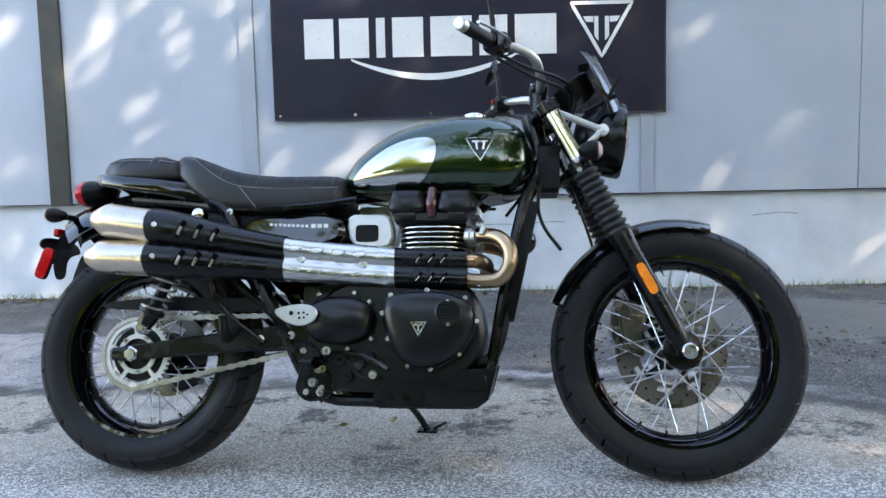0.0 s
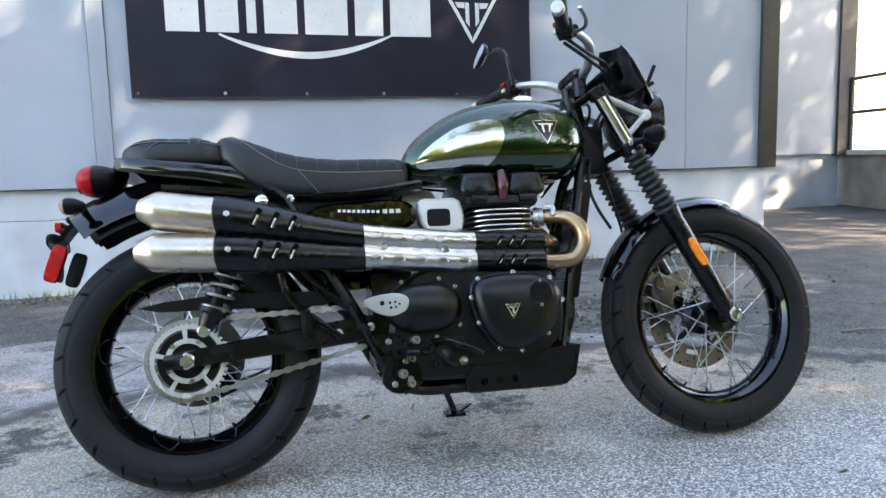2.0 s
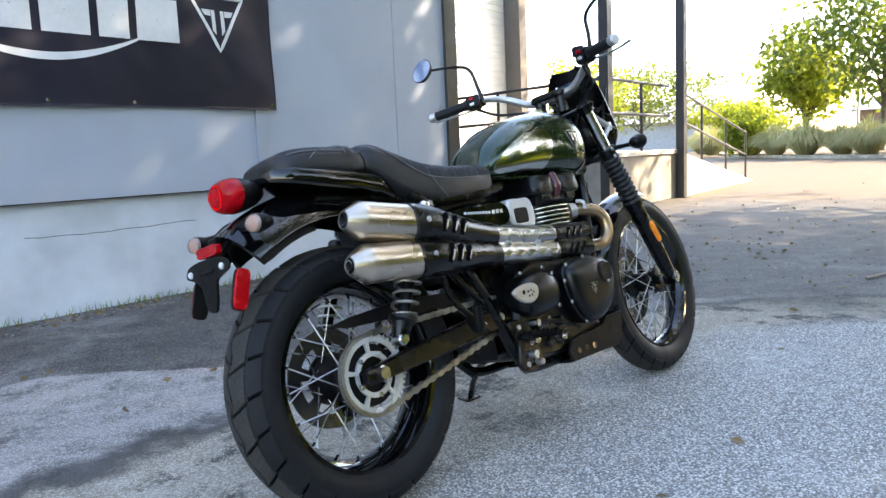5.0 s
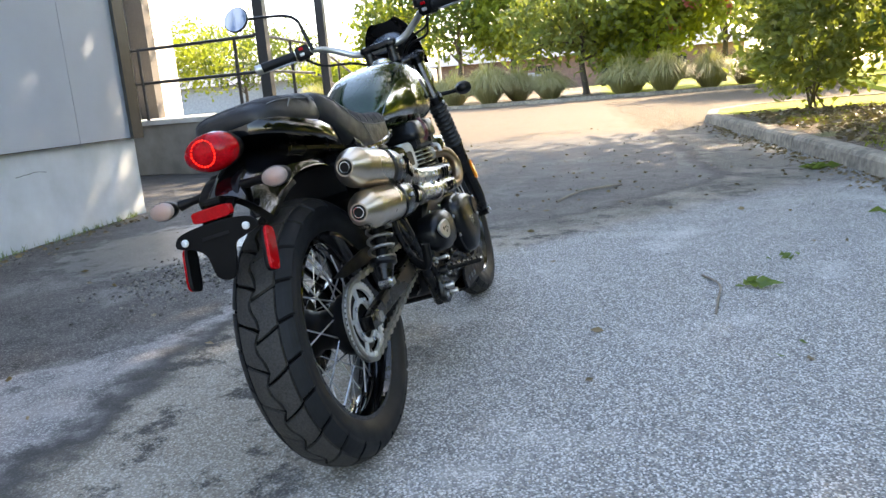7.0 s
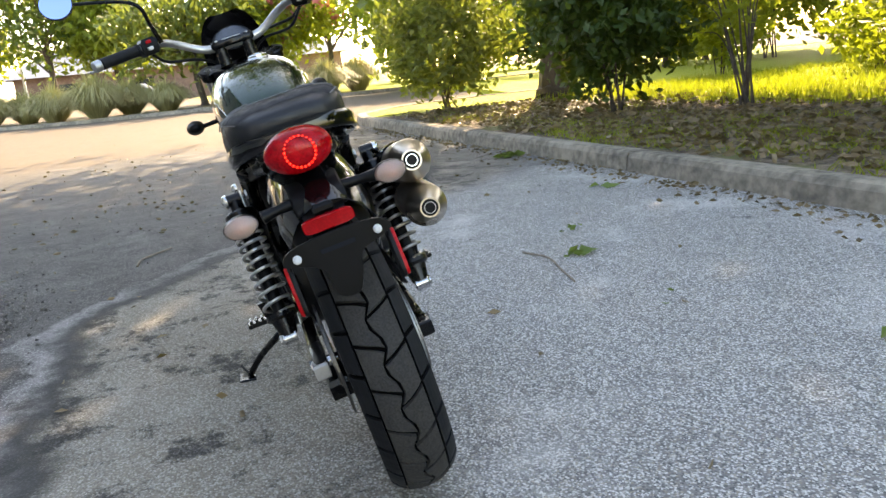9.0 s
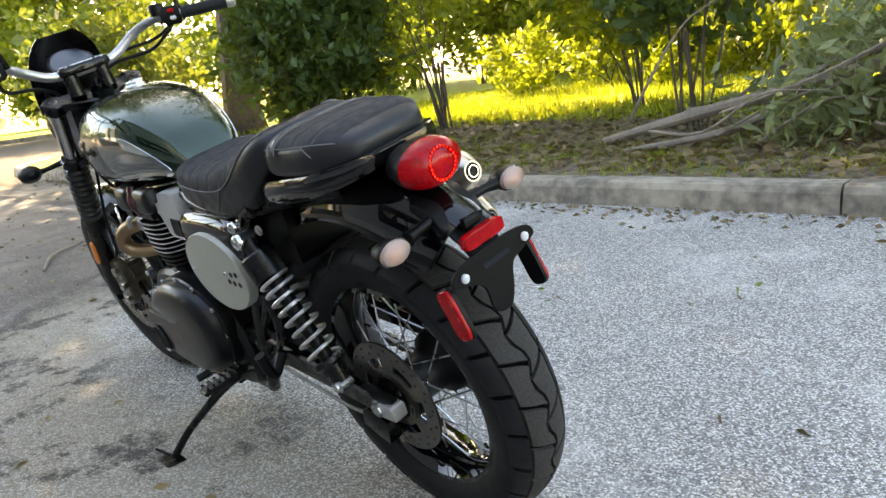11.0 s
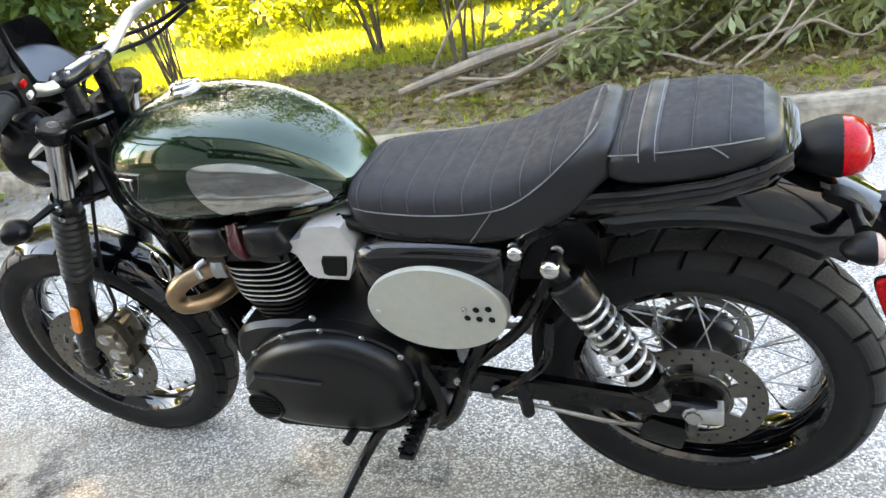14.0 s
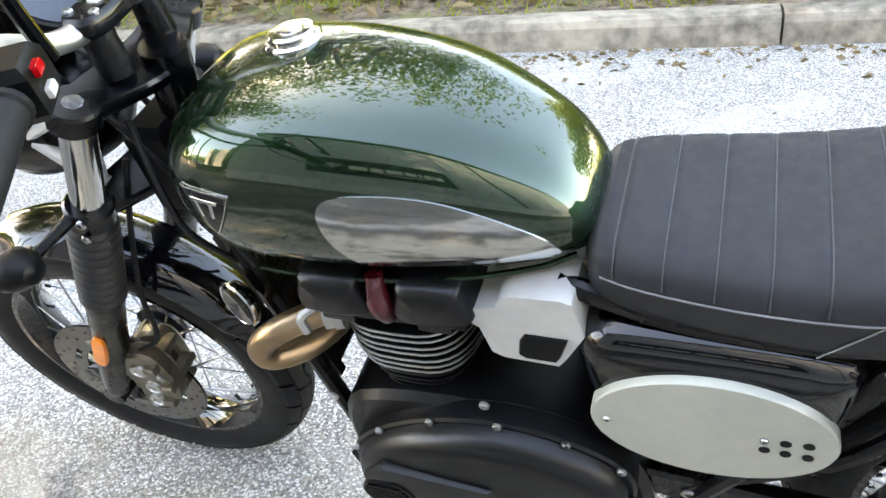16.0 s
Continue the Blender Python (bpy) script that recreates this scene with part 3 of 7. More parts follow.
for x, y in ((6.83, 5.36), (9.52, 5.44)):
    bm = bmesh.new()
    block(bm, (x - 0.065, y - 0.065, 0.0), (x + 0.065, y + 0.065, 4.5), 0.008)
    block(bm, (x - 0.10, y - 0.10, 0.0), (x + 0.10, y + 0.10, 0.015))
    tagged(part("canopy_post", bm, M_STEELDARK), "dark painted square steel canopy post", "post", "canopy posts")
BACK = thing("wall_dock", "white lap-sided wall behind the loading dock", "wall", kind="structure")
for k in range(30):
    bm = bmesh.new()
    z = 0.74 + k * 0.13
    loft(bm, [[Vector((x, 9.6, z)), Vector((x, 9.575, z)), Vector((x, 9.595, z + 0.132)), Vector((x, 9.62, z + 0.132))] for x in (7.6, 12.4)])
    part("lap_board", bm, M_LAP, BACK)
bm = bmesh.new()
block(bm, (7.6, 9.62, 0.0), (12.4, 9.9, 4.7))
part("wall_core", bm, M_LAP, BACK)
bm = bmesh.new()
block(bm, (10.75, 9.2, 0.76), (11.0, 9.56, 4.7), 0.01)
part("column", bm, M_BROWN, BACK)

# ---- banner ----
BAN = thing("banner", "black fabric banner with white print hung on the wall", "banner")
bx0, bx1, bz0, bz1 = -1.20, 1.475, 1.215, 2.38


def banner_y(x, z):
    return 5.268 + 0.010 * noise.noise((x * 1.3, z * 3.0, 0.3)) + 0.005 * noise.noise((x * 5, z * 6 + x * 3, 1.3)) + 0.004 * math.sin(x * 3 + z * 5)


def cloth(x0, x1, z0, z1, nx, nz, lift, name, mat, label=""):
    v, f = [], []
    for i in range(nx + 1):
        for j in range(nz + 1):
            x, z = x0 + (x1 - x0) * i / nx, z0 + (z1 - z0) * j / nz
            v.append((x, banner_y(x, z) - lift, z + 0.004 * math.sin(x * 2.2) * (1 if lift == 0 else 0.5)))
    n = len(v)
    v += [(x, y + 0.0015, z) for x, y, z in v]
    W = nz + 1
    for i in range(nx):
        for j in range(nz):
            a = i * W + j
            f += [(a, a + W, a + W + 1, a + 1), (n + a, n + a + 1, n + a + W + 1, n + a + W)]
    rim = [i * W for i in range(nx + 1)] + [nx * W + j for j in range(1, W)] + [i * W + nz for i in range(nx - 1, -1, -1)] + list(range(nz - 1, 0, -1))
    for a, b in zip(rim, rim[1:] + rim[:1]):
        f.append((a, b, n + b, n + a))
    ob = mesh_from(name, v, f, mat, BAN, label)
    ob.data.shade_smooth()
    return ob


cloth(bx0, bx1, bz0, bz1, 160, 80, 0.0, "cloth", M_BANNER, "creased black fabric")


def flat_shape(outline, name="print"):
    """A plain white shape that lies on the cloth."""
    cx = sum(p[0] for p in outline) / len(outline)
    cz = sum(p[1] for p in outline) / len(outline)
    bm = bmesh.new()
    rows = [[Vector((cx + (x - cx) * f, banner_y(cx + (x - cx) * f, cz + (z - cz) * f) - 0.003, cz + (z - cz) * f)) for x, z in outline] for f in (1.0, 0.66, 0.33, 0.02)]
    loft(bm, rows, caps=False)
    part(name, bm, M_WHITE, BAN)


def dense(pts, n=8):
    out = []
    for (a, b), (c, d) in zip(pts, pts[1:] + pts[:1]):
        out += [(a + (c - a) * k / n, b + (d - b) * k / n) for k in range(n)]
    return out


def ribbon(line, w_, name="print"):
    """A white stripe of changing width along a line of (x, z, half width)."""
    v, f = [], []
    for k, (x, z, h) in enumerate(line):
        a, b = line[max(0, k - 1)], line[min(len(line) - 1, k + 1)]
        d = Vector((b[0] - a[0], b[1] - a[1])).normalized()
        nx, nz = -d.y * h, d.x * h
        for q in (-1, 1):
            px, pz = x + q * nx, z + q * nz
            v.append((px, banner_y(px, pz) - 0.003, pz))
    for k in range(len(line) - 1):
        f.append((2 * k, 2 * k + 1, 2 * k + 3, 2 * k + 2))
    mesh_from(name, v, f, M_WHITE, BAN)


# seven upright white blocks in place of the lettering
for x0, x1 in ((-0.975, -0.775), (-0.735, -0.535), (-0.485, -0.425), (-0.375, -0.165), (-0.115, 0.165), (0.215, 0.405), (0.455, 0.735)):
    flat_shape(dense([(x0, 1.625), (x1, 1.625), (x1, 1.89), (x0, 1.89)]))
arc = []
for k in range(41):
    t = k / 40
    x = -0.66 + 1.13 * t
    arc.append((x, 1.615 - 0.135 * math.sin(math.pi * min(1, t * 1.0)) ** 0.9 + 0.02 * t, 0.006 + 0.016 * math.sin(math.pi * t)))
ribbon(arc, 0)
tri = [(0.835, 1.955), (1.245, 1.955), (1.04, 1.60)]
tl = []
for (a, b), (c, d) in zip(tri, tri[1:] + tri[:1]):
    tl += [(a + (c - a) * k / 12, b + (d - b) * k / 12, 0.012) for k in range(12)]
ribbon(tl + tl[:2], 0)
for s in (-1, 1):
    flat_shape(dense([(1.04 + s * 0.022, 1.865), (1.04 + s * 0.05, 1.865), (1.04 + s * 0.05, 1.735), (1.04 + s * 0.022, 1.70)]))
    flat_shape(dense([(1.04 + s * 0.055, 1.865), (1.04 + s * 0.125, 1.865), (1.04 + s * 0.105, 1.83), (1.04 + s * 0.055, 1.825)]))
for k in range(6):
    for z in (bz0 + 0.03,):
        bm = bmesh.new()
        x = bx0 + 0.04 + (bx1 - bx0 - 0.08) * k / 5
        lathe(bm, [(0, 0.006), (0, 0.011), (0.003, 0.010), (0.003, 0.006)], (x, banner_y(x, z) - 0.001, z), (0, -1, 0), 12)
        part("grommet", bm, M_BOLT, BAN)

# ---- planting ----
def limb(bm, pts, r):
    tube(bm, pts, r, 9, 5)


def tree(name, label, category, base, height, crown_c, crown_r, clumps, per, size, spread, mat, trunk_r, seed, group="", clump_pts=None, shell=0.55, lobes=0):
    rng = np.random.default_rng(seed)
    e = thing(name, label, category, group=group)
    bm = bmesh.new()
    b, c = Vector(base), Vector(crown_c)
    mid = b.lerp(c, 0.45) + Vector((rng.normal() * 0.15, rng.normal() * 0.15, 0))
    limb(bm, [b, b + Vector((0, 0, 0.25)), mid, c], [trunk_r * 1.35, trunk_r, trunk_r * 0.8, trunk_r * 0.35])
    part("trunk", bm, M_BARK, e)
    n = clumps
    d = rng.normal(size=(n, 3))
    d /= np.linalg.norm(d, axis=1)[:, None]
    rad = (shell + (1 - shell) * rng.random(n))[:, None]
    wob = 1 + 0.6 * np.array([noise.noise((q[0] * 2.6 + seed, q[1] * 2.6, q[2] * 2.6)) for q in d])[:, None]
    pts = np.array(crown_c) + d * rad * wob * np.array(crown_r)
    if lobes:
        u = rng.normal(size=(lobes, 3))
        u /= np.linalg.norm(u, axis=1)[:, None]
        cen = np.array(crown_c) + u * np.array(crown_r) * rng.uniform(0.35, 0.8, lobes)[:, None]
        pts = cen[rng.integers(0, lobes, n)] + d * rad * np.array(crown_r) * np.array((0.44, 0.44, 0.34))
    pts = pts[pts[:, 2] > base[2] + 0.05]
    for k in range(min(14, n)):
        q = Vector(pts[k])
        bm = bmesh.new()
        s = b.lerp(c, 0.35 + 0.5 * rng.random())
        limb(bm, [s, s.lerp(q, 0.5) + Vector((0, 0, 0.1 * (q - s).length)), q], [trunk_r * 0.35, trunk_r * 0.2, trunk_r * 0.06])
        part("limb", bm, M_BARK, e)
    if clump_pts is not None:
        pts = np.concatenate([pts, clump_pts])
    v, f = leaves(rng, pts, size, spread, per)
    ob = mesh_from("crown", v, f, mat, e)
    ob["kind"] = "stuff"
    return e


def bush(name, label, base, r, h, clumps, per, size, mat, seed, stems=7, group="", low=0.12):
    rng = np.random.default_rng(seed)
    e = thing(name, label, "shrub", group=group)
    b = Vector(base)
    n = clumps
    d = rng.normal(size=(n, 3))
    d /= np.linalg.norm(d, axis=1)[:, None]
    rad = (0.45 + 0.55 * rng.random(n))[:, None]
    wob = 1 + 0.35 * np.array([noise.noise((q[0] * 2 + seed, q[1] * 2, q[2] * 2)) for q in d])[:, None]
    pts = np.array(base) + np.array((0, 0, h * 0.55)) + d * rad * wob * np.array((r, r, h * 0.5))
    pts = pts[pts[:, 2] > base[2] + low * h]
    for k in range(stems):
        q = Vector(pts[k])
        bm = bmesh.new()
        s = b + Vector((rng.normal() * 0.06 * r, rng.normal() * 0.06 * r, -0.03))
        limb(bm, [s, s.lerp(q, 0.5) + Vector((0, 0, 0.15 * h)), q], [0.009 * r + 0.005, 0.006 * r + 0.003, 0.002])
        part("stem", bm, M_BARK, e)
    v, f = leaves(rng, pts, size, 0.10 * r, per)
    ob = mesh_from("foliage", v, f, mat, e)
    ob["kind"] = "stuff"
    return e


# low boughs of the oak that hang over the bed
hang = []
hr = np.random.default_rng(21)
for bx, by, bz in ((6.5, -5.2, 3.0), (5.2, -5.6, 2.6), (3.6, -5.8, 2.7), (2.4, -5.4, 2.5), (8.0, -5.0, 2.6), (1.2, -6.0, 3.0), (4.6, -7.0, 2.4), (7.4, -3.0, 3.6), (9.0, -2.0, 3.6), (0.0, -6.4, 3.3)):
    hang.append(np.array((bx, by, bz)) + hr.normal(size=(22, 3)) * np.array((0.9, 0.6, 0.42)))
# last three clump groups: unseen leaves added for tank reflections and back wall shade
oak = tree("oak_tree", "large spreading oak with rough brown bark shading the yard", "tree", (9.85, -4.15, 0.1), 12, (9.9, -4.3, 8.0), (7.6, 7.6, 2.9), 1250, 26, 0.15, 0.36, M_OAK, 0.34, 3, clump_pts=np.concatenate(hang + [np.array((8.2, 1.8, 8.0)) + hr.normal(size=(210, 3)) * np.array((2.6, 1.9, 0.7)), np.array((0.8, -5.2, 8.3)) + hr.normal(size=(300, 3)) * np.array((2.8, 1.8, 0.9)), np.array((13.6, 3.0, 8.4)) + hr.normal(size=(230, 3)) * np.array((2.1, 1.6, 0.8))]), shell=0.25)
bush("shrub", "dense dark green evergreen shrub in the mulch bed", (5.5, -2.55, 0.12), 1.05, 2.3, 260, 26, 0.075, M_SHRUBD, 11)
bush("shrub", "light green open shrub by the end of the kerb", (10.3, -2.2, 0.12), 1.25, 2.2, 210, 22, 0.085, M_SHRUBM, 12)
bush("shrub", "thin yellow-green shrub with bare stems", (4.4, -3.5, 0.12), 0.75, 2.2, 70, 12, 0.06, M_SHRUBL, 13, 14, low=0.35)
bush("shrub", "tall leafy shrub beside the felled branches", (1.0, -2.9, 0.12), 0.8, 2.6, 150, 20, 0.075, M_SHRUBD, 14, 9, low=0.3)
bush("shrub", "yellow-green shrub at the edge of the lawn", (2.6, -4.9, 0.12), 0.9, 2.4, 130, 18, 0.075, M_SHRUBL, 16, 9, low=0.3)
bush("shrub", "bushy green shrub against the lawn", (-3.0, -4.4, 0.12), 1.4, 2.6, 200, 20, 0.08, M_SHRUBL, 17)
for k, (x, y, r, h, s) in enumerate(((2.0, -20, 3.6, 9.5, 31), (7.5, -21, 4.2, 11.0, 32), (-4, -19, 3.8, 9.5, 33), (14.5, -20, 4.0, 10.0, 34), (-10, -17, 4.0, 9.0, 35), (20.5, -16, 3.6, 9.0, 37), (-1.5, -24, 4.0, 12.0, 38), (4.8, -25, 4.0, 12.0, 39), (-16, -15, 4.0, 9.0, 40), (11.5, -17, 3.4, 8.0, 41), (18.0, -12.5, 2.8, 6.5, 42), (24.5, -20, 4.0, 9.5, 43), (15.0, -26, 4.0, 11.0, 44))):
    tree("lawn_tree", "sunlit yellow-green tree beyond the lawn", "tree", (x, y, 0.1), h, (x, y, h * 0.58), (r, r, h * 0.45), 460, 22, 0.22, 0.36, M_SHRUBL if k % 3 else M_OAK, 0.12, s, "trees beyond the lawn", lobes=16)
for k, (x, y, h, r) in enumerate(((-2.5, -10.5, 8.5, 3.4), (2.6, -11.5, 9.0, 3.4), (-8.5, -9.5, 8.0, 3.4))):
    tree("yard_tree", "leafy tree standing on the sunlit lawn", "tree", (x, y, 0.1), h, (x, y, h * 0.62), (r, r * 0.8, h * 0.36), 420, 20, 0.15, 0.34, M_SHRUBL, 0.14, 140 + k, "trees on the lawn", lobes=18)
bm = bmesh.new()
block(bm, (-6, -40, 0), (22, -34, 7.5))
gb = thing("grey_building", "long grey building far behind the lawn trees", "building")
part("wall", bm, M_GREYWALL, gb)
bm = bmesh.new()
block(bm, (-6.4, -40.4, 7.5), (22.4, -33.6, 7.8))
part("roof", bm, M_ROOF, gb)

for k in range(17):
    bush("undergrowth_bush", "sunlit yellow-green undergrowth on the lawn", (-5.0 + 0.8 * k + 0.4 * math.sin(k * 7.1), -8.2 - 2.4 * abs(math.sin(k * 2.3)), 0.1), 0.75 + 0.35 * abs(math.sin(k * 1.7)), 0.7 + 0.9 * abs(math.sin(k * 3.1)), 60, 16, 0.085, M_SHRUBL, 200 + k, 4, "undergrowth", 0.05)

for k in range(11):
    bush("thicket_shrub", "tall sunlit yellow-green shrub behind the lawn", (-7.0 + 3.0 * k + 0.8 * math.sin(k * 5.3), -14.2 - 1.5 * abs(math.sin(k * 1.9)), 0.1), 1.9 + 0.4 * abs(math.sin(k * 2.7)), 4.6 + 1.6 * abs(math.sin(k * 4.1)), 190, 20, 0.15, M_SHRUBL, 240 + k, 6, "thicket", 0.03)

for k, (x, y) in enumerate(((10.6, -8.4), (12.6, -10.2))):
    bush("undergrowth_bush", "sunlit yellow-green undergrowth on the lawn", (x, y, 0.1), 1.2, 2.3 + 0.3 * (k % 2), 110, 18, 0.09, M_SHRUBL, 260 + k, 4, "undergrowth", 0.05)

# felled branches on the bed
pile = thing("branch_pile", "pile of felled leafy branches on the bed", "branches")
pr = np.random.default_rng(5)
tips = []
for k in range(26):
    x0, y0 = -0.3 - 2.6 * pr.random(), -2.0 - 1.0 * pr.random()
    ang = pr.uniform(2.6, 3.9)
    Ln = pr.uniform(0.9, 2.4)
    p0 = Vector((x0 + 1.2, y0 + pr.normal() * 0.3, 0.18 + 0.5 * pr.random()))
    p2 = p0 + Vector((math.cos(ang) * Ln, math.sin(ang) * Ln * 0.6, pr.uniform(-0.1, 0.7)))
    p1 = p0.lerp(p2, 0.5) + Vector((0, 0, pr.uniform(0, 0.25)))
    bm = bmesh.new()
    limb(bm, [p0, p1, p2], [pr.uniform(0.012, 0.035), 0.016, 0.005])
    part("branch", bm, M_TWIG, pile)
    tips += [tuple(p0.lerp(p2, t) + Vector((0, 0, 0.1))) for t in np.linspace(0.3, 1.05, 7)]
bm = bmesh.new()
limb(bm, [(1.3, -2.0, 0.16), (0.7, -2.15, 0.30), (0.0, -2.1, 0.45), (-0.8, -2.2, 0.62), (-1.8, -2.4, 0.7)], [0.03, 0.045, 0.04, 0.035, 0.02])
part("branch", bm, M_TWIG, pile, "bare grey fallen limb")
bm = bmesh.new()
limb(bm, [(0.9, -1.6, 0.14), (0.2, -2.0, 0.25), (-0.4, -2.2, 0.6), (-1.4, -2.3, 1.0)], [0.02, 0.03, 0.025, 0.015])
part("branch", bm, M_TWIG, pile)
for k in range(12):
    p0 = Vector((0.9 - 0.25 * k + pr.normal() * 0.2, -1.55 - 0.5 * pr.random(), 0.15 + 0.25 * pr.random()))
    p3 = p0 + Vector((-pr.uniform(0.7, 1.8), -pr.uniform(-0.1, 0.5), pr.uniform(0.1, 0.8)))
    bm = bmesh.new()
    limb(bm, [p0, p0.lerp(p3, 0.35) + Vector((0, 0.05, 0.12 * pr.normal())), p0.lerp(p3, 0.7) + Vector((0, 0.08, 0.14 * pr.normal() + 0.08)), p3], [0.011, 0.010, 0.007, 0.003])
    part("branch", bm, M_TWIG, pile)
heap = np.stack([pr.uniform(-3.4, 0.0, 420), pr.uniform(-3.6, -1.75, 420), 0.2 + pr.random(420) ** 1.3 * 1.15], 1)
heap[:, 2] *= np.clip((0.35 - heap[:, 0]) / 1.0, 0.25, 1.0)
v, f = leaves(pr, np.concatenate([np.array(tips), heap]), 0.040, 0.12, 20, long=3.2)
mesh_from("foliage", v, f, M_BRANCHLEAF, pile)["kind"] = "stuff"

# grass, litter, leaves
gp = np.stack([RNG.uniform(-7, 10, 26000), -3.6 - RNG.gamma(1.6, 2.0, 26000), np.zeros(26000)], 1)
def blades(pts, h, w_, lean, rng):
    n = len(pts)
    a = rng.uniform(0, 2 * math.pi, n)
    s = np.stack([np.cos(a), np.sin(a), 0 * a], 1) * w_
    tip = pts + np.stack([rng.normal(size=n) * lean, rng.normal(size=n) * lean, h * rng.uniform(0.5, 1.3, n)], 1)
    v = np.stack([pts - s, pts + s, tip], 1).reshape(-1, 3)
    return v, [(3 * i, 3 * i + 1, 3 * i + 2) for i in range(n)]
gp[:, 2] = 0.1
v, f = blades(gp, 0.13, 0.012, 0.05, RNG)
tagged(mesh_from("grass", v, f, M_GRASS), "bright yellow-green grass on the lawn", "grass", kind="stuff")
wr = np.random.default_rng(17)
tuft = np.stack([wr.uniform(-5, 10, 90), -0.85 - wr.gamma(1.5, 0.7, 90), np.full(90, 0.11)], 1)
bp = np.repeat(tuft, 110, 0) + wr.normal(size=(9900, 3)) * np.array((0.22, 0.12, 0))
bp = bp[bp[:, 1] < -0.79]
v, f = blades(bp, 0.06, 0.006, 0.04, wr)
tagged(mesh_from("weeds", v, f, M_GRASS), "short green weeds growing through the mulch", "grass", kind="stuff")
n = 9000
lp = np.stack([RNG.uniform(-6, 9.7, n), -0.8 - RNG.gamma(2.0, 0.8, n), np.full(n, 0.145)], 1)
v, f = leaves(RNG, lp, 0.045, 0.012, 1, flat=0.9, long=1.9)
tagged(mesh_from("bed_litter", v, f, M_LITTER), "dry brown leaves and bark chips on the bed", "leaf litter", kind="stuff")
n = 1200
lp = np.stack([RNG.uniform(-3, 9.5, n), -0.55 + np.abs(RNG.normal(size=n)) * 0.14, np.full(n, 0.008)], 1)
lp2 = np.stack([RNG.uniform(-3, 9.5, 260), RNG.uniform(-0.4, 5.2, 260), np.full(260, 0.008)], 1)
lp3 = np.stack([RNG.uniform(-4, 3.4, 320), 5.28 - np.abs(RNG.normal(size=320)) * 0.12, np.full(320, 0.008)], 1)
lp4 = np.stack([2.0 + RNG.gamma(2, 1.6, 170), RNG.uniform(0.3, 4.2, 170), np.full(170, 0.008)], 1)
v, f = leaves(RNG, np.concatenate([lp, lp2, lp3, lp4]), 0.022, 0.003, 1, flat=0.95, long=1.9)
tagged(mesh_from("yard_litter", v, f, M_LITTER), "scattered dry leaves on the yard", "leaf litter", kind="stuff")
wp = np.stack([RNG.uniform(-4.5, 3.4, 700), 5.335 - np.abs(RNG.normal(size=700)) * 0.03, np.zeros(700)], 1)
v, f = blades(wp, 0.05, 0.004, 0.02, RNG)
tagged(mesh_from("wall_moss", v, f, M_FRESH), "moss and weeds along the foot of the wall", "moss", kind="stuff")


def pebble_patch(name, label, cx, cy, sx, sy, n, size, mat, seed):
    rng = np.random.default_rng(seed)
    v, f = [], []
    for _ in range(n):
        x, y, r = cx + rng.normal() * sx, min(5.3, cy + rng.normal() * sy), size * rng.uniform(0.4, 1.3)
        k = len(v)
        for a in range(5):
            t = 2 * math.pi * a / 5 + rng.uniform(-0.3, 0.3)
            v.append((x + r * math.cos(t), y + r * math.sin(t) * 0.8, 0.001))
        for a in range(5):
            t = 2 * math.pi * a / 5 + rng.uniform(-0.3, 0.3)
            v.append((x + 0.6 * r * math.cos(t), y + 0.5 * r * math.sin(t), r * rng.uniform(0.5, 0.9)))
        f += [(k + a, k + (a + 1) % 5, k + 5 + (a + 1) % 5, k + 5 + a) for a in range(5)] + [tuple(k + 5 + a for a in range(5))]
    tagged(mesh_from(name, v, f, mat), label, "gravel", kind="stuff")


pebble_patch("gravel", "loose dark gravel washed over the damp concrete", 1.25, 3.55, 0.34, 0.2, 900, 0.010, M_PEBBLE, 51)
pebble_patch("gravel", "thin loose gravel and grit on the damp yard", 4.6, 2.2, 1.7, 1.0, 600, 0.007, M_PEBBLE, 52)
pebble_patch("gravel", "grit along the foot of the wall", -0.5, 5.2, 2.6, 0.07, 900, 0.008, M_PEBBLE, 53)


def leaf_sprig(x, y, n, size, seed, label):
    rng = np.random.default_rng(seed)
    e = thing("leaf_sprig", label, "leaves", pose(x, y, 0), "fallen sprigs")
    for k in range(n):
        v, f = leaves(rng, np.array([(0, 0, 0.022)]), size, np.array((0.05, 0.04, 0.008)), 1, flat=0.75, long=1.7)
        v[:, 2] = np.maximum(v[:, 2], 0.003)
        mesh_from("leaf", v, f, M_FRESH, e)


leaf_sprig(0.511, 0.868, 12, 0.036, 1, "fallen green leaf cluster on the yard")
leaf_sprig(0.915, 0.671, 7, 0.032, 2, "fallen green leaf cluster on the yard")
leaf_sprig(-0.283, 1.016, 2, 0.028, 3, "single fallen green leaf on the yard")
leaf_sprig(-0.865, 0.62, 2, 0.036, 4, "fallen yellowing leaf on the yard")
leaf_sprig(1.9, -0.1, 5, 0.05, 5, "fallen green leaf cluster by the kerb")
leaf_sprig(3.9, -0.35, 16, 0.07, 6, "fallen green leaf cluster by the kerb")
def twig(pts, r, label):
    bm = bmesh.new()
    tube(bm, pts, r, 6, 5)
    tagged(part("twig", bm, M_TWIG), label, "twig", "fallen twigs")
twig([(0.72, 1.06, 0.006), (0.55, 1.02, 0.010), (0.36, 1.06, 0.006), (0.18, 1.10, 0.006)], 0.0045, "thin dry twig on the yard")
twig([(3.6, 1.2, 0.008), (3.3, 1.5, 0.02), (2.9, 1.7, 0.008)], 0.009, "dry twig on the damp yard")
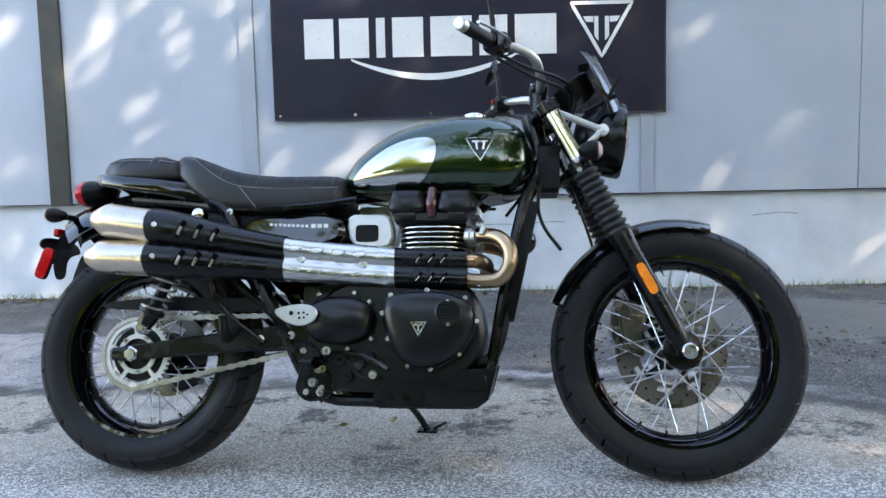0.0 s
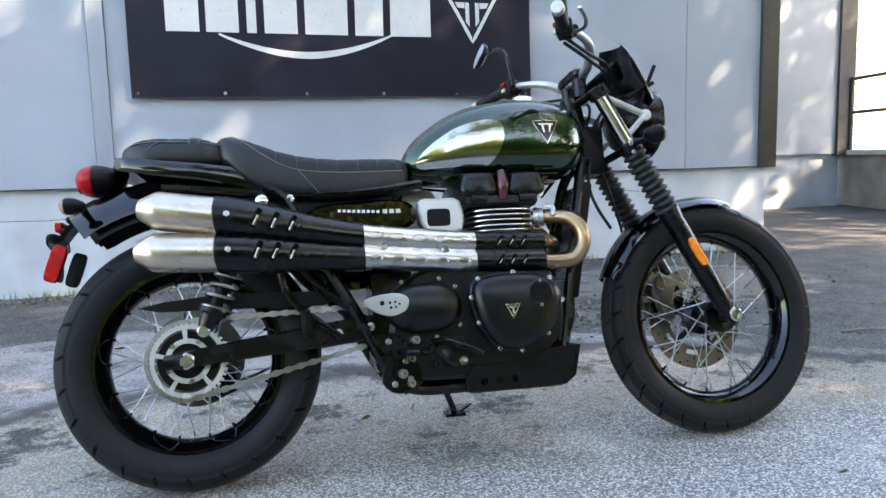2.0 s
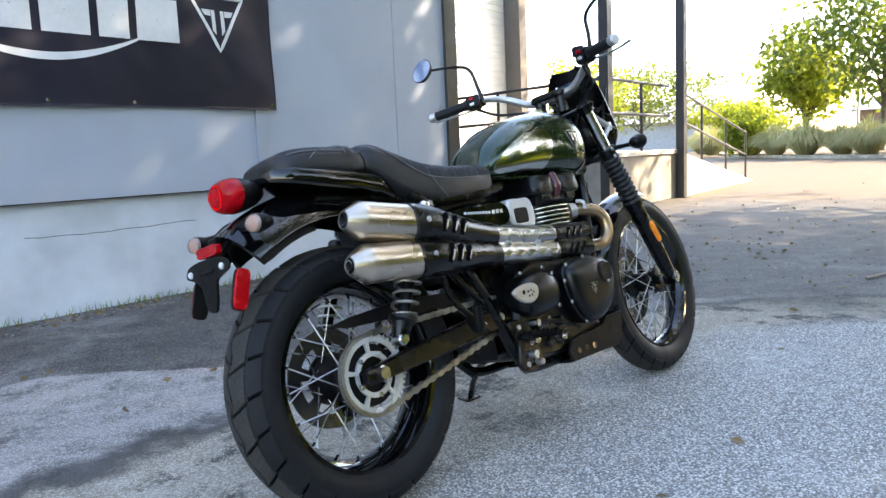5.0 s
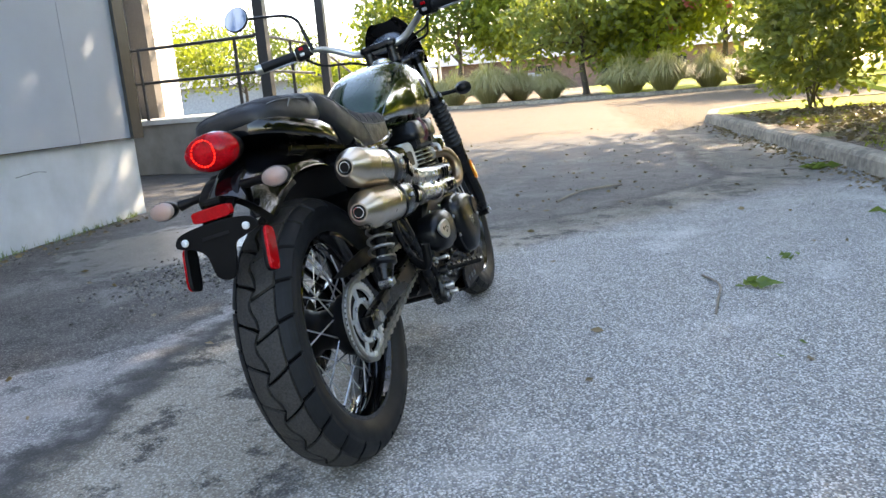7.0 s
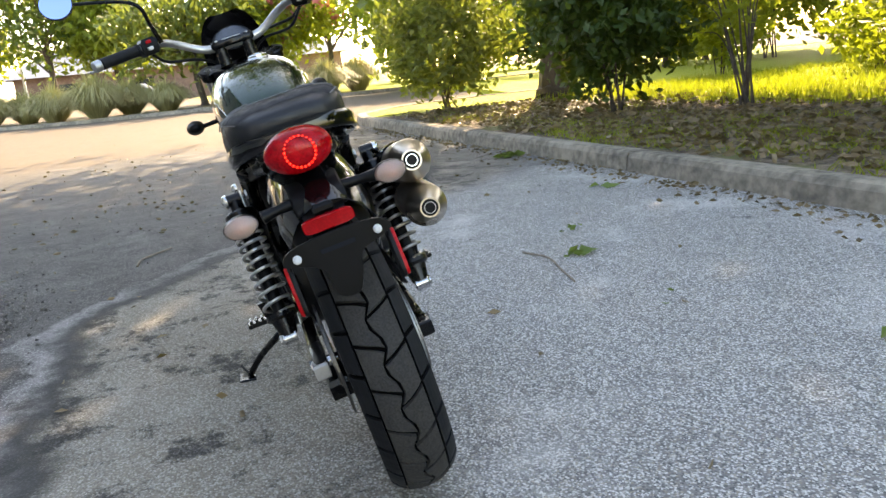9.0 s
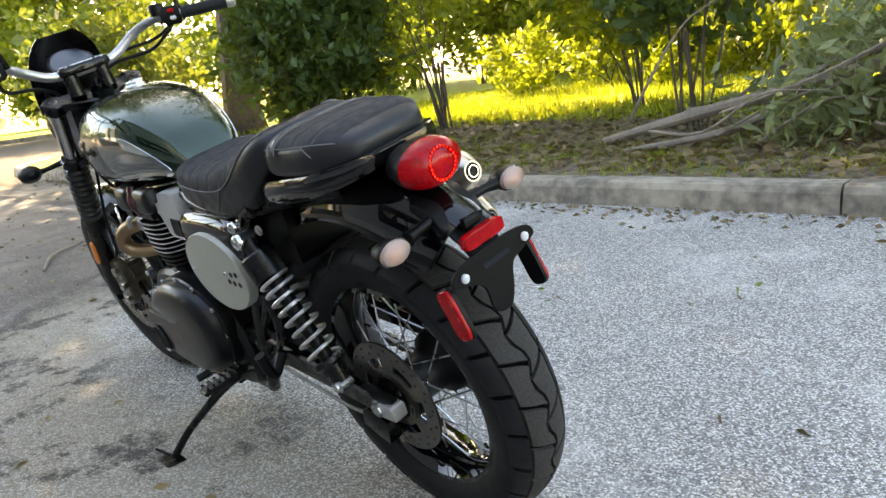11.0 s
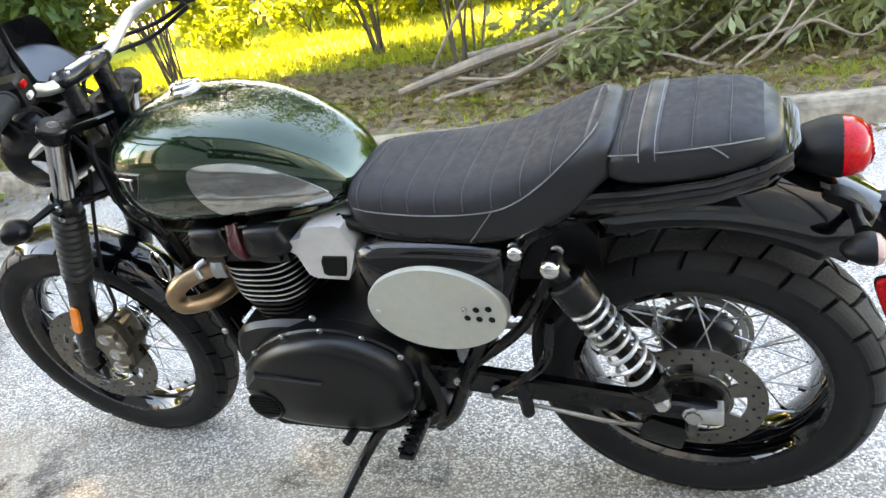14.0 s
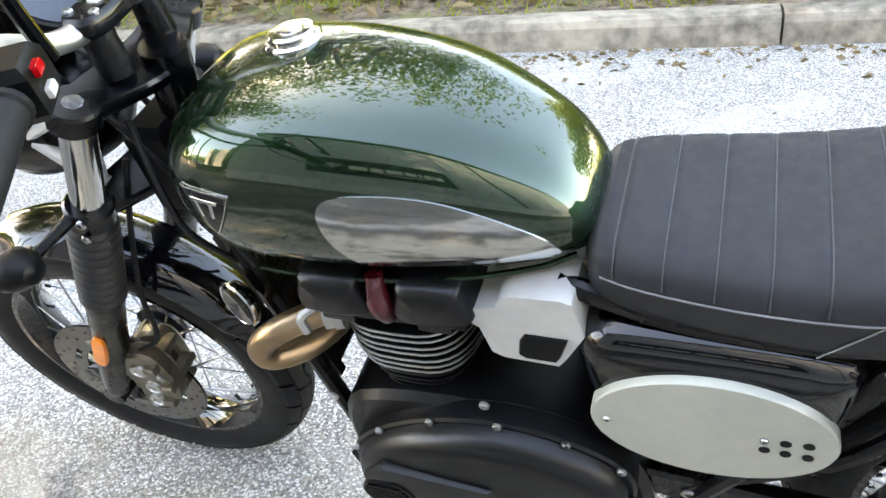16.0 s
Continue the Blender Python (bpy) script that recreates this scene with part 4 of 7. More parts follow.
twig([(2.2, 2.6, 0.006), (2.0, 2.75, 0.010), (1.85, 2.78, 0.006)], 0.005, "short dry twig on the yard")

# ---- far side of the lot ----
bm = bmesh.new()
loft(bm, [[Vector((x, y, 0)), Vector((x + 0.03, y, 0.14)), Vector((x + 0.2, y, 0.14)), Vector((x + 0.2, y, 0))] for x, y in ((27.0, -30), (27.6, -6), (28.8, 2), (29.5, 6), (33.0, 10), (41.0, 15), (60.0, 24))])
tagged(part("far_kerb", bm, M_KERB), "pale concrete kerb on the far side of the lot", "kerb", kind="structure")
bm = bmesh.new()
prism(bm, [(27.2, -30), (27.8, -6), (29.0, 2), (29.7, 6), (33.2, 10), (41.2, 15), (60, 24), (120, 24), (120, -30)], 2, 0.0, 0.12)
tagged(part("far_bed", bm, M_BED), "mulch and grass bed on the far side of the lot", "ground", kind="structure")


def grass_clump(x, y, h, seed):
    rng = np.random.default_rng(seed)
    n = 1300
    a = rng.uniform(0, 2 * math.pi, n)
    rad = np.sqrt(rng.uniform(0.02, 1.0, n))
    reach = h * 0.80 * rad * rng.uniform(0.6, 1.25, n)
    top = h * (1.0 - 0.35 * rad**2) * rng.uniform(0.7, 1.05, n)
    fan = np.stack([np.cos(a), np.sin(a), 0 * a], 1)
    up = np.array((0, 0, 1.0))
    base = np.array((x, y, 0.1)) + fan * 0.28 * rad[:, None]
    mid = base + fan * (reach * 0.55)[:, None] + up * (top * 0.78)[:, None]
    tip = base + fan * reach[:, None] + up * (top * (1.05 - 0.80 * rad**2) * rng.uniform(0.75, 1.1, n))[:, None]
    s = np.stack([-np.sin(a), np.cos(a), 0 * a], 1) * 0.011
    v = np.stack([base - s, base + s, mid + s, mid - s, tip], 1).reshape(-1, 3)
    f = []
    for i in range(n):
        f += [(5 * i, 5 * i + 1, 5 * i + 2, 5 * i + 3), (5 * i + 3, 5 * i + 2, 5 * i + 4)]
    tagged(mesh_from("ornamental_grass", v, f, M_REED), "tall clump of straw-green ornamental grass", "grass clump", "grass clumps")


for k, (x, y, h) in enumerate(((29.6, -4.0, 1.5), (29.2, -2.2, 1.6), (29.9, -0.6, 1.4), (30.3, 2.4, 1.3), (30.2, 5.0, 1.8), (31.2, 6.6, 1.5), (33.0, 9.3, 1.6), (35.5, 11.2, 1.5), (31.5, 3.8, 1.5), (32.2, -1.2, 1.7), (38, 13, 1.5), (30.6, -5.6, 1.6), (33.8, 8.0, 1.4), (42, 16.5, 1.7), (46, 18.5, 1.7))):
    grass_clump(x, y, h * 1.15, 60 + k)
bush("shrub", "bright yellow-green shrub at the far bed", (36.5, 13.0, 0.1), 1.1, 2.0, 120, 18, 0.14, M_SHRUBL, 71)
for k, (x, y, h, r, cz, lab, mat) in enumerate(((39.0, 7.4, 9.0, 3.4, 6.0, "sunlit spreading tree on the far bed", M_OAK), (43.0, 11.6, 6.5, 2.0, 4.2, "green tree on the far bed", M_SHRUBL), (33.5, 0.8, 6.5, 2.7, 3.6, "dense green tree on the far bed", M_SHRUBM), (34.0, -2.6, 6.0, 2.6, 3.4, "tree on the far bed with reddish flowers", M_SHRUBL),
                                          (40.0, -6.5, 9.0, 4.5, 5.5, "large dark tree past the lot", M_OAK), (60.0, 21.0, 4.2, 3.0, 2.6, "low tree far beyond the dock", M_SHRUBL), (30.0, -11.0, 8.0, 4.0, 5.0, "large tree past the lawn", M_OAK), (62.0, 30.0, 9.0, 5.0, 5.5, "tree far beyond the dock", M_OAK), (26.0, -7.5, 6.5, 2.8, 4.2, "bright green tree past the lawn", M_SHRUBL),
                                          (37.5, 4.4, 7.0, 1.5, 4.4, "slim tree on the far bed", M_SHRUBL), (55.0, 33.0, 11.0, 5.0, 6.0, "tree seen past the dock wall", M_SHRUBL))):
    tree("far_tree", lab, "tree", (x, y, 0.1), h, (x, y, cz * 0.95), (r * 1.4, r * 1.4, (h - 1.2) * 0.46), 420, 12, 0.2, 0.36, mat, 0.16, 80 + k, "trees across the lot", lobes=15)
for k, y in enumerate((-22.0, -18.5, -15.0, -11.5)):
    bush("hedge_shrub", "tall green hedge shrub across the lot", (40.0 + 1.2 * math.sin(k * 2.1), y, 0.1), 2.3, 4.6 + 0.9 * math.sin(k * 3.3), 170, 18, 0.2, (M_SHRUBM, M_OAK)[k % 2], 300 + k, 5, "hedge across the lot", 0.02)
fr = np.random.default_rng(99)
v, f = leaves(fr, np.array((33.2, -3.6, 4.3)) + fr.normal(size=(60, 3)) * np.array((0.8, 1.0, 0.7)), 0.2, 0.15, 14)
tagged(mesh_from("blossom", v, f, M_PINK), "red-pink blossom on the far tree", "blossom", kind="stuff")
FB = thing("far_house", "low brown brick house with a grey roof across the lot", "house")
bm = bmesh.new()
block(bm, (70, -14, 0), (80, 14, 3.0))
part("wall", bm, M_BRICK, FB)
bm = bmesh.new()
loft(bm, [[Vector((69, -15, 3.0)), Vector((81, -15, 3.0)), Vector((75, -9, 6.2))], [Vector((69, 15, 3.0)), Vector((81, 15, 3.0)), Vector((75, 9, 6.2))]])
part("roof", bm, M_ROOF, FB)
for y in (-9, -3, 3, 9):
    bm = bmesh.new()
    block(bm, (69.95, y, 1.0), (70.05, y + 1.6, 2.3))
    wdw = part("window", bm, M_WINDARK, FB)
FB2 = thing("far_shed", "long pale building far past the dock", "building")
bm = bmesh.new()
block(bm, (75, 24, 0), (85, 60, 3.2))
part("wall", bm, M_GREYWALL, FB2)
bm = bmesh.new()
loft(bm, [[Vector((74, 23, 3.2)), Vector((86, 23, 3.2)), Vector((80, 26, 5.6))], [Vector((74, 61, 3.2)), Vector((86, 61, 3.2)), Vector((80, 58, 5.6))]])
part("roof", bm, M_ROOF, FB2)
CAR = thing("parked_car", "pale parked car far across the lot", "car", pose(52, 4.2, 0.1, 0, 0, 80))
bm = bmesh.new()
loft(bm, [[Vector((x, y * wd, z)) for y, z in ((-0.85, 0.35), (-0.9, 0.6), (-0.8, h), (0.8, h), (0.9, 0.6), (0.85, 0.35))] for x, h, wd in ((-2.1, 0.7, 0.9), (-1.9, 0.95, 1), (-1.2, 1.0, 1), (-0.6, 1.42, 0.95), (0.5, 1.45, 0.95), (1.2, 1.0, 1), (2.0, 0.85, 0.95), (2.15, 0.6, 0.9))])
part("body", bm, M_CARWHITE, CAR)
for x in (-1.3, 1.35):
    for y in (-0.85, 0.85):
        bm = bmesh.new()
        lathe(bm, [(-0.1, 0.2), (-0.1, 0.31), (0.1, 0.31), (0.1, 0.2)], (x, y, 0.31), (0, 1, 0), 18)
        part("wheel", bm, M_RUBBER, CAR)
bm = bmesh.new()
tube(bm, [(45, 9.5, 0), (45, 9.5, 9)], [0.09, 0.05], 8)
tagged(part("light_pole", bm, M_LAP), "tall pale light pole across the lot", "pole")

# ---- the motorcycle, leaning on its side stand ----
BIKE = thing("motorcycle", "dark green and black scrambler motorcycle leaning on its side stand", "motorcycle",
             pose(-0.834, 2.092, 0.005, -13.2, 0, -4.8))


def bolts(name, spots, axis, parent, r=0.006, mat=None):
    for s in spots:
        bm = bmesh.new()
        bolt(bm, s, axis, r)
        part(name, bm, mat or M_BOLT, parent)


def tyre_profile(R, half, rim_r, s):
    """Radius and side offset across the tyre, s from -1 to 1 over tread, beyond it the walls."""
    a = s * 1.12
    crown = half * 1.02
    return R - crown * (1 - math.cos(a)) * 0.80, crown * math.sin(a)


def make_wheel(name, label, cx, cz, R, half, rim_r, pitches):
    wheel = part_empty = new(name)
    wheel.parent = BIKE
    wheel["label"] = label
    # tyre carcass with side walls and bead
    prof = []
    for k in range(-10, 11):
        r, y = tyre_profile(R - 0.008, half, rim_r, k / 10)
        prof.append((y, r))
    r1, y1 = prof[-1][1], prof[-1][0]
    wall = [(y1 * 1.0, r1 - 0.012), (y1 * 0.99, (r1 + rim_r) / 2), (y1 * 0.86, rim_r + 0.014), (y1 * 0.74, rim_r + 0.002), (y1 * 0.6, rim_r - 0.006)]
    full = [(-y, r) for y, r in reversed(wall)] + prof + wall
    bm = bmesh.new()
    lathe(bm, full, (cx, 0, cz), (0, 1, 0), 72, up=(0, 0, 1))
    bm.faces.ensure_lookup_table()
    for f in [f for f in bm.faces if len(f.verts) > 4]:
        bm.faces.remove(f)
    tyre = part("tyre", bm, M_RUBBER, wheel, "black block-pattern tyre, lightly worn")
    # darker copy of the tyre skin, groove shade put into its colour
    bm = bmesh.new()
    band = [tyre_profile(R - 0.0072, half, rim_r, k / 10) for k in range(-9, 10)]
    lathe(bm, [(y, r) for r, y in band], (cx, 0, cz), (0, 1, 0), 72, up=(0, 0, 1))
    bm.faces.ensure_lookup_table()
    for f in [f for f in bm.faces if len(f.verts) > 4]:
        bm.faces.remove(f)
    part("tread_base", bm, M_RECESS, tyre, "near-black band painting shade between the tread blocks")
    # tread blocks: shoulders, and two middle rows that meet on a zigzag
    def zig(ph):
        return 0.13 * (4 * abs((ph % 1.0) - 0.5) - 1)

    for ri in range(4):
        inner = ri in (1, 2)
        verts, faces = [], []
        for p in range(pitches):
            base = p + (0.5, 0.0, 0.5, 0.0)[ri] + (0.0, 0.12, -0.12, 0.0)[ri]
            n0 = len(verts)
            nu, nv = 4, 4
            for lev in (0, 1):
                for i in range(nu + 1):
                    for j in range(nv + 1):
                        u, v = i / nu, j / nv
                        if lev:
                            u, v = 0.025 + u * 0.95, 0.025 + v * 0.95
                        ph = base + 0.035 + u * 0.93
                        if inner:
                            k = v if ri == 1 else 1 - v
                            ph += 0.30 * (1 - k)
                            mid_ = zig(ph)
                            s = (-0.52 + (mid_ - 0.024 + 0.52) * v) if ri == 1 else (mid_ + 0.024 + (0.52 - mid_ - 0.024) * v)
                        else:
                            k = 1 - v if ri == 0 else v
                            ph += 0.16 * k
                            s = (-0.99 + 0.435 * v) if ri == 0 else (0.555 + 0.435 * v)
                        th = 2 * math.pi * ph / pitches
                        r, y = tyre_profile(R - (0.0 if lev else 0.0085), half, rim_r, s)
                        verts.append((cx + r * math.sin(th), y, cz + r * math.cos(th)))
            W, L = nv + 1, (nu + 1) * (nv + 1)
            for i in range(nu):
                for j in range(nv):
                    a = n0 + L + i * W + j
                    faces.append((a, a + 1, a + W + 1, a + W))
            rim = [i * W for i in range(nu + 1)] + [nu * W + j for j in range(1, W)] + [i * W + nv for i in range(nu - 1, -1, -1)] + list(range(nv - 1, 0, -1))
            for a, b in zip(rim, rim[1:] + rim[:1]):
                faces.append((n0 + a, n0 + b, n0 + L + b, n0 + L + a))
        ob = mesh_from("tread", verts, faces, M_TREAD if inner else M_RUBBER, tyre)
        ob["kind"] = "stuff"
    # rim
    bm = bmesh.new()
    h = half * 0.72
    lathe(bm, [(-h, rim_r + 0.006), (-h, rim_r - 0.004), (-h * 0.8, rim_r - 0.012), (-h * 0.35, rim_r - 0.026), (0, rim_r - 0.029), (h * 0.35, rim_r - 0.026), (h * 0.8, rim_r - 0.012), (h, rim_r - 0.004), (h, rim_r + 0.006),
               (h * 0.7, rim_r + 0.002), (0, rim_r - 0.012), (-h * 0.7, rim_r + 0.002)], (cx, 0, cz), (0, 1, 0), 64, close=True)
    part("rim", bm, M_GLOSS, wheel, "gloss black wheel rim")
    # hub
    bm = bmesh.new()
    lathe(bm, [(-0.075, 0.03), (-0.07, 0.05), (-0.045, 0.052), (-0.035, 0.036), (0.03, 0.036), (0.045, 0.052), (0.07, 0.05), (0.075, 0.03)], (cx, 0, cz), (0, 1, 0), 28)
    part("hub", bm, M_SATIN, wheel)
    # crossed spokes
    count = 36
    for k in range(count):
        side = -1 if k % 2 else 1
        a = 2 * math.pi * k / count
        turn = 0.62 if (k // 2) % 2 else -0.62
        hub = Vector((cx + 0.05 * math.sin(a + turn * 1.6), side * 0.058, cz + 0.05 * math.cos(a + turn * 1.6)))
        out = Vector((cx + (rim_r - 0.02) * math.sin(a), side * 0.012, cz + (rim_r - 0.02) * math.cos(a)))
        bm = bmesh.new()
        tube(bm, [hub, out], 0.0019, 6)
        part("spoke", bm, M_SPOKE, wheel)
        if k % 2:
            bm = bmesh.new()
            tube(bm, [out, out + (hub - out).normalized() * 0.016], 0.0034, 6)
            part("spoke_nipple", bm, M_SATIN, wheel)
    return wheel


REAR = make_wheel("rear_wheel", "spoked rear wheel with a wide block tyre", 0.0, 0.32, 0.322, 0.079, 0.222, 23)
FRONT = make_wheel("front_wheel", "spoked front wheel with a block tyre", 1.442, 0.332, 0.336, 0.057, 0.246, 27)


def slotted_ring(bm, cx, cz, y0, y1, r0, r1, slots, slot_in, slot_out, frac, teeth=0, tooth=0.0):
    """A flat ring with arc slots through it, drawn as solid sectors."""
    seg = slots * 8
    def sector(ra, rb, a0, a1, outer=False):
        q = []
        for y in (y0, y1):
            for r, a in ((ra, a0), (rb, a0), (rb, a1), (ra, a1)):
                q.append(bm.verts.new((cx + r * math.sin(a), y, cz + r * math.cos(a))))
        for f in ((0, 1, 2, 3), (7, 6, 5, 4), (0, 4, 5, 1), (1, 5, 6, 2), (2, 6, 7, 3), (3, 7, 4, 0)):
            bm.faces.new([q[i] for i in f])
    for k in range(seg):
        a0, a1 = 2 * math.pi * k / seg, 2 * math.pi * (k + 1) / seg
        sector(r0, slot_in, a0, a1)
        sector(slot_out, r1, a0, a1)
        if (k % 8) / 8 >= frac:
            sector(slot_in, slot_out, a0, a1)
    for k in range(teeth):
        a0 = 2 * math.pi * k / teeth
        da = 2 * math.pi / teeth * 0.25
        sector(r1, r1 + tooth, a0 - da, a0 + da)


# sprocket, discs
bm = bmesh.new()
slotted_ring(bm, 0, 0.32, -0.096, -0.089, 0.042, 0.088, 5, 0.054, 0.077, 0.8, 44, 0.007)
SPROCKET = part("sprocket", bm, M_SILVER, REAR, "bright alloy rear sprocket")
bolts("bolt", [(0.05 * math.sin(a), -0.096, 0.32 + 0.05 * math.cos(a)) for a in (0.5 + 2 * math.pi * k / 5 for k in range(5))], (0, -1, 0), SPROCKET)
bm = bmesh.new()
lathe(bm, [(-0.085, 0.02), (-0.085, 0.072), (-0.06, 0.078), (-0.035, 0.07), (-0.02, 0.05), (0.03, 0.046), (0.05, 0.06), (0.075, 0.06), (0.075, 0.02)], (0, 0, 0.32), (0, 1, 0), 32)
part("hub_drum", bm, M_PLASTIC, REAR, "satin black cush drive drum", 50)
bm = bmesh.new()
slotted_ring(bm, 0, 0.32, 0.083, 0.088, 0.052, 0.124, 6, 0.066, 0.088, 0.62)
RDISC = part("brake_disc", bm, M_DISC, REAR, "drilled rear brake disc")
bm = bmesh.new()
for k in range(36):
    a = 2 * math.pi * k / 36
    rr = 0.1 + 0.014 * (k % 2)
    lathe(bm, [(0, 0.0032), (0.0006, 0.0032)], (rr * math.sin(a), 0.0882, 0.32 + rr * math.cos(a)), (0, 1, 0), 8)
part("drill_holes", bm, M_SATIN, RDISC)["kind"] = "stuff"
bm = bmesh.new()
slotted_ring(bm, 0, 0.32, 0.088, 0.092, 0.048, 0.062, 6, 0.052, 0.058, 0.3)
part("sensor_ring", bm, M_DISC, REAR)
bm = bmesh.new()
slotted_ring(bm, 1.442, 0.33, 0.068, 0.073, 0.088, 0.152, 8, 0.098, 0.112, 0.5)
FDISC = part("brake_disc", bm, M_DISC, FRONT, "drilled front brake disc")
bm = bmesh.new()
for k in range(40):
    a = 2 * math.pi * k / 40
    rr = 0.122 + 0.012 * (k % 3)
    lathe(bm, [(0, 0.0036), (0.0006, 0.0036)], (1.442 + rr * math.sin(a), 0.0732, 0.33 + rr * math.cos(a)), (0, 1, 0), 8)
    lathe(bm, [(0, 0.0036), (0.0006, 0.0036)], (1.442 + rr * math.sin(a), 0.0674, 0.33 + rr * math.cos(a)), (0, 1, 0), 8)
part("drill_holes", bm, M_SATIN, FDISC)["kind"] = "stuff"
for k in range(5):
    a = 2 * math.pi * k / 5
    bm = bmesh.new()
    tube(bm, [(1.442 + 0.045 * math.sin(a), 0.066, 0.33 + 0.045 * math.cos(a)), (1.442 + 0.095 * math.sin(a + 0.2), 0.069, 0.33 + 0.095 * math.cos(a + 0.2))], [0.011, 0.007], 8)
    part("disc_carrier_arm", bm, M_SATIN, FRONT)
for nm, x, z, s in (("axle", 0, 0.32, 1), ("front_axle", 1.442, 0.33, 0.9)):
    bm = bmesh.new()
    lathe(bm, [(-0.128 * s, 0.004), (-0.128 * s, 0.011), (-0.118 * s, 0.0125), (0.118 * s, 0.0125), (0.128 * s, 0.011), (0.128 * s, 0.004)], (x, 0, z), (0, 1, 0), 16)
    part(nm, bm, M_BOLT, BIKE)
for s in (-1, 1):
    bm = bmesh.new()
    lathe(bm, [(0, 0.02), (0.012, 0.021), (0.014, 0.016), (0.02, 0.015), (0.02, 0.008)], (0, s * 0.118, 0.32), (0, s, 0), 6 if s < 0 else 8)
    part("axle_nut", bm, M_BOLT, BIKE)

bm = bmesh.new()
lathe(bm, [(0, 0.02), (0.010, 0.02), (0.013, 0.016), (0.013, 0.011), (0.008, 0.010), (0.008, 0)], (1.442, -0.128, 0.33), (0, -1, 0), 20)
part("front_axle_nut", bm, M_BOLT, BIKE)
# chain
bm = bmesh.new()
def chain_run(a, b, n):
    a, b = Vector(a), Vector(b)
    d = (b - a).normalized()
    up = Vector((0, 1, 0)).cross(d)
    for k in range(n):
        c = a.lerp(b, (k + 0.5) / n)
        L = (b - a).length / n
        for y in (-0.0075, 0.0075):
            w = 0.0078 if k % 2 else 0.0052
            m = Matrix.Translation(c + Vector((0, y * (1.0 if k % 2 else 0.75), 0))) @ Matrix((d, Vector((0, 1, 0)), up)).transposed().to_4x4()
            before = len(bm.verts)
            prism(bm, oval(0, 0, L * 0.72, w, 10, 0.8), 1, -0.0012, 0.0012)
            bm.verts.ensure_lookup_table()
            for v in bm.verts[before:]:
                v.co = m @ v.co
chain_run((0.0, -0.0925, 0.227), (0.47, -0.0925, 0.333), 31)
chain_run((0.0, -0.0925, 0.415), (0.47, -0.0925, 0.425), 31)
for k in range(16):
    a0, a1 = math.pi + math.pi * k / 16, math.pi + math.pi * (k + 1) / 16
    chain_run((0.095 * math.sin(a0), -0.0925, 0.32 + 0.095 * math.cos(a0)), (0.095 * math.sin(a1), -0.0925, 0.32 + 0.095 * math.cos(a1)), 1)
part("chain", bm, M_CHAIN, BIKE, "steel drive chain")
bm = bmesh.new()
prism(bm, [(-0.11, 0.452), (-0.06, 0.44), (0.33, 0.432), (0.36, 0.445), (0.33, 0.468), (0.08, 0.475), (-0.05, 0.464)], 1, -0.108, -0.102, 0.002)
part("chain_guard", bm, M_PLASTIC, BIKE)

# ---- tank ----
def interp(tab, x):
    return float(np.interp(x, [a for a, _ in tab], [b for _, b in tab]))


def curve(tab, n=60):
    """A smooth table through the given pairs."""
    pts = smooth_path([(a, 0, b) for a, b in tab], 8)
    return [(p.x, p.z) for p in pts]


T_TOP = curve([(0.555, 0.80), (0.575, 0.838), (0.611, 0.879), (0.692, 0.931), (0.773, 0.958), (0.88, 0.973), (0.98, 0.966), (1.04, 0.942), (1.074, 0.895), (1.082, 0.852)])
T_BOT = curve([(0.555, 0.772), (0.60, 0.757), (0.70, 0.748), (0.85, 0.742), (0.97, 0.742), (1.03, 0.757), (1.07, 0.80), (1.082, 0.842)])
T_WID = curve([(0.555, 0.055), (0.575, 0.08), (0.62, 0.105), (0.70, 0.13), (0.80, 0.146), (0.90, 0.150), (0.98, 0.145), (1.03, 0.128), (1.065, 0.098), (1.082, 0.045)])


def tank_point(x, ang):
    zt, zb, wd = interp(T_TOP, x), interp(T_BOT, x), interp(T_WID, x)
    zc = zb + 0.42 * (zt - zb)
    c, s = math.cos(ang), math.sin(ang)
    if s >= 0:
        return Vector((x, wd * math.copysign(abs(c) ** 0.68, c), zc + (zt - zc) * s**0.78))
    return Vector((x, wd * math.copysign(abs(c) ** 0.5, c), zc + (zc - zb) * math.copysign(abs(s) ** 0.9, s)))


def tank_side(x, z):
    """Half width of the tank at a height."""
    zt, zb, wd = interp(T_TOP, x), interp(T_BOT, x), interp(T_WID, x)
    zc = zb + 0.42 * (zt - zb)
    if z >= zc:
        s = min(1, (z - zc) / (zt - zc)) ** (1 / 0.78)
        return wd * max(0, 1 - s * s) ** 0.34
    s = min(1, (zc - z) / (zc - zb)) ** (1 / 0.9)
    return wd * max(0, 1 - s * s) ** 0.25


bm = bmesh.new()
xs = [0.555 + (1.082 - 0.555) * (1 - math.cos(math.pi * k / 40)) / 2 for k in range(41)]
loft(bm, [[tank_point(x, 2 * math.pi * (k + 0.5) / 48) for k in range(48)] for x in xs])
TANK = part("fuel_tank", bm, M_GREEN, BIKE, "dark green metallic fuel tank with pale panels", 60)
bm = bmesh.new()
tube(bm, [(x, interp(T_WID, x) * 0.86, interp(T_BOT, x) + 0.004) for x in (0.58, 0.62, 0.7, 0.8, 0.9, 0.97)], 0.004, 6)
part("tank_seam", bm, M_GREEN, TANK)
bm = bmesh.new()
tube(bm, [(x, -interp(T_WID, x) * 0.86, interp(T_BOT, x) + 0.004) for x in (0.58, 0.62, 0.7, 0.8, 0.9, 0.97)], 0.004, 6)
part("tank_seam", bm, M_GREEN, TANK)


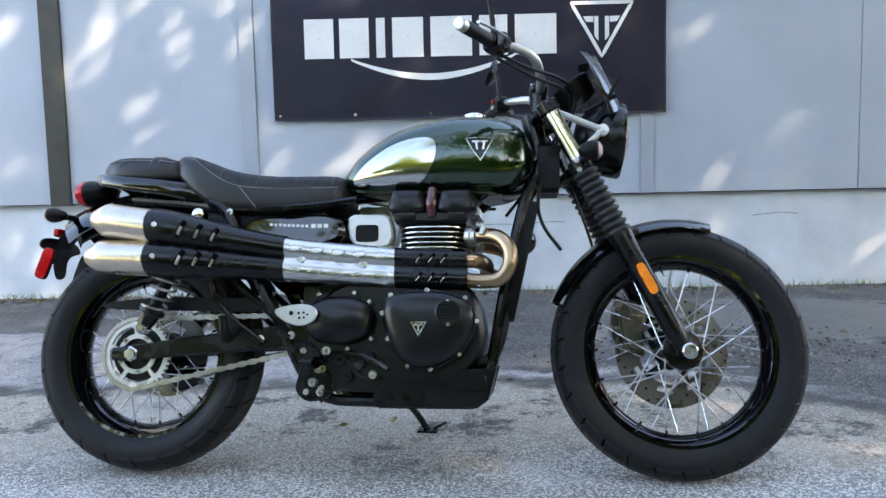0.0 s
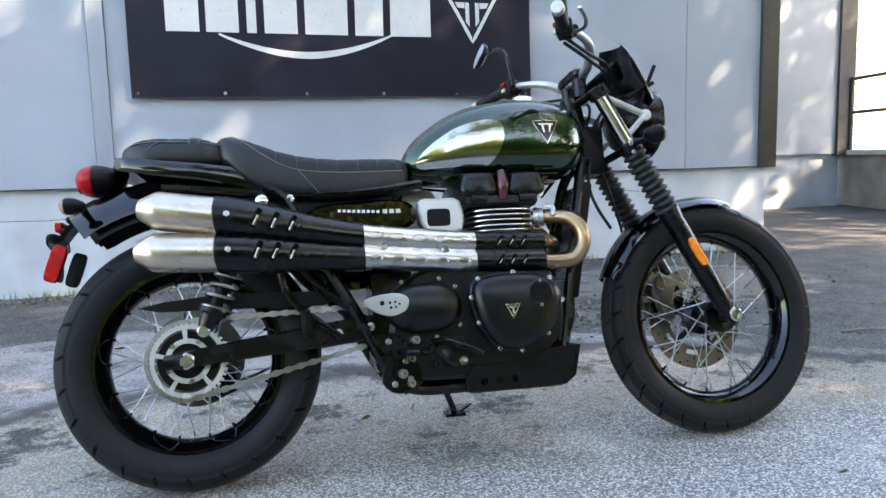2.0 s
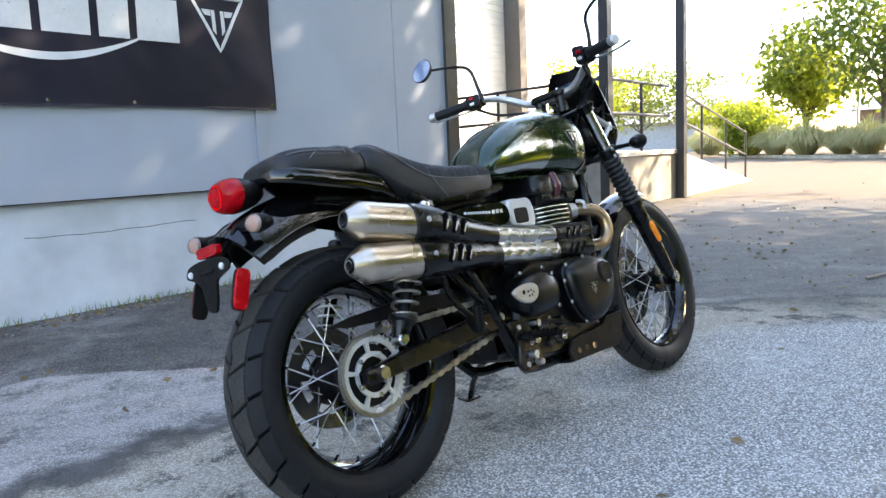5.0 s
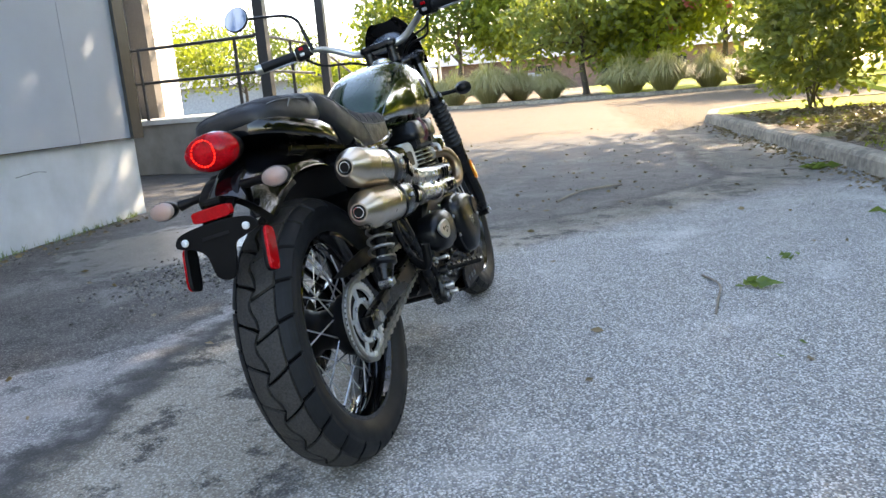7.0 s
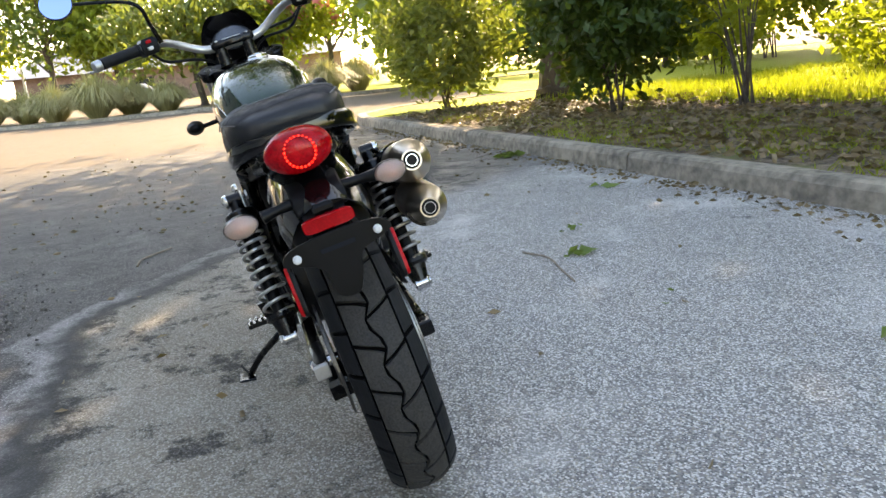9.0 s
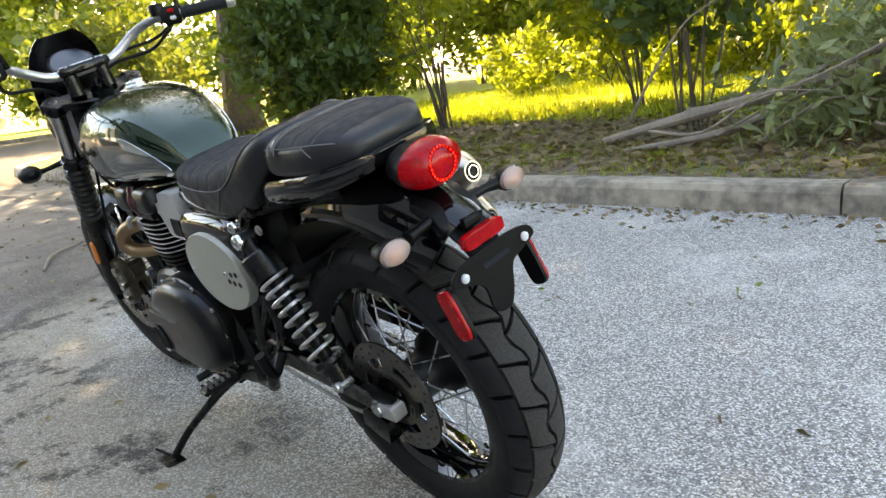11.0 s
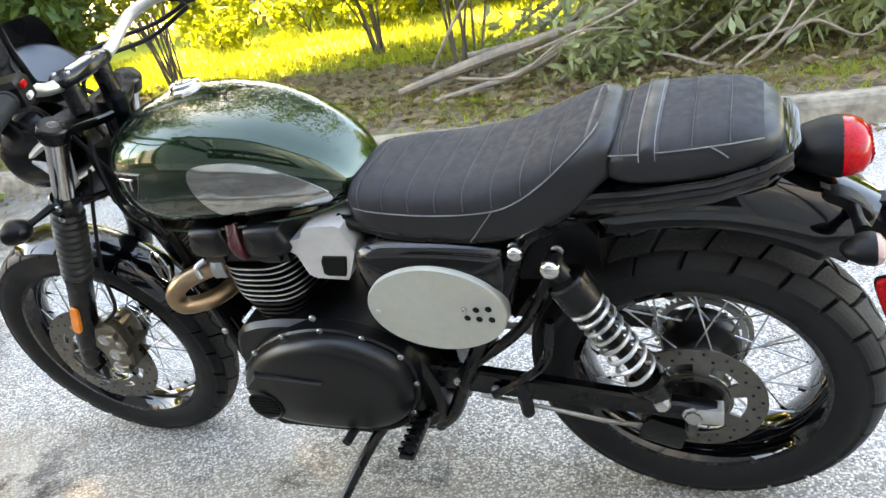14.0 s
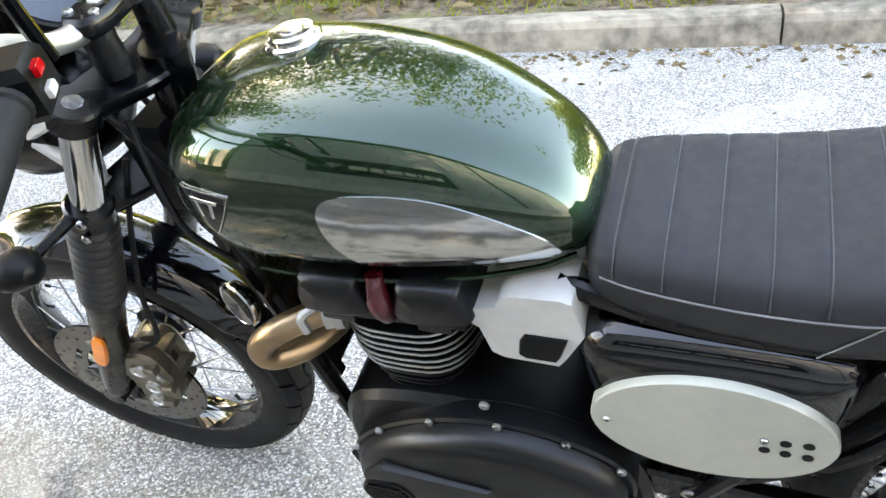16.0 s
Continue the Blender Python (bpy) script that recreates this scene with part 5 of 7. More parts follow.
def conform(outline, side, lift, rings=8, edge=0.0):
    """A skin in the outline (x, z) that follows the tank's side."""
    bm = bmesh.new()
    cx = sum(p[0] for p in outline) / len(outline)
    cz = sum(p[1] for p in outline) / len(outline)
    rows = []
    for k in range(rings + 2):
        f = min(1.0, max(0.02, k / rings))
        off = lift if k <= rings - 1 else (lift if k == rings and edge == 0 else 0.0006)
        rows.append([Vector((cx + (x - cx) * f, side * (tank_side(cx + (x - cx) * f, cz + (z - cz) * f) + (off if k <= rings else -0.002)), cz + (z - cz) * f)) for x, z in outline])
    loft(bm, rows)
    return bm


KNEE = rounded([(0.590, 0.785), (0.625, 0.830), (0.70, 0.876), (0.775, 0.893), (0.818, 0.880), (0.816, 0.825), (0.778, 0.773), (0.72, 0.768), (0.63, 0.770)], 6)
KNEE_LEFT = rounded([(0.592, 0.787), (0.625, 0.830), (0.70, 0.876), (0.775, 0.892), (0.832, 0.884), (0.836, 0.835), (0.795, 0.772), (0.73, 0.766), (0.63, 0.770)], 6)
EMBLEM = [(0.900, 0.885), (0.9375, 0.887), (0.975, 0.885), (0.957, 0.852), (0.940, 0.822), (0.919, 0.852)]
EMBLEM_IN = [(0.9035, 0.8830), (0.9375, 0.885), (0.9715, 0.8830), (0.9555, 0.852), (0.940, 0.8265), (0.9205, 0.852)]
for s in (-1, 1):
    dxe = 0.045 if s > 0 else 0.0
    part("tank_panel", conform(KNEE_LEFT if s > 0 else KNEE, s, 0.0022), M_KNEE, TANK, "silver-grey painted panel", 50)
    part("tank_emblem", conform([(x + dxe, z) for x, z in EMBLEM], s, 0.003, 4), M_BADGE, TANK, "small triangular metal emblem")
    part("emblem_inlay", conform([(x + dxe, z) for x, z in EMBLEM_IN], s, 0.0042, 4), M_SATIN, TANK)
    for dx in (-0.011, 0.011):
        part("emblem_bar", conform([(0.936 + dxe + dx, 0.876), (0.942 + dxe + dx, 0.876), (0.942 + dxe + dx * 0.7, 0.852), (0.937 + dxe + dx * 0.7, 0.852)], s, 0.0052, 3), M_BADGE, TANK)
    part("emblem_bar", conform([(0.917 + dxe, 0.877), (0.960 + dxe, 0.877), (0.958 + dxe, 0.872), (0.919 + dxe, 0.872)], s, 0.0052, 3), M_BADGE, TANK)
bm = bmesh.new()
lathe(bm, [(-0.012, 0.036), (0.001, 0.036), (0.004, 0.033), (0.004, 0.030), (0.010, 0.030), (0.013, 0.027), (0.0145, 0.015), (0.015, 0.0)], (0.918, -0.035, 0.970), (0.03, -0.08, 1), 32)
CAP = part("filler_cap", bm, M_CHROME, TANK, "round chrome filler cap")
bm = bmesh.new()
lathe(bm, [(0, 0.017), (0.003, 0.016), (0.003, 0.0)], (0.9185, -0.0362, 0.9835), (0.03, -0.08, 1), 20)
part("cap_centre", bm, M_CHROME, CAP)

# ---- seat ----
def cushion(secs, seg=28):
    """Lofted cushion from (x, bottom z, top z, half width, crown) sections."""
    rings = []
    for x, zb, zt, wd, pw in secs:
        ring = []
        for k in range(seg):
            t = 2 * math.pi * (k + 0.5) / seg
            c, s = math.cos(t), math.sin(t)
            zc = zb + 0.38 * (zt - zb)
            y = wd * math.copysign(abs(c) ** pw, c)
            z = zc + ((zt - zc) if s > 0 else (zc - zb)) * math.copysign(abs(s) ** pw, s)
            ring.append(Vector((x, y, z)))
        rings.append(ring)
    return rings


S_SECS = [(0.570, 0.745, 0.790, 0.075, 0.5), (0.560, 0.722, 0.804, 0.098, 0.5), (0.53, 0.71, 0.808, 0.112, 0.48), (0.46, 0.702, 0.806, 0.123, 0.45), (0.38, 0.698, 0.806, 0.130, 0.43), (0.30, 0.700, 0.814, 0.134, 0.43),
          (0.24, 0.707, 0.829, 0.134, 0.43), (0.19, 0.724, 0.848, 0.132, 0.43), (0.15, 0.752, 0.864, 0.128, 0.43), (0.115, 0.787, 0.874, 0.118, 0.45), (0.095, 0.80, 0.872, 0.105, 0.5), (0.085, 0.815, 0.862, 0.09, 0.5)]
P_SECS = [(0.112, 0.806, 0.842, 0.082, 0.62), (0.098, 0.797, 0.856, 0.105, 0.58), (0.06, 0.792, 0.866, 0.120, 0.54), (0.0, 0.792, 0.870, 0.121, 0.54), (-0.06, 0.796, 0.872, 0.116, 0.54), (-0.105, 0.802, 0.868, 0.102, 0.55), (-0.135, 0.812, 0.856, 0.078, 0.6), (-0.144, 0.824, 0.844, 0.052, 0.6)]


def resample(secs, n=5):
    out = []
    for k in range(len(secs[0])):
        out.append([p.z for p in smooth_path([(i, 0, s[k]) for i, s in enumerate(secs)], n)])
    return list(zip(*out))


def seat_surface(secs, x, v):
    """A point on the cushion's upper skin; v from -1 (one edge) over the top to 1."""
    s = sorted(secs)
    vals = [float(np.interp(x, [q[0] for q in s], [q[k] for q in s])) for k in range(1, 5)]
    zb, zt, wd, pw = vals
    t = math.pi / 2 - v * math.pi / 2
    c, q = math.cos(t), math.sin(t)
    zc = zb + 0.38 * (zt - zb)
    return Vector((x, wd * math.copysign(abs(c) ** pw, c), zc + (zt - zc) * max(q, 0) ** pw))


def seat_skin(secs, x0, x1, v1, lift, nx=30, nv=20, ribs=0.0, step=0.045):
    bm = bmesh.new()
    grid = []
    for i in range(nx + 1):
        x = x0 + (x1 - x0) * i / nx
        row = []
        for j in range(nv + 1):
            vm = v1(x) if callable(v1) else v1
            v = -vm + 2 * vm * j / nv
            p = seat_surface(secs, x, v)
            e = min(1.0, 6 * min(i / nx, 1 - i / nx), 6 * min(j / nv, 1 - j / nv))
            puff = lift * (0.25 + 0.75 * e) - (ribs * math.exp(-((((x - 0.026) / step + 0.5) % 1.0 - 0.5) / 0.06) ** 2) if ribs else 0)
            nrm = Vector((0, p.y * 0.6, 0.1)).normalized()
            row.append(bm.verts.new(p + nrm * puff))
        grid.append(row)
    for a, b in zip(grid, grid[1:]):
        for j in range(nv):
            bm.faces.new((a[j], a[j + 1], b[j + 1], b[j]))
    return bm


SEAT = new("seat")
SEAT.parent = BIKE
SEAT["label"] = "black stitched two-piece seat"
RS, RP = resample(S_SECS), resample(P_SECS)
bm = bmesh.new()
loft(bm, cushion(RS, 40))
part("rider_cushion", bm, M_VINYL, SEAT, "smooth black vinyl cushion sides", 60)
bm = bmesh.new()
loft(bm, cushion(RP, 40))
part("pillion_cushion", bm, M_VINYL, SEAT, "", 60)
def rider_edge(x):
    """How far the cover reaches down the cushion's side; it sweeps up to the hump behind."""
    return 0.93 * math.sqrt(max(0.0004, 1 - max(0.0, (0.29 - x) / 0.178) ** 2))


part("rider_cover", seat_skin(RS, 0.113, 0.552, rider_edge, 0.003, 130, 28, 0.0022, 0.051), M_CLOTH, SEAT, "ribbed black cover with stitched channels", 70)
part("pillion_cover", seat_skin(RP, -0.118, 0.096, 0.72, 0.003, 60, 24, 0.0035, 0.05), M_CLOTH, SEAT, "", 70)


def seam(points, parent, r=0.0011, mat=M_STITCH):
    bm = bmesh.new()
    tube(bm, points, r, 5, 2)
    part("stitching", bm, mat, parent)


def on(secs, x, v, lift=0.0035):
    p = seat_surface(secs, x, v)
    return p + Vector((0, p.y * 0.6, 0.1)).normalized() * lift


for s in (-1, 1):
    seam([on(RS, x, s * (rider_edge(x) + 0.012), 0.002) for x in [0.55, 0.52, 0.48, 0.44, 0.40, 0.36, 0.33, 0.30] + [0.29 - 0.177 * math.sin(math.pi / 2 * k / 16) for k in range(1, 17)]], SEAT, 0.0013)
    seam([on(RP, x, s * 0.735) for x in np.linspace(0.096, -0.118, 16)], SEAT)
    side = [seat_surface(RS, 0.283 + 0.05 * k / 4, s * 0.97) for k in range(5)]
    seam([Vector((p.x, p.y + s * 0.001, 0.772 - 0.060 * k / 4)) for k, p in enumerate(side)], SEAT)
    seam([on(RP, -0.05 - 0.022 * k / 3, s * (0.74 + 0.22 * k / 3), 0.0022) for k in range(4)], SEAT)
for x in (0.536, 0.485, 0.434, 0.383, 0.332, 0.281, 0.230, 0.179):
    seam([on(RS, x, v * rider_edge(x), 0.0016) for v in np.linspace(-0.97, 0.97, 21)], SEAT, 0.0009, M_CHANNEL)
for x in (-0.075, -0.025, 0.078):
    seam([on(RP, x, v, 0.0016) for v in np.linspace(-0.68, 0.68, 14)], SEAT, 0.0009, M_CHANNEL)
bm = seat_skin(RP, 0.020, 0.053, 0.985, 0.0068, 4, 30)
STRAP = part("seat_strap", bm, M_VINYL, SEAT, "black strap across the pillion seat")
for x in (0.025, 0.048):
    seam([on(RP, x, v, 0.0072) for v in np.linspace(-0.9, 0.9, 24)], STRAP, 0.0008)
# grab band under the pillion
bm = bmesh.new()
rings = []
for x, zb, zt, wd in ((0.17, 0.728, 0.772, 0.110), (0.12, 0.742, 0.788, 0.122), (0.05, 0.755, 0.797, 0.129), (-0.05, 0.769, 0.808, 0.128), (-0.12, 0.784, 0.820, 0.113), (-0.155, 0.794, 0.824, 0.085), (-0.166, 0.800, 0.820, 0.05)):
    rings.append([Vector((x, wd * a, zb + (zt - zb) * b)) for a, b in ((-1, 0.2), (-1, 0.8), (-0.96, 1), (0.96, 1), (1, 0.8), (1, 0.2), (0.96, 0), (-0.96, 0))])
loft(bm, rings)
part("seat_base", bm, M_GLOSS, SEAT, "gloss black seat base")

# ---- mudguards ----
def guard(cx, cz, r, a0, a1, wd, drop, n=26, tip=0.6, thick=0.003):
    """A curved mudguard from angle a0 to a1 (degrees from straight up, to the rear positive)."""
    bm = bmesh.new()
    rings = []
    for k in range(n + 1):
        a = radians(a0 + (a1 - a0) * k / n)
        f = min(1.0, 0.35 + 6 * min(k / n, 1 - k / n))
        w_ = wd * (tip + (1 - tip) * f)
        ring = []
        for side in (0, 1):
            for j in range(13):
                u = -1 + 2 * j / 12
                if side:
                    u = -u
                rr = r - drop * (abs(u) ** 2.6) - (thick if side else 0)
                ring.append(Vector((cx - rr * math.sin(a), w_ * u, cz + rr * math.cos(a))))
        rings.append(ring)
    loft(bm, rings)
    return bm


part("rear_mudguard", guard(0, 0.32, 0.468, -22, 36.5, 0.088, 0.082, n=34, tip=0.88), M_GLOSS, BIKE, "gloss black rear mudguard")
# added dark skin that stands for the shadow under the rear mudguard
part("mudguard_shade_liner", guard(0, 0.32, 0.440, 8, 35, 0.074, 0.075), M_PLASTIC, BIKE)
part("inner_mudguard", guard(0.02, 0.32, 0.372, -62, -32, 0.08, 0.03), M_PLASTIC, BIKE)
part("front_mudguard", guard(1.442, 0.33, 0.358, -16, 68, 0.062, 0.03), M_GLOSS, BIKE, "gloss black front mudguard")

# ---- frame ----
FRAME = new("frame")
FRAME.parent = BIKE
FRAME["label"] = "black tubular steel frame"
def bar(pts, r, mat=None, parent=None, name="frame_tube", seg=10, squash=1.0):
    bm = bmesh.new()
    tube(bm, pts, r, seg, 6, squash)
    return part(name, bm, mat or M_SATIN, parent or FRAME)


for s in (-1, 1):
    bar([(1.085, s * 0.035, 0.80), (1.05, s * 0.07, 0.72), (1.0, s * 0.085, 0.50), (0.962, s * 0.09, 0.30), (0.93, s * 0.10, 0.225), (0.85, s * 0.10, 0.205), (0.60, s * 0.10, 0.20), (0.53, s * 0.105, 0.21)], 0.0145)
    bar([(0.53, s * 0.105, 0.205), (0.475, s * 0.118, 0.27), (0.40, s * 0.125, 0.42), (0.31, s * 0.125, 0.58), (0.25, s * 0.12, 0.70), (0.20, s * 0.118, 0.735)], 0.016)
    bar([(0.60, s * 0.09, 0.735), (0.45, s * 0.112, 0.715), (0.28, s * 0.112, 0.713), (0.13, s * 0.088, 0.735), (-0.05, s * 0.062, 0.755)], 0.0135)
    bar([(0.44, s * 0.12, 0.38), (0.30, s * 0.13, 0.50), (0.24, s * 0.13, 0.58), (0.2, s * 0.125, 0.66)], 0.011)
    bar([(1.09, s * 0.03, 0.86), (1.0, s * 0.06, 0.79), (0.93, s * 0.085, 0.735)], 0.012)
    bar([(0.365, s * 0.14, 0.35), (0.25, s * 0.15, 0.45), (0.22, s * 0.155, 0.56)], 0.009, name="pillion_peg_bracket")
    bar([(0.30, s * 0.145, 0.385), (0.285, s * 0.185, 0.36), (0.28, s * 0.20, 0.42)], 0.012, M_PLASTIC, name="pillion_footrest")
    # swing arm
    bm = bmesh.new()
    loft(bm, [[Vector((x, s * (0.115 + a * 0.014), z + b * h)) for a, b in ((-1, -0.8), (-0.6, -1), (0.6, -1), (1, -0.8), (1, 0.8), (0.6, 1), (-0.6, 1), (-1, 0.8))] for x, z, h in ((0.50, 0.375, 0.03), (0.40, 0.365, 0.031), (0.2, 0.345, 0.026), (0.06, 0.330, 0.022), (-0.015, 0.322, 0.02), (-0.04, 0.32, 0.017))])
    arm = part("swing_arm", bm, M_SATIN, FRAME, "gloss black box-section swing arm")
    bm = bmesh.new()
    block(bm, (-0.05, s * 0.118 - 0.016, 0.303), (-0.005, s * 0.118 + 0.016, 0.337), 0.004)
    part("chain_adjuster", bm, M_ALU if s > 0 else M_SATIN, FRAME, "alloy chain adjuster block" if s > 0 else "")
    bolts("bolt", [(0.19, s * 0.128, 0.69), (0.26, s * 0.13, 0.70), (0.047, s * 0.16, 0.388), (0.44, s * 0.13, 0.37), (0.53, s * 0.115, 0.22), (0.36, s * 0.135, 0.36)], (0, s, 0), FRAME, 0.011)
bar([(1.085, 0, 0.78), (1.095, 0, 0.86), (1.075, 0, 0.985)], [0.03, 0.028, 0.03], name="steering_head", seg=14)
bar([(1.09, 0, 0.90), (0.9, 0, 0.80), (0.6, 0, 0.765), (0.3, 0, 0.73)], 0.022, seg=12)
bm = bmesh.new()
block(bm, (0.13, -0.10, 0.60), (0.52, 0.10, 0.715), 0.02)
part("battery_box", bm, M_PLASTIC, FRAME)
bm = bmesh.new()
block(bm, (0.455, -0.075, 0.25), (0.56, 0.075, 0.52), 0.015)
part("rear_engine_mount", bm, M_SATIN, FRAME)
# radiator between the down tubes
RAD = new("radiator")
RAD.parent = BIKE
RAD["label"] = "narrow black radiator between the down tubes"
slope = pose(1.035, 0, 0.575, 0, 12.5, 0)
bm = bmesh.new()
block(bm, (-0.014, -0.055, -0.15), (0.014, 0.055, 0.15), 0.004, slope)
part("core", bm, M_SATIN, RAD)
for k in range(34):
    bm = bmesh.new()
    block(bm, (-0.016, -0.052, -0.142 + k * 0.0085), (0.016, 0.052, -0.140 + k * 0.0085), 0, slope)
    part("fin", bm, M_PLASTIC, RAD)
for y in (-0.06, 0.06):
    bm = bmesh.new()
    block(bm, (-0.02, y - 0.008, -0.165), (0.022, y + 0.008, 0.16), 0.005, slope)
    part("side_tank", bm, M_PLASTIC, RAD)
bm = bmesh.new()
tube(bm, [(1.0, -0.05, 0.44), (0.985, -0.075, 0.36), (0.96, -0.08, 0.31), (0.92, -0.10, 0.30)], 0.016, 10)
part("hose", bm, M_RUBBER, RAD)

# ---- shocks ----
for s in (-1, 1):
    top, low = Vector((0.192, s * 0.158, 0.688)), Vector((0.046, s * 0.155, 0.388))
    SH = new("shock_absorber")
    SH.parent = BIKE
    SH["label"] = "rear shock absorber with a silver coil spring"
    d = (low - top).normalized()
    bm = bmesh.new()
    lathe(bm, [(0.0, 0.014), (0.032, 0.016), (0.034, 0.033), (0.038, 0.036), (0.088, 0.036), (0.092, 0.028)], top, d, 20)
    part("upper_shroud", bm, M_SATIN, SH)
    bm = bmesh.new()
    lathe(bm, [(0.08, 0.016), (0.2, 0.016), (0.3, 0.014), (0.34, 0.012)], top, d, 16)
    part("damper_body", bm, M_PLASTIC, SH)
    u = d.cross(Vector((0, 1, 0))).normalized()
    v = d.cross(u)
    turns = 8.5
    pts = []
    for k in range(int(turns * 14) + 1):
        a = 2 * math.pi * k / 14
        q = k / (turns * 14)
        pitch = 0.085 + 0.195 * (q * 0.75 + 0.25 * q * q)
        pts.append(top + d * pitch + 0.0305 * (math.cos(a) * u + math.sin(a) * v))
    bm = bmesh.new()
    tube(bm, pts, 0.0040, 8, 1)
    part("spring", bm, M_ALU if s > 0 else M_CHAIN, SH, "silver coil spring")
    bm = bmesh.new()
    lathe(bm, [(0.278, 0.034), (0.288, 0.034), (0.294, 0.026), (0.33, 0.018)], top, d, 20)
    part("spring_seat", bm, M_SATIN, SH)
    for at, r in ((top + Vector((0, s * 0.016, 0)), 0.0165), (top + Vector((0.062, -s * 0.012, 0.012)), 0.014))[: 2 if s > 0 else 1]:
        bm = bmesh.new()
        lathe(bm, [(0, r), (0.006, r), (0.010, r * 0.86), (0.013, r * 0.5), (0.0135, 0)], at, (0, s, 0), 18)
        part("dome_nut", bm, M_CHROME, SH, "bright domed nut")
    for at in (top, low):
        bm = bmesh.new()
        lathe(bm, [(-0.014, 0.015), (0.014, 0.015), (0.018, 0.011), (0.022, 0.0105), (0.022, 0.004)], at, (0, s, 0), 16)
        part("mount_eye", bm, M_SATIN if at is top else M_BOLT, SH)

# ---- engine ----
ENG = new("engine")
ENG.parent = BIKE
ENG["label"] = "black parallel-twin engine with finned cylinders"
bm = bmesh.new()
prism(bm, rounded([(0.50, 0.25), (0.62, 0.225), (0.82, 0.235), (0.93, 0.30), (0.945, 0.40), (0.90, 0.50), (0.72, 0.525), (0.55, 0.49), (0.49, 0.38)], 4), 1, -0.145, 0.145, 0.012)
part("crankcase", bm, M_ENGINE, ENG)
# right covers
RC = rounded([(0.690, 0.425), (0.70, 0.465), (0.76, 0.482), (0.85, 0.480), (0.915, 0.455), (0.932, 0.405), (0.90, 0.335), (0.84, 0.292), (0.79, 0.283), (0.745, 0.300), (0.705, 0.36)], 4)
bm = bmesh.new()
prism(bm, RC, 1, -0.178, -0.13, 0.004)
part("cover_flange", bm, M_ENGINE, ENG)
bm = bmesh.new()
cx, cz = 0.81, 0.39
loft(bm, [[Vector((cx + (x - cx) * f, y, cz + (z - cz) * f)) for x, z in RC] for f, y in ((0.96, -0.165), (0.955, -0.186), (0.90, -0.200), (0.75, -0.207), (0.4, -0.21), (0.05, -0.211))])
CLUTCH = part("clutch_cover", bm, M_ENGINE, ENG, "satin black clutch cover", 60)
bolts("bolt", [(cx + (x - cx) * 0.99, -0.178, cz + (z - cz) * 0.99) for x, z in RC[::5]], (0, -1, 0), ENG, 0.0065)
bm = bmesh.new()
lathe(bm, [(0, 0.033), (0.006, 0.033), (0.008, 0.03), (0.005, 0.028), (0.004, 0.0)], (0.862, -0.2075, 0.425), (0, -1, 0), 28)
FC = part("oil_filler", bm, M_ENGINE, CLUTCH)
for k in range(6):
    z = 0.409 + k * 0.0065
    h = math.sqrt(max(0.0001, 0.027**2 - (z - 0.425) ** 2))
    bm = bmesh.new()
    block(bm, (0.862 - h, -0.2155, z), (0.862 + h, -0.209, z + 0.003))
    part("rib", bm, M_PLASTIC, CLUTCH)
bolts("bolt", [(0.862, -0.2135, 0.455), (0.862, -0.2135, 0.395)], (0, -1, 0), CLUTCH, 0.005)
for tri, mat, y in (([(0.768, 0.402), (0.808, 0.402), (0.788, 0.365)], M_BADGE, -0.2125), ([(0.772, 0.3995), (0.804, 0.3995), (0.788, 0.3715)], M_SATIN, -0.2135)):
    bm = bmesh.new()
    prism(bm, tri, 1, y, -0.205)
    part("cover_emblem", bm, mat, CLUTCH, "small triangular emblem" if mat is M_BADGE else "")
bm = bmesh.new()
prism(bm, [(0.7855, 0.395), (0.7905, 0.395), (0.7905, 0.378), (0.7855, 0.378)], 1, -0.2145, -0.205)
part("emblem_bar", bm, M_BADGE, CLUTCH)
bm = bmesh.new()
prism(bm, [(0.777, 0.397), (0.799, 0.397), (0.797, 0.392), (0.779, 0.392)], 1, -0.2145, -0.205)
part("emblem_bar", bm, M_BADGE, CLUTCH)
# rear right bulge
bm = bmesh.new()
ov = oval(0.575, 0.408, 0.095, 0.062, 36, 0.85)
loft(bm, [[Vector((0.575 + (x - 0.575) * f, y, 0.408 + (z - 0.408) * f)) for x, z in ov] for f, y in ((1.02, -0.12), (1.0, -0.16), (0.93, -0.178), (0.75, -0.19), (0.4, -0.197), (0.05, -0.199))])
part("sprocket_cover", bm, M_ENGINE, ENG, "rounded satin black cover", 60)
bolts("bolt", [(0.52, -0.16, 0.475), (0.615, -0.165, 0.478), (0.66, -0.165, 0.36), (0.60, -0.165, 0.335), (0.655, -0.165, 0.455)], (0, -1, 0), ENG, 0.0065)
# left case
LC = rounded([(0.505, 0.40), (0.52, 0.47), (0.59, 0.515), (0.68, 0.53), (0.78, 0.51), (0.87, 0.458), (0.925, 0.395), (0.925, 0.325), (0.87, 0.275), (0.76, 0.262), (0.62, 0.272), (0.535, 0.315)], 4)
bm = bmesh.new()
prism(bm, LC, 1, 0.13, 0.168, 0.004)
part("cover_flange", bm, M_ENGINE, ENG)
bm = bmesh.new()
cx, cz = 0.71, 0.39
loft(bm, [[Vector((cx + (x - cx) * f, y, cz + (z - cz) * f)) for x, z in LC] for f, y in ((0.95, 0.16), (0.94, 0.182), (0.89, 0.198), (0.76, 0.206), (0.4, 0.209), (0.04, 0.210))])
ALT = part("alternator_cover", bm, M_ENGINE, ENG, "long satin black engine side cover", 60)
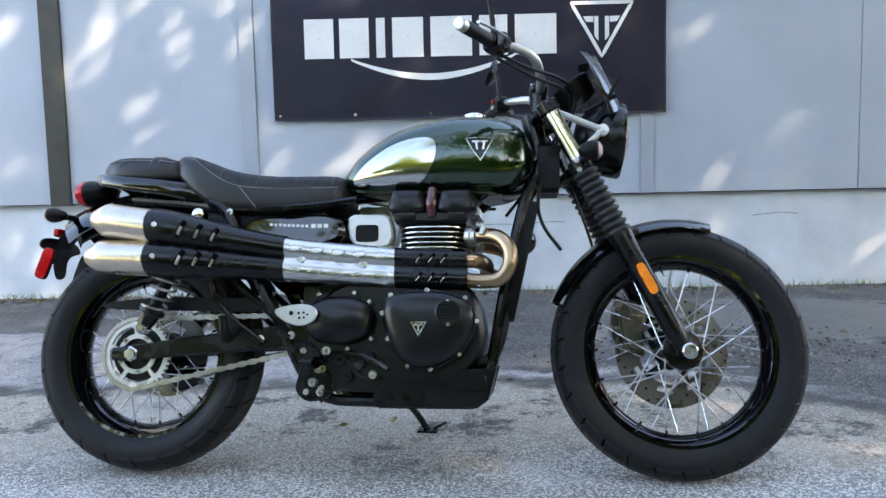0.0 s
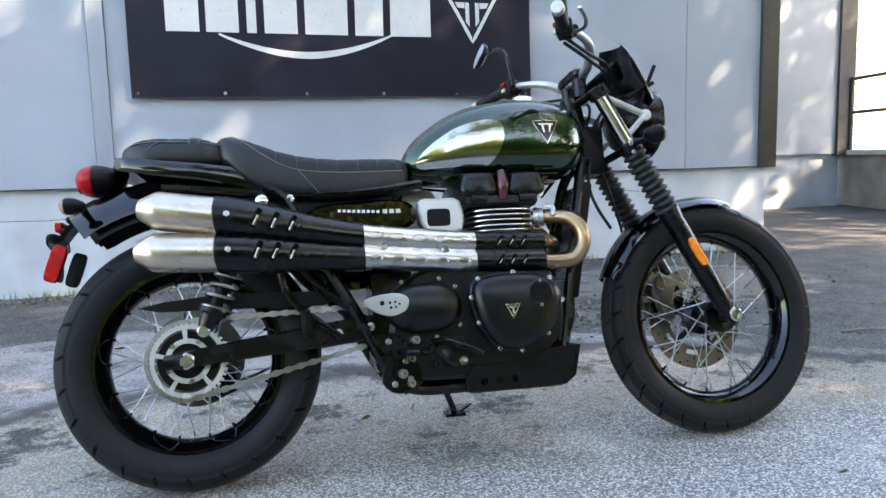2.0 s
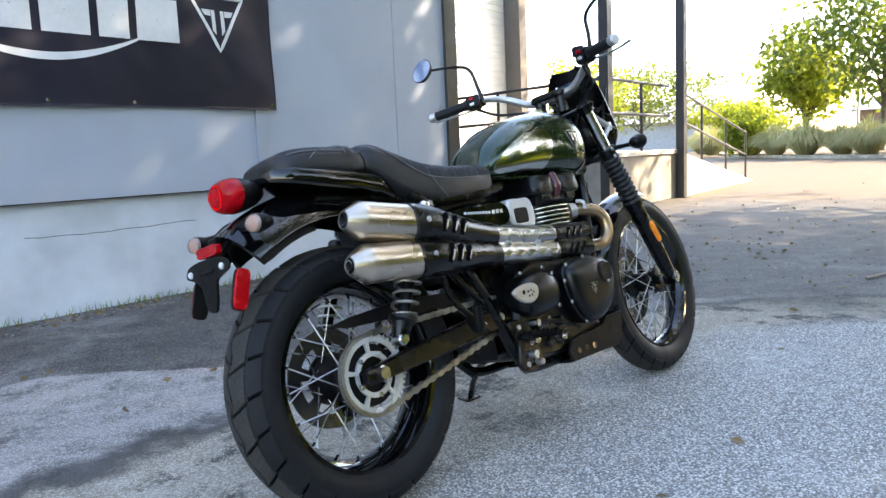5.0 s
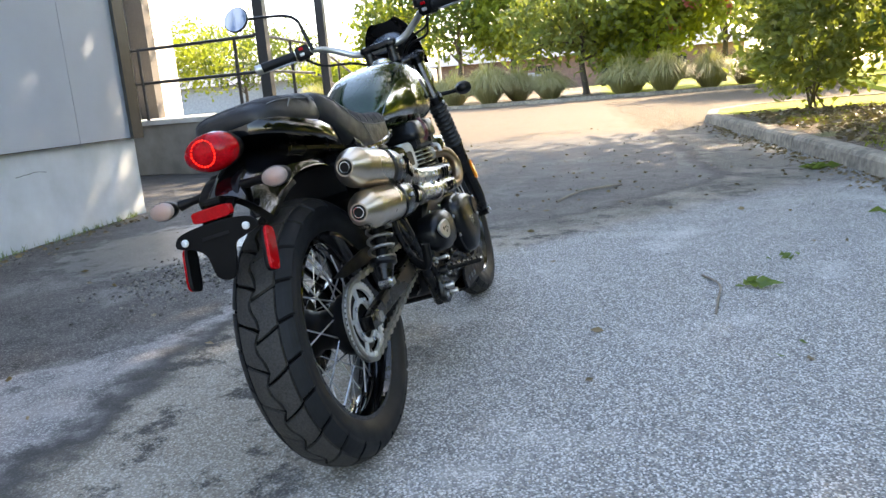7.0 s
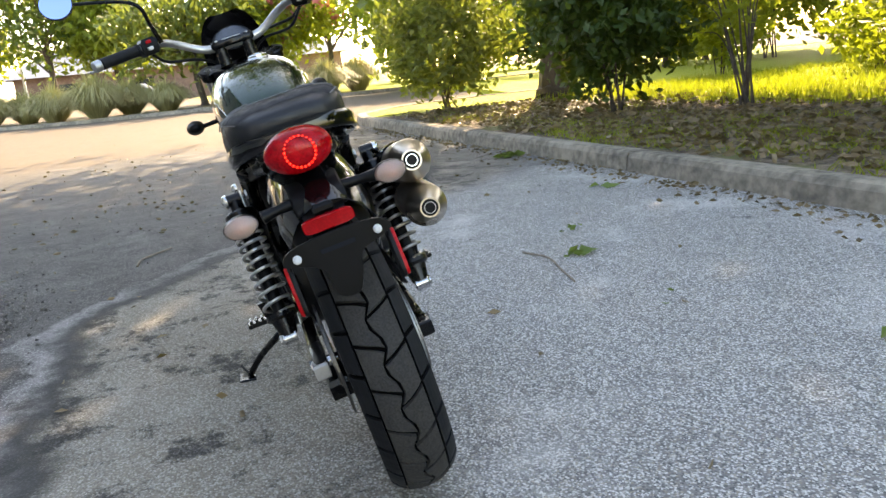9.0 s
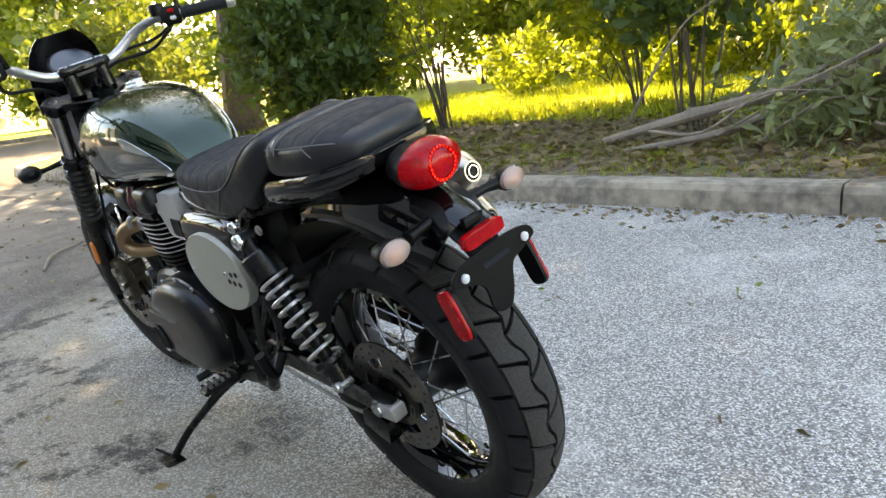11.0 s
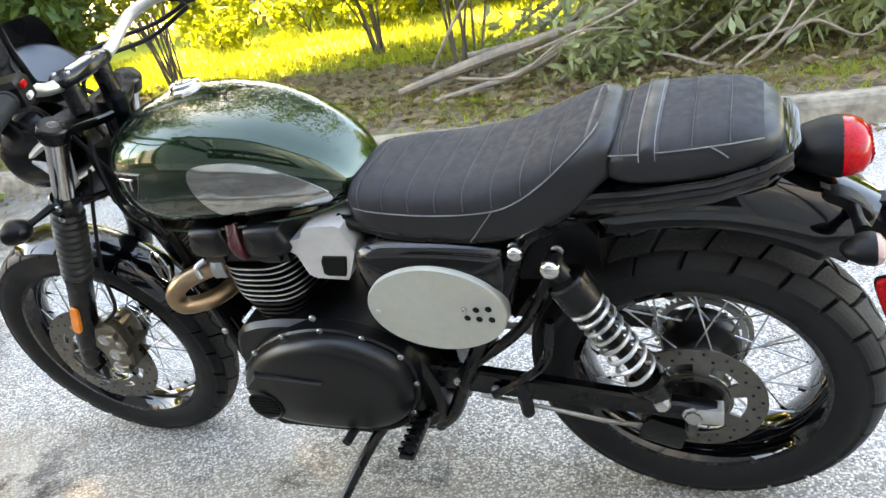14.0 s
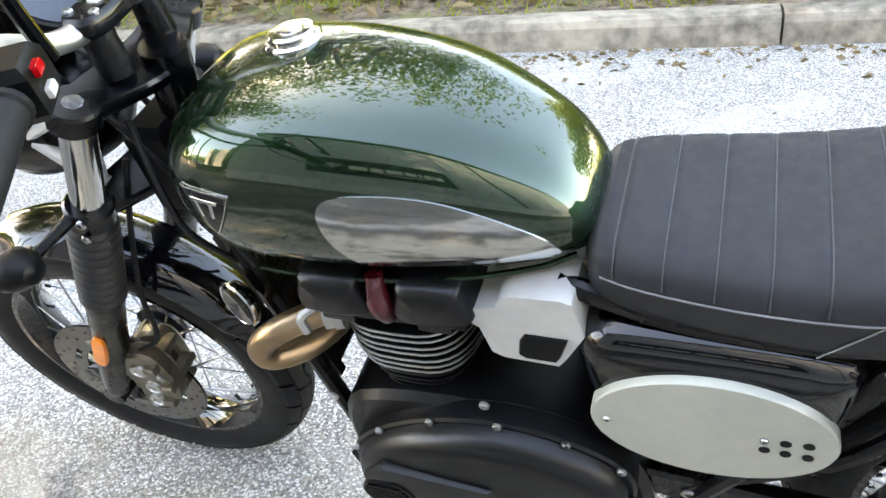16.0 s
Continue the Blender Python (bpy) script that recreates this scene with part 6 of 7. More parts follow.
bolts("bolt", [(cx + (x - cx) * 0.985, 0.168, cz + (z - cz) * 0.985) for x, z in LC[::4]], (0, 1, 0), ENG, 0.0065)
bm = bmesh.new()
prism(bm, [(0.895, 0.392), (0.855, 0.438), (0.69, 0.425), (0.83, 0.396)], 1, 0.185, 0.2165, 0.007)
part("cover_ridge", bm, M_ENGINE, ALT)
bm = bmesh.new()
lathe(bm, [(0, 0.042), (0.008, 0.042), (0.010, 0.039), (0.006, 0.036), (0.006, 0)], (0.868, 0.202, 0.338), (0, 1, 0), 30)
part("inspection_cap", bm, M_ENGINE, ALT)
for k in range(6):
    z = 0.315 + k * 0.0085
    h = math.sqrt(max(0.0001, 0.034**2 - (z - 0.338) ** 2))
    bm = bmesh.new()
    block(bm, (0.868 - h, 0.207, z), (0.868 + h, 0.2125, z + 0.004))
    part("rib", bm, M_PLASTIC, ALT)
# cylinders and head
def fin_outline(a, b, n=36):
    """Two round barrels side by side, seen from above."""
    out = []
    for k in range(n):
        t = 2 * math.pi * k / n
        c, s_ = math.cos(t), math.sin(t)
        out.append((0.81 + a * math.copysign(abs(c) ** 0.62, c), b * math.copysign(abs(s_) ** 0.62, s_)))
    return out


for k in range(11):
    z = 0.515 + k * 0.0135
    g = 0.002 * (k % 2) + 0.005 * max(0, 5 - k)
    bm = bmesh.new()
    prism(bm, fin_outline(0.095 - g, 0.135 - 0.4 * g), 2, z, z + 0.0055)
    part("cooling_fin", bm, M_ENGINE, ENG)
    if k > 3:
        bm = bmesh.new()
        prism(bm, fin_outline(0.0965 - g, 0.1365 - 0.4 * g), 2, z + 0.0015, z + 0.004)
        part("fin_edge", bm, M_BADGE, ENG, "machined bright fin edge")
bm = bmesh.new()
prism(bm, fin_outline(0.068, 0.105), 2, 0.50, 0.672)
part("cylinder", bm, M_ENGINE, ENG)
bm = bmesh.new()
block(bm, (0.71, -0.13, 0.662), (0.905, 0.13, 0.70), 0.01)
part("cylinder_head", bm, M_ENGINE, ENG)
for s in (-1, 1):
    for x0, x1 in ((0.698, 0.792), (0.828, 0.922)):
        bm = bmesh.new()
        line = rounded([(x0, 0.694), (x0 + 0.005, 0.740), (x0 + 0.016, 0.752), (x1 - 0.016, 0.752), (x1 - 0.005, 0.740), (x1, 0.694)], 4)
        ring = lambda f, y: [Vector(((x0 + x1) / 2 + (x - (x0 + x1) / 2) * f, y, 0.70 + (z - 0.70) * f)) for x, z in line]
        loft(bm, [ring(0.98, s * 0.004), ring(1.0, s * 0.02), ring(1.0, s * 0.122), ring(0.96, s * 0.136), ring(0.82, s * 0.144), ring(0.4, s * 0.146)])
        part("cam_cover", bm, M_ENGINE, ENG, "rounded satin black cam cover", 60)
        bm = bmesh.new()
        block(bm, ((x0 + x1) / 2 - 0.022, s * 0.128 - 0.012, 0.672), ((x0 + x1) / 2 + 0.022, s * 0.128 + 0.012, 0.699), 0.005)
        part("head_lug", bm, M_ENGINE, ENG)
    bm = bmesh.new()
    tube(bm, [(0.81, s * 0.128, 0.682), (0.81, s * 0.136, 0.715), (0.812, s * 0.125, 0.755)], [0.012, 0.0165, 0.012], 12)
    part("plug_cap", bm, M_REDPART, ENG, "dark red plug cover")
for s in (-1, 1):
    bolts("bolt", [(0.745, s * 0.132, 0.699), (0.875, s * 0.132, 0.699)], (0, s * 0.3, 1), ENG, 0.009)
    bolts("bolt", [(0.928, s * 0.085, 0.70)], (0, s, 0), ENG, 0.011)
    bolts("bolt", [(0.935, s * 0.15, 0.50), (0.70, s * 0.15, 0.545)], (0, s, 0), ENG, 0.0075)
    # throttle body cover
    bm = bmesh.new()
    shape = [(0.578, 0.742), (0.590, 0.747), (0.648, 0.745), (0.660, 0.738), (0.668, 0.722), (0.698, 0.714), (0.703, 0.690), (0.692, 0.682), (0.682, 0.636), (0.668, 0.628), (0.600, 0.624), (0.590, 0.640), (0.566, 0.688), (0.568, 0.70)] if s > 0 else [(0.585, 0.683), (0.64, 0.69), (0.695, 0.683), (0.697, 0.606), (0.603, 0.606)]
    prism(bm, shape if s > 0 else rounded(shape, 3), 1, 0.06 if s > 0 else -0.118, 0.128 if s > 0 else -0.06, 0.0 if s > 0 else 0.006)
    tb = part("throttle_body_cover", bm, M_SILVER, ENG, "silver throttle body cover")
    if s < 0:
        bm = bmesh.new()
        prism(bm, oval(0.636, 0.640, 0.031, 0.023, 20, 0.35), 1, -0.1205, -0.10, 0.002)
        part("cover_recess", bm, M_PLASTIC, tb)
    if s > 0:
        bm = bmesh.new()
        prism(bm, [(0.585, 0.680), (0.636, 0.681), (0.644, 0.668), (0.648, 0.640), (0.640, 0.634), (0.602, 0.633), (0.596, 0.645)], 1, 0.11, 0.1305, 0.002)
        part("cover_recess", bm, M_PLASTIC, tb)
# lower right mechanics: water pump, linkages, brake pedal
rng = random.Random(4)
for x, z, r, h in ((0.50, 0.30, 0.014, 0.03), (0.535, 0.285, 0.011, 0.025), (0.575, 0.31, 0.02, 0.02), (0.62, 0.30, 0.024, 0.014), (0.655, 0.315, 0.016, 0.03), (0.545, 0.33, 0.013, 0.03), (0.60, 0.265, 0.014, 0.02), (0.51, 0.25, 0.012, 0.03), (0.665, 0.27, 0.013, 0.02), (0.53, 0.225, 0.01, 0.03)):
    bm = bmesh.new()
    lathe(bm, [(0, r), (h * 0.8, r), (h, r * 0.85), (h, r * 0.4), (h * 0.7, 0)], (x, -0.14, z), (0, -1, 0), 12)
    part("fitting", bm, M_BOLT if r < 0.0135 else M_ENGINE, ENG)
bm = bmesh.new()
tube(bm, [(0.53, -0.155, 0.29), (0.60, -0.165, 0.325), (0.68, -0.175, 0.30), (0.71, -0.185, 0.285)], [0.009, 0.008, 0.007, 0.006], 8)
part("brake_pedal", bm, M_SATIN, BIKE)
bm = bmesh.new()
tube(bm, [(0.58, -0.15, 0.32), (0.61, -0.15, 0.29), (0.64, -0.15, 0.26), (0.69, -0.145, 0.265)], 0.006, 8)
part("brake_hose", bm, M_RUBBER, BIKE)
bm = bmesh.new()
prism(bm, rounded([(0.44, 0.345), (0.50, 0.35), (0.54, 0.30), (0.56, 0.225), (0.50, 0.20), (0.46, 0.23), (0.47, 0.29)], 3), 1, -0.148, -0.128, 0.004)
part("footrest_plate", bm, M_SATIN, BIKE)
bolts("bolt", [(0.48, -0.148, 0.33), (0.52, -0.148, 0.28), (0.49, -0.148, 0.225), (0.53, -0.148, 0.235)], (0, -1, 0), BIKE, 0.008)
bm = bmesh.new()
prism(bm, rounded([(0.418, 0.428), (0.445, 0.442), (0.50, 0.446), (0.528, 0.432), (0.522, 0.405), (0.488, 0.392), (0.448, 0.402)], 4), 1, -0.207, -0.200, 0.002)
HP = part("heel_guard", bm, M_ALU, BIKE, "perforated silver heel guard")
for x, z, r in ((0.463, 0.424, 0.006), (0.482, 0.424, 0.0035), (0.495, 0.425, 0.003), (0.484, 0.412, 0.0035), (0.496, 0.413, 0.003), (0.505, 0.42, 0.003)):
    bm = bmesh.new()
    lathe(bm, [(0, r), (0.0008, r)], (x, -0.2072, z), (0, -1, 0), 10)
    part("hole", bm, M_PLASTIC, HP)
# skid plate
for s in (-1, 1):
    bm = bmesh.new()
    prism(bm, [(0.690, 0.252), (0.666, 0.22), (0.673, 0.189), (0.93, 0.189), (0.958, 0.21), (0.978, 0.288), (0.885, 0.285), (0.862, 0.266), (0.77, 0.257)], 1, s * (0.158 if s < 0 else 0.13) - 0.005, s * (0.158 if s < 0 else 0.13) + 0.005, 0.003)
    sp = part("skid_plate_side", bm, M_PLASTIC, BIKE, "satin black skid plate side")
    for x in (0.713, 0.753, 0.793):
        bm = bmesh.new()
        lathe(bm, [(0, 0.0095), (0.001, 0.0095)], (x, s * (0.1632 if s < 0 else 0.1352), 0.214), (0, s, 0), 14)
        part("hole", bm, M_GLOSS, sp)
    bm = bmesh.new()
    prism(bm, rounded([(0.885, 0.235), (0.905, 0.262), (0.95, 0.27), (0.945, 0.232)], 3), 1, s * (0.161 if s < 0 else 0.133) - 0.004, s * (0.161 if s < 0 else 0.133) + 0.004, 0.002)
    part("raised_panel", bm, M_PLASTIC, sp)
bm = bmesh.new()
prism(bm, [(0.68, 0.186), (0.92, 0.186), (0.957, 0.21), (0.974, 0.288), (0.966, 0.29), (0.95, 0.216), (0.915, 0.194), (0.68, 0.194)], 1, -0.152, 0.124)
part("skid_plate", bm, M_PLASTIC, BIKE)
# left footrest, gear lever, side stand
def peg_block(lo, hi, s, bev=0.0):
    bm = bmesh.new()
    block(bm, lo, hi, bev)
    for v in bm.verts:
        v.co.y *= s
        v.co.z += 0.02 * (abs(v.co.y) - 0.155)
    return bm


for s in (-1, 1):
    peg = part("footrest", peg_block((0.505, 0.155, 0.292), (0.535, 0.275, 0.305), s, 0.003), M_SATIN, BIKE, "serrated black footrest")
    for k in range(7):
        part("rib", peg_block((0.503, 0.165 + k * 0.016, 0.305), (0.537, 0.171 + k * 0.016, 0.314), s), M_SATIN, peg)
    bar([(0.50, s * 0.12, 0.25), (0.51, s * 0.14, 0.29), (0.52, s * 0.165, 0.297)], 0.012, M_SATIN, BIKE, "footrest_bracket")
bar([(0.56, 0.16, 0.28), (0.60, 0.178, 0.272), (0.66, 0.185, 0.268), (0.685, 0.19, 0.262)], [0.009, 0.007, 0.006, 0.006], M_SATIN, BIKE, "gear_lever")
bar([(0.685, 0.18, 0.262), (0.69, 0.225, 0.262)], 0.010, M_RUBBER, BIKE, "gear_pedal")
bar([(0.635, 0.12, 0.235), (0.665, 0.19, 0.21), (0.71, 0.29, 0.145), (0.742, 0.352, 0.085)], [0.014, 0.012, 0.010, 0.010], M_SATIN, BIKE, "side_stand")
bm = bmesh.new()
block(bm, (0.71, 0.335, 0.078), (0.775, 0.385, 0.086), 0.003)
bmesh.ops.rotate(bm, verts=bm.verts, cent=(0.742, 0.36, 0.082), matrix=Matrix.Rotation(radians(12.3), 3, "X"))
part("stand_foot", bm, M_SATIN, BIKE)
bar([(0.76, 0.355, 0.086), (0.80, 0.372, 0.105)], 0.004, M_SATIN, BIKE, "stand_tang")

# ---- side panels ----
bm = bmesh.new()
panel_line = rounded([(0.275, 0.66), (0.30, 0.70), (0.45, 0.712), (0.565, 0.70), (0.575, 0.62), (0.54, 0.53), (0.45, 0.478), (0.36, 0.49), (0.29, 0.56)], 4)
loft(bm, [[Vector((0.43 + (x - 0.43) * f, y, 0.59 + (z - 0.59) * f)) for x, z in panel_line] for f, y in ((1.0, 0.08), (1.0, 0.105), (0.97, 0.124), (0.91, 0.137), (0.8, 0.1455), (0.4, 0.1475), (0.03, 0.148))])
SPL = part("side_panel", bm, M_GLOSS, BIKE, "gloss black side panel")
bm = bmesh.new()
ovl = oval(0.425, 0.578, 0.135, 0.094, 48)
loft(bm, [[Vector((0.425 + (x - 0.425) * f, y, 0.578 + (z - 0.578) * f)) for x, z in ovl] for f, y in ((1.0, 0.135), (1.0, 0.1555), (0.985, 0.158), (0.5, 0.1595), (0.02, 0.16))])
NP = part("number_panel", bm, M_PLATE, SPL, "pale grey oval number panel with drilled holes")
for x, z in ((0.345, 0.585), (0.322, 0.587), (0.365, 0.566), (0.343, 0.564), (0.32, 0.563)):
    bm = bmesh.new()
    lathe(bm, [(0, 0.0062), (0.001, 0.0062)], (x, 0.1595, z), (0, 1, 0), 12)
    part("hole", bm, M_PLASTIC, SPL)
bolts("bolt", [(0.54, 0.1565, 0.575), (0.367, 0.1585, 0.586)], (0, 1, 0), SPL, 0.005)
bm = bmesh.new()
prism(bm, rounded([(0.29, 0.645), (0.32, 0.678), (0.42, 0.692), (0.54, 0.688), (0.575, 0.66), (0.56, 0.62), (0.45, 0.60), (0.33, 0.61)], 4), 1, -0.135, -0.09, 0.015)
SPR = part("side_panel", bm, M_GLOSS, BIKE, "gloss black side panel with small white print")
for k, x in enumerate(np.linspace(0.375, 0.472, 9)):
    bm = bmesh.new()
    block(bm, (x, -0.1362, 0.6605 - 0.006 * (k / 9)), (x + 0.008, -0.134, 0.6675 - 0.006 * (k / 9)))
    part("print_bar", bm, M_WHITE, SPR)
for k, x in enumerate((0.488, 0.505, 0.522)):
    bm = bmesh.new()
    block(bm, (x, -0.1362, 0.6535), (x + 0.012, -0.134, 0.664))
    part("print_bar", bm, M_SILVER, SPR)

# ---- exhaust ----
EXH = new("exhaust")
EXH.parent = BIKE
EXH["label"] = "high-level twin exhaust with steel silencers and black heat shields"
UP = [(-0.083, -0.201, 0.676), (0.10, -0.212, 0.648), (0.28, -0.185, 0.617), (0.43, -0.160, 0.594), (0.60, -0.143, 0.577), (0.75, -0.138, 0.567), (0.90, -0.135, 0.562)]
LO = [(-0.092, -0.203, 0.575), (0.10, -0.212, 0.565), (0.28, -0.186, 0.552), (0.43, -0.162, 0.541), (0.60, -0.146, 0.527), (0.75, -0.140, 0.518), (0.90, -0.137, 0.512)]


def at_path(path, x):
    p = smooth_path(path, 10)
    return Vector((x, float(np.interp(x, [q.x for q in p], [q.y for q in p])), float(np.interp(x, [q.x for q in p], [q.z for q in p]))))


for path in (UP, LO):
    a, b = Vector(path[0]), Vector(path[1])
    d = (b - a).normalized()
    bm = bmesh.new()
    lathe(bm, [(0.012, 0.014), (0.0, 0.0175), (0.0, 0.0205), (0.006, 0.025), (0.035, 0.0425), (0.042, 0.0445), (0.05, 0.045), (0.185, 0.0455), (0.195, 0.040), (0.20, 0.02)], a, d, 40)
    part("silencer", bm, M_STEEL, EXH, "brushed steel silencer", 25)
    bm = bmesh.new()
    lathe(bm, [(0.001, 0.0178), (0.03, 0.0172), (0.031, 0.0)], a, d, 28)
    part("tailpipe_bore", bm, M_PLASTIC, EXH)
    bm = bmesh.new()
    lathe(bm, [(-0.002, 0.0125), (-0.002, 0.0105), (0.02, 0.0105), (0.02, 0.0125)], a, d, 28, close=True)
    part("baffle_ring", bm, M_CHROME, EXH)
    # black shield over the rear half
    bm = bmesh.new()
    rings = []
    for x, r in ((0.092, 0.044), (0.094, 0.0495), (0.11, 0.0505), (0.16, 0.050), (0.24, 0.044), (0.32, 0.037), (0.40, 0.0345), (0.432, 0.034)):
        c = at_path(path, x)
        rings.append([c + Vector((-(x - 0.26) * 0.0 - 0.010 * math.cos(t) * (1 if x < 0.12 else 0), -r * math.cos(t), r * math.sin(t))) for t in np.linspace(-2.3, 2.3, 24)])
    loft(bm, rings)
    sh = part("heat_shield", bm, M_SATIN, EXH, "satin black slotted heat shield")
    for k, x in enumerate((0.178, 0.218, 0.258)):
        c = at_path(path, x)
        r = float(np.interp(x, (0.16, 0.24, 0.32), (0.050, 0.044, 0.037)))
        # solid near-black bead, painting the shade inside an open slot
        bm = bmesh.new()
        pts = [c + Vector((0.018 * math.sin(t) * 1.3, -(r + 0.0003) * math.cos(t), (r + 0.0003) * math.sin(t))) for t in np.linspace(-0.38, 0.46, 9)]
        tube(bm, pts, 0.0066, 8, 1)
        part("slot", bm, M_RECESS, sh)
        bm = bmesh.new()
        pts = [c + Vector((0.002 + 0.018 * math.sin(t) * 1.3, -(r + 0.0030) * math.cos(t), (r + 0.0022) * math.sin(t))) for t in np.linspace(-0.28, 0.14, 9)]
        tube(bm, pts, 0.0046, 8, 1)
        part("slot_liner", bm, M_STEEL, sh)
    c = at_path(path, 0.115)
    bolts("bolt", [c + Vector((0, -0.0505, 0.002))], (0, -1, 0), sh, 0.007)
    bm = bmesh.new()
    tube(bm, [at_path(path, x) for x in np.linspace(0.25, 0.90, 14)], 0.021, 14, 1)
    part("pipe", bm, M_HEADER, EXH)


def double_shield(x0, x1, n, lift, ext=0.0):
    """The outer skin over both pipes."""
    bm = bmesh.new()
    rings = []
    for i in range(n + 1):
        x = x0 + (x1 - x0) * i / n
        u, l = at_path(UP, x), at_path(LO, x)
        gap = u.z - l.z
        r = gap * 0.5 + 0.001
        ring = []
        for t in np.linspace(2.0, -0.8, 16):
            ring.append(u + Vector((0, -(r + lift) * math.cos(t) * (1 if t < 1.57 else 0.6), (r + lift) * math.sin(t))))
        for t in np.linspace(0.8, -2.0, 16):
            ring.append(l + Vector((0, -(r + lift) * math.cos(t) * (1 if t > -1.57 else 0.6), (r + lift) * math.sin(t))))
        back = [q + Vector((0, 0.004, 0)) for q in reversed(ring)]
        rings.append(ring + back)
    loft(bm, rings)
    return bm


CS = part("centre_heat_shield", double_shield(0.428, 0.718, 12, 0.004), M_SHIELD, EXH, "satin steel heat shield with pressed ovals", 50)
for path in (UP, LO):
    for k in range(5):
        x = 0.458 + k * 0.056
        c = at_path(path, x)
        g = (at_path(UP, x).z - at_path(LO, x).z) * 0.5
        bm = bmesh.new()
        up_ = 0.003 if path is UP else -0.003
        rows = []
        for f, lf in ((1.0, 0.0045), (0.92, 0.0082), (0.80, 0.0082), (0.68, 0.0060), (0.02, 0.0060)):
            rows.append([c + Vector((f * 0.020 * math.cos(q), -math.sqrt(max(1e-6, (g + lf) ** 2 - (up_ + f * 0.0105 * math.sin(q)) ** 2)), up_ + f * 0.0105 * math.sin(q))) for q in np.linspace(0, 2 * math.pi, 20, endpoint=False)])
        loft(bm, rows)
        part("pressed_oval", bm, M_SHIELD, CS)
for x in (0.477, 0.636):
    m_ = (at_path(UP, x) + at_path(LO, x)) / 2
    bolts("bolt", [m_ + Vector((0, -0.0225, 0))], (0, -1, 0), CS, 0.0085)
    bm = bmesh.new()
    lathe(bm, [(0, 0.012), (0.003, 0.012), (0.003, 0)], m_ + Vector((0, -0.0205, 0)), (0, -1, 0), 16)
    part("washer", bm, M_BOLT, CS)
FS = part("front_heat_shield", double_shield(0.7185, 0.905, 8, 0.0035), M_SATIN, EXH, "satin black front heat shield with slots", 50)
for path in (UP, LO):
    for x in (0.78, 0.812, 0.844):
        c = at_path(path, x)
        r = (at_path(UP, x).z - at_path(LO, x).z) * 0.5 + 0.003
        # front slots: their inner shade is painted as near-black beads too
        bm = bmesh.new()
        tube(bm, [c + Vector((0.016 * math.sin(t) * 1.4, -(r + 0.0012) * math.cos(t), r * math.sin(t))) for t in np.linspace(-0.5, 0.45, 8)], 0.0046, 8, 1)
        part("slot", bm, M_RECESS, FS)
        bm = bmesh.new()
        tube(bm, [c + Vector((0.001 + 0.016 * math.sin(t) * 1.4, -(r + 0.003) * math.cos(t), r * math.sin(t))) for t in np.linspace(-0.34, 0.12, 8)], 0.0029, 8, 1)
        part("slot_liner", bm, M_STEEL, FS)
bm = bmesh.new()
tube(bm, [(0.90, -0.085, 0.632), (0.94, -0.105, 0.632), (0.985, -0.135, 0.622), (1.012, -0.15, 0.588), (1.012, -0.153, 0.545), (0.985, -0.148, 0.513), (0.94, -0.14, 0.508), (0.89, -0.137, 0.512)], 0.0195, 18)
part("header_pipe", bm, M_HEADER, EXH, "bronze heat-tinted header pipe")
bm = bmesh.new()
tube(bm, [(0.90, 0.085, 0.632), (0.94, 0.105, 0.632), (0.99, 0.135, 0.622), (1.025, 0.145, 0.59), (1.02, 0.135, 0.555), (0.98, 0.09, 0.54), (0.95, 0.02, 0.545), (0.95, -0.08, 0.555), (0.93, -0.12, 0.562), (0.89, -0.135, 0.562)], 0.0195, 18)
part("header_pipe", bm, M_HEADER, EXH, "bronze heat-tinted header pipe")
for y in (-0.1, 0.1):
    bm = bmesh.new()
    lathe(bm, [(0, 0.024), (0, 0.028), (0.012, 0.028), (0.014, 0.025), (0.026, 0.025), (0.026, 0.02)], (0.905, y * 0.9, 0.632), (1, y * 4, 0), 18)
    part("header_clamp", bm, M_ALU, EXH)
    bm = bmesh.new()
    tube(bm, [(0.93, y * 1.15, 0.66), (0.945, y * 1.3, 0.652), (0.94, y * 1.35, 0.63)], 0.007, 8)
    part("clamp_bolt", bm, M_ALU, EXH)
# horn / thermostat discs
bm = bmesh.new()
lathe(bm, [(0, 0.02), (0.01, 0.034), (0.02, 0.036), (0.024, 0.03), (0.02, 0.0)], (1.045, 0.10, 0.645), (0.35, 0.93, 0.1), 24)
HORN = part("horn", bm, M_GLOSS, BIKE, "round black horn")
bm = bmesh.new()
lathe(bm, [(0.016, 0.0345), (0.016, 0.0375), (0.021, 0.0375), (0.023, 0.035), (0.021, 0.0335)], (1.045, 0.10, 0.645), (0.35, 0.93, 0.1), 28, close=True)
part("trim_ring", bm, M_CHROME, HORN, "bright trim ring")

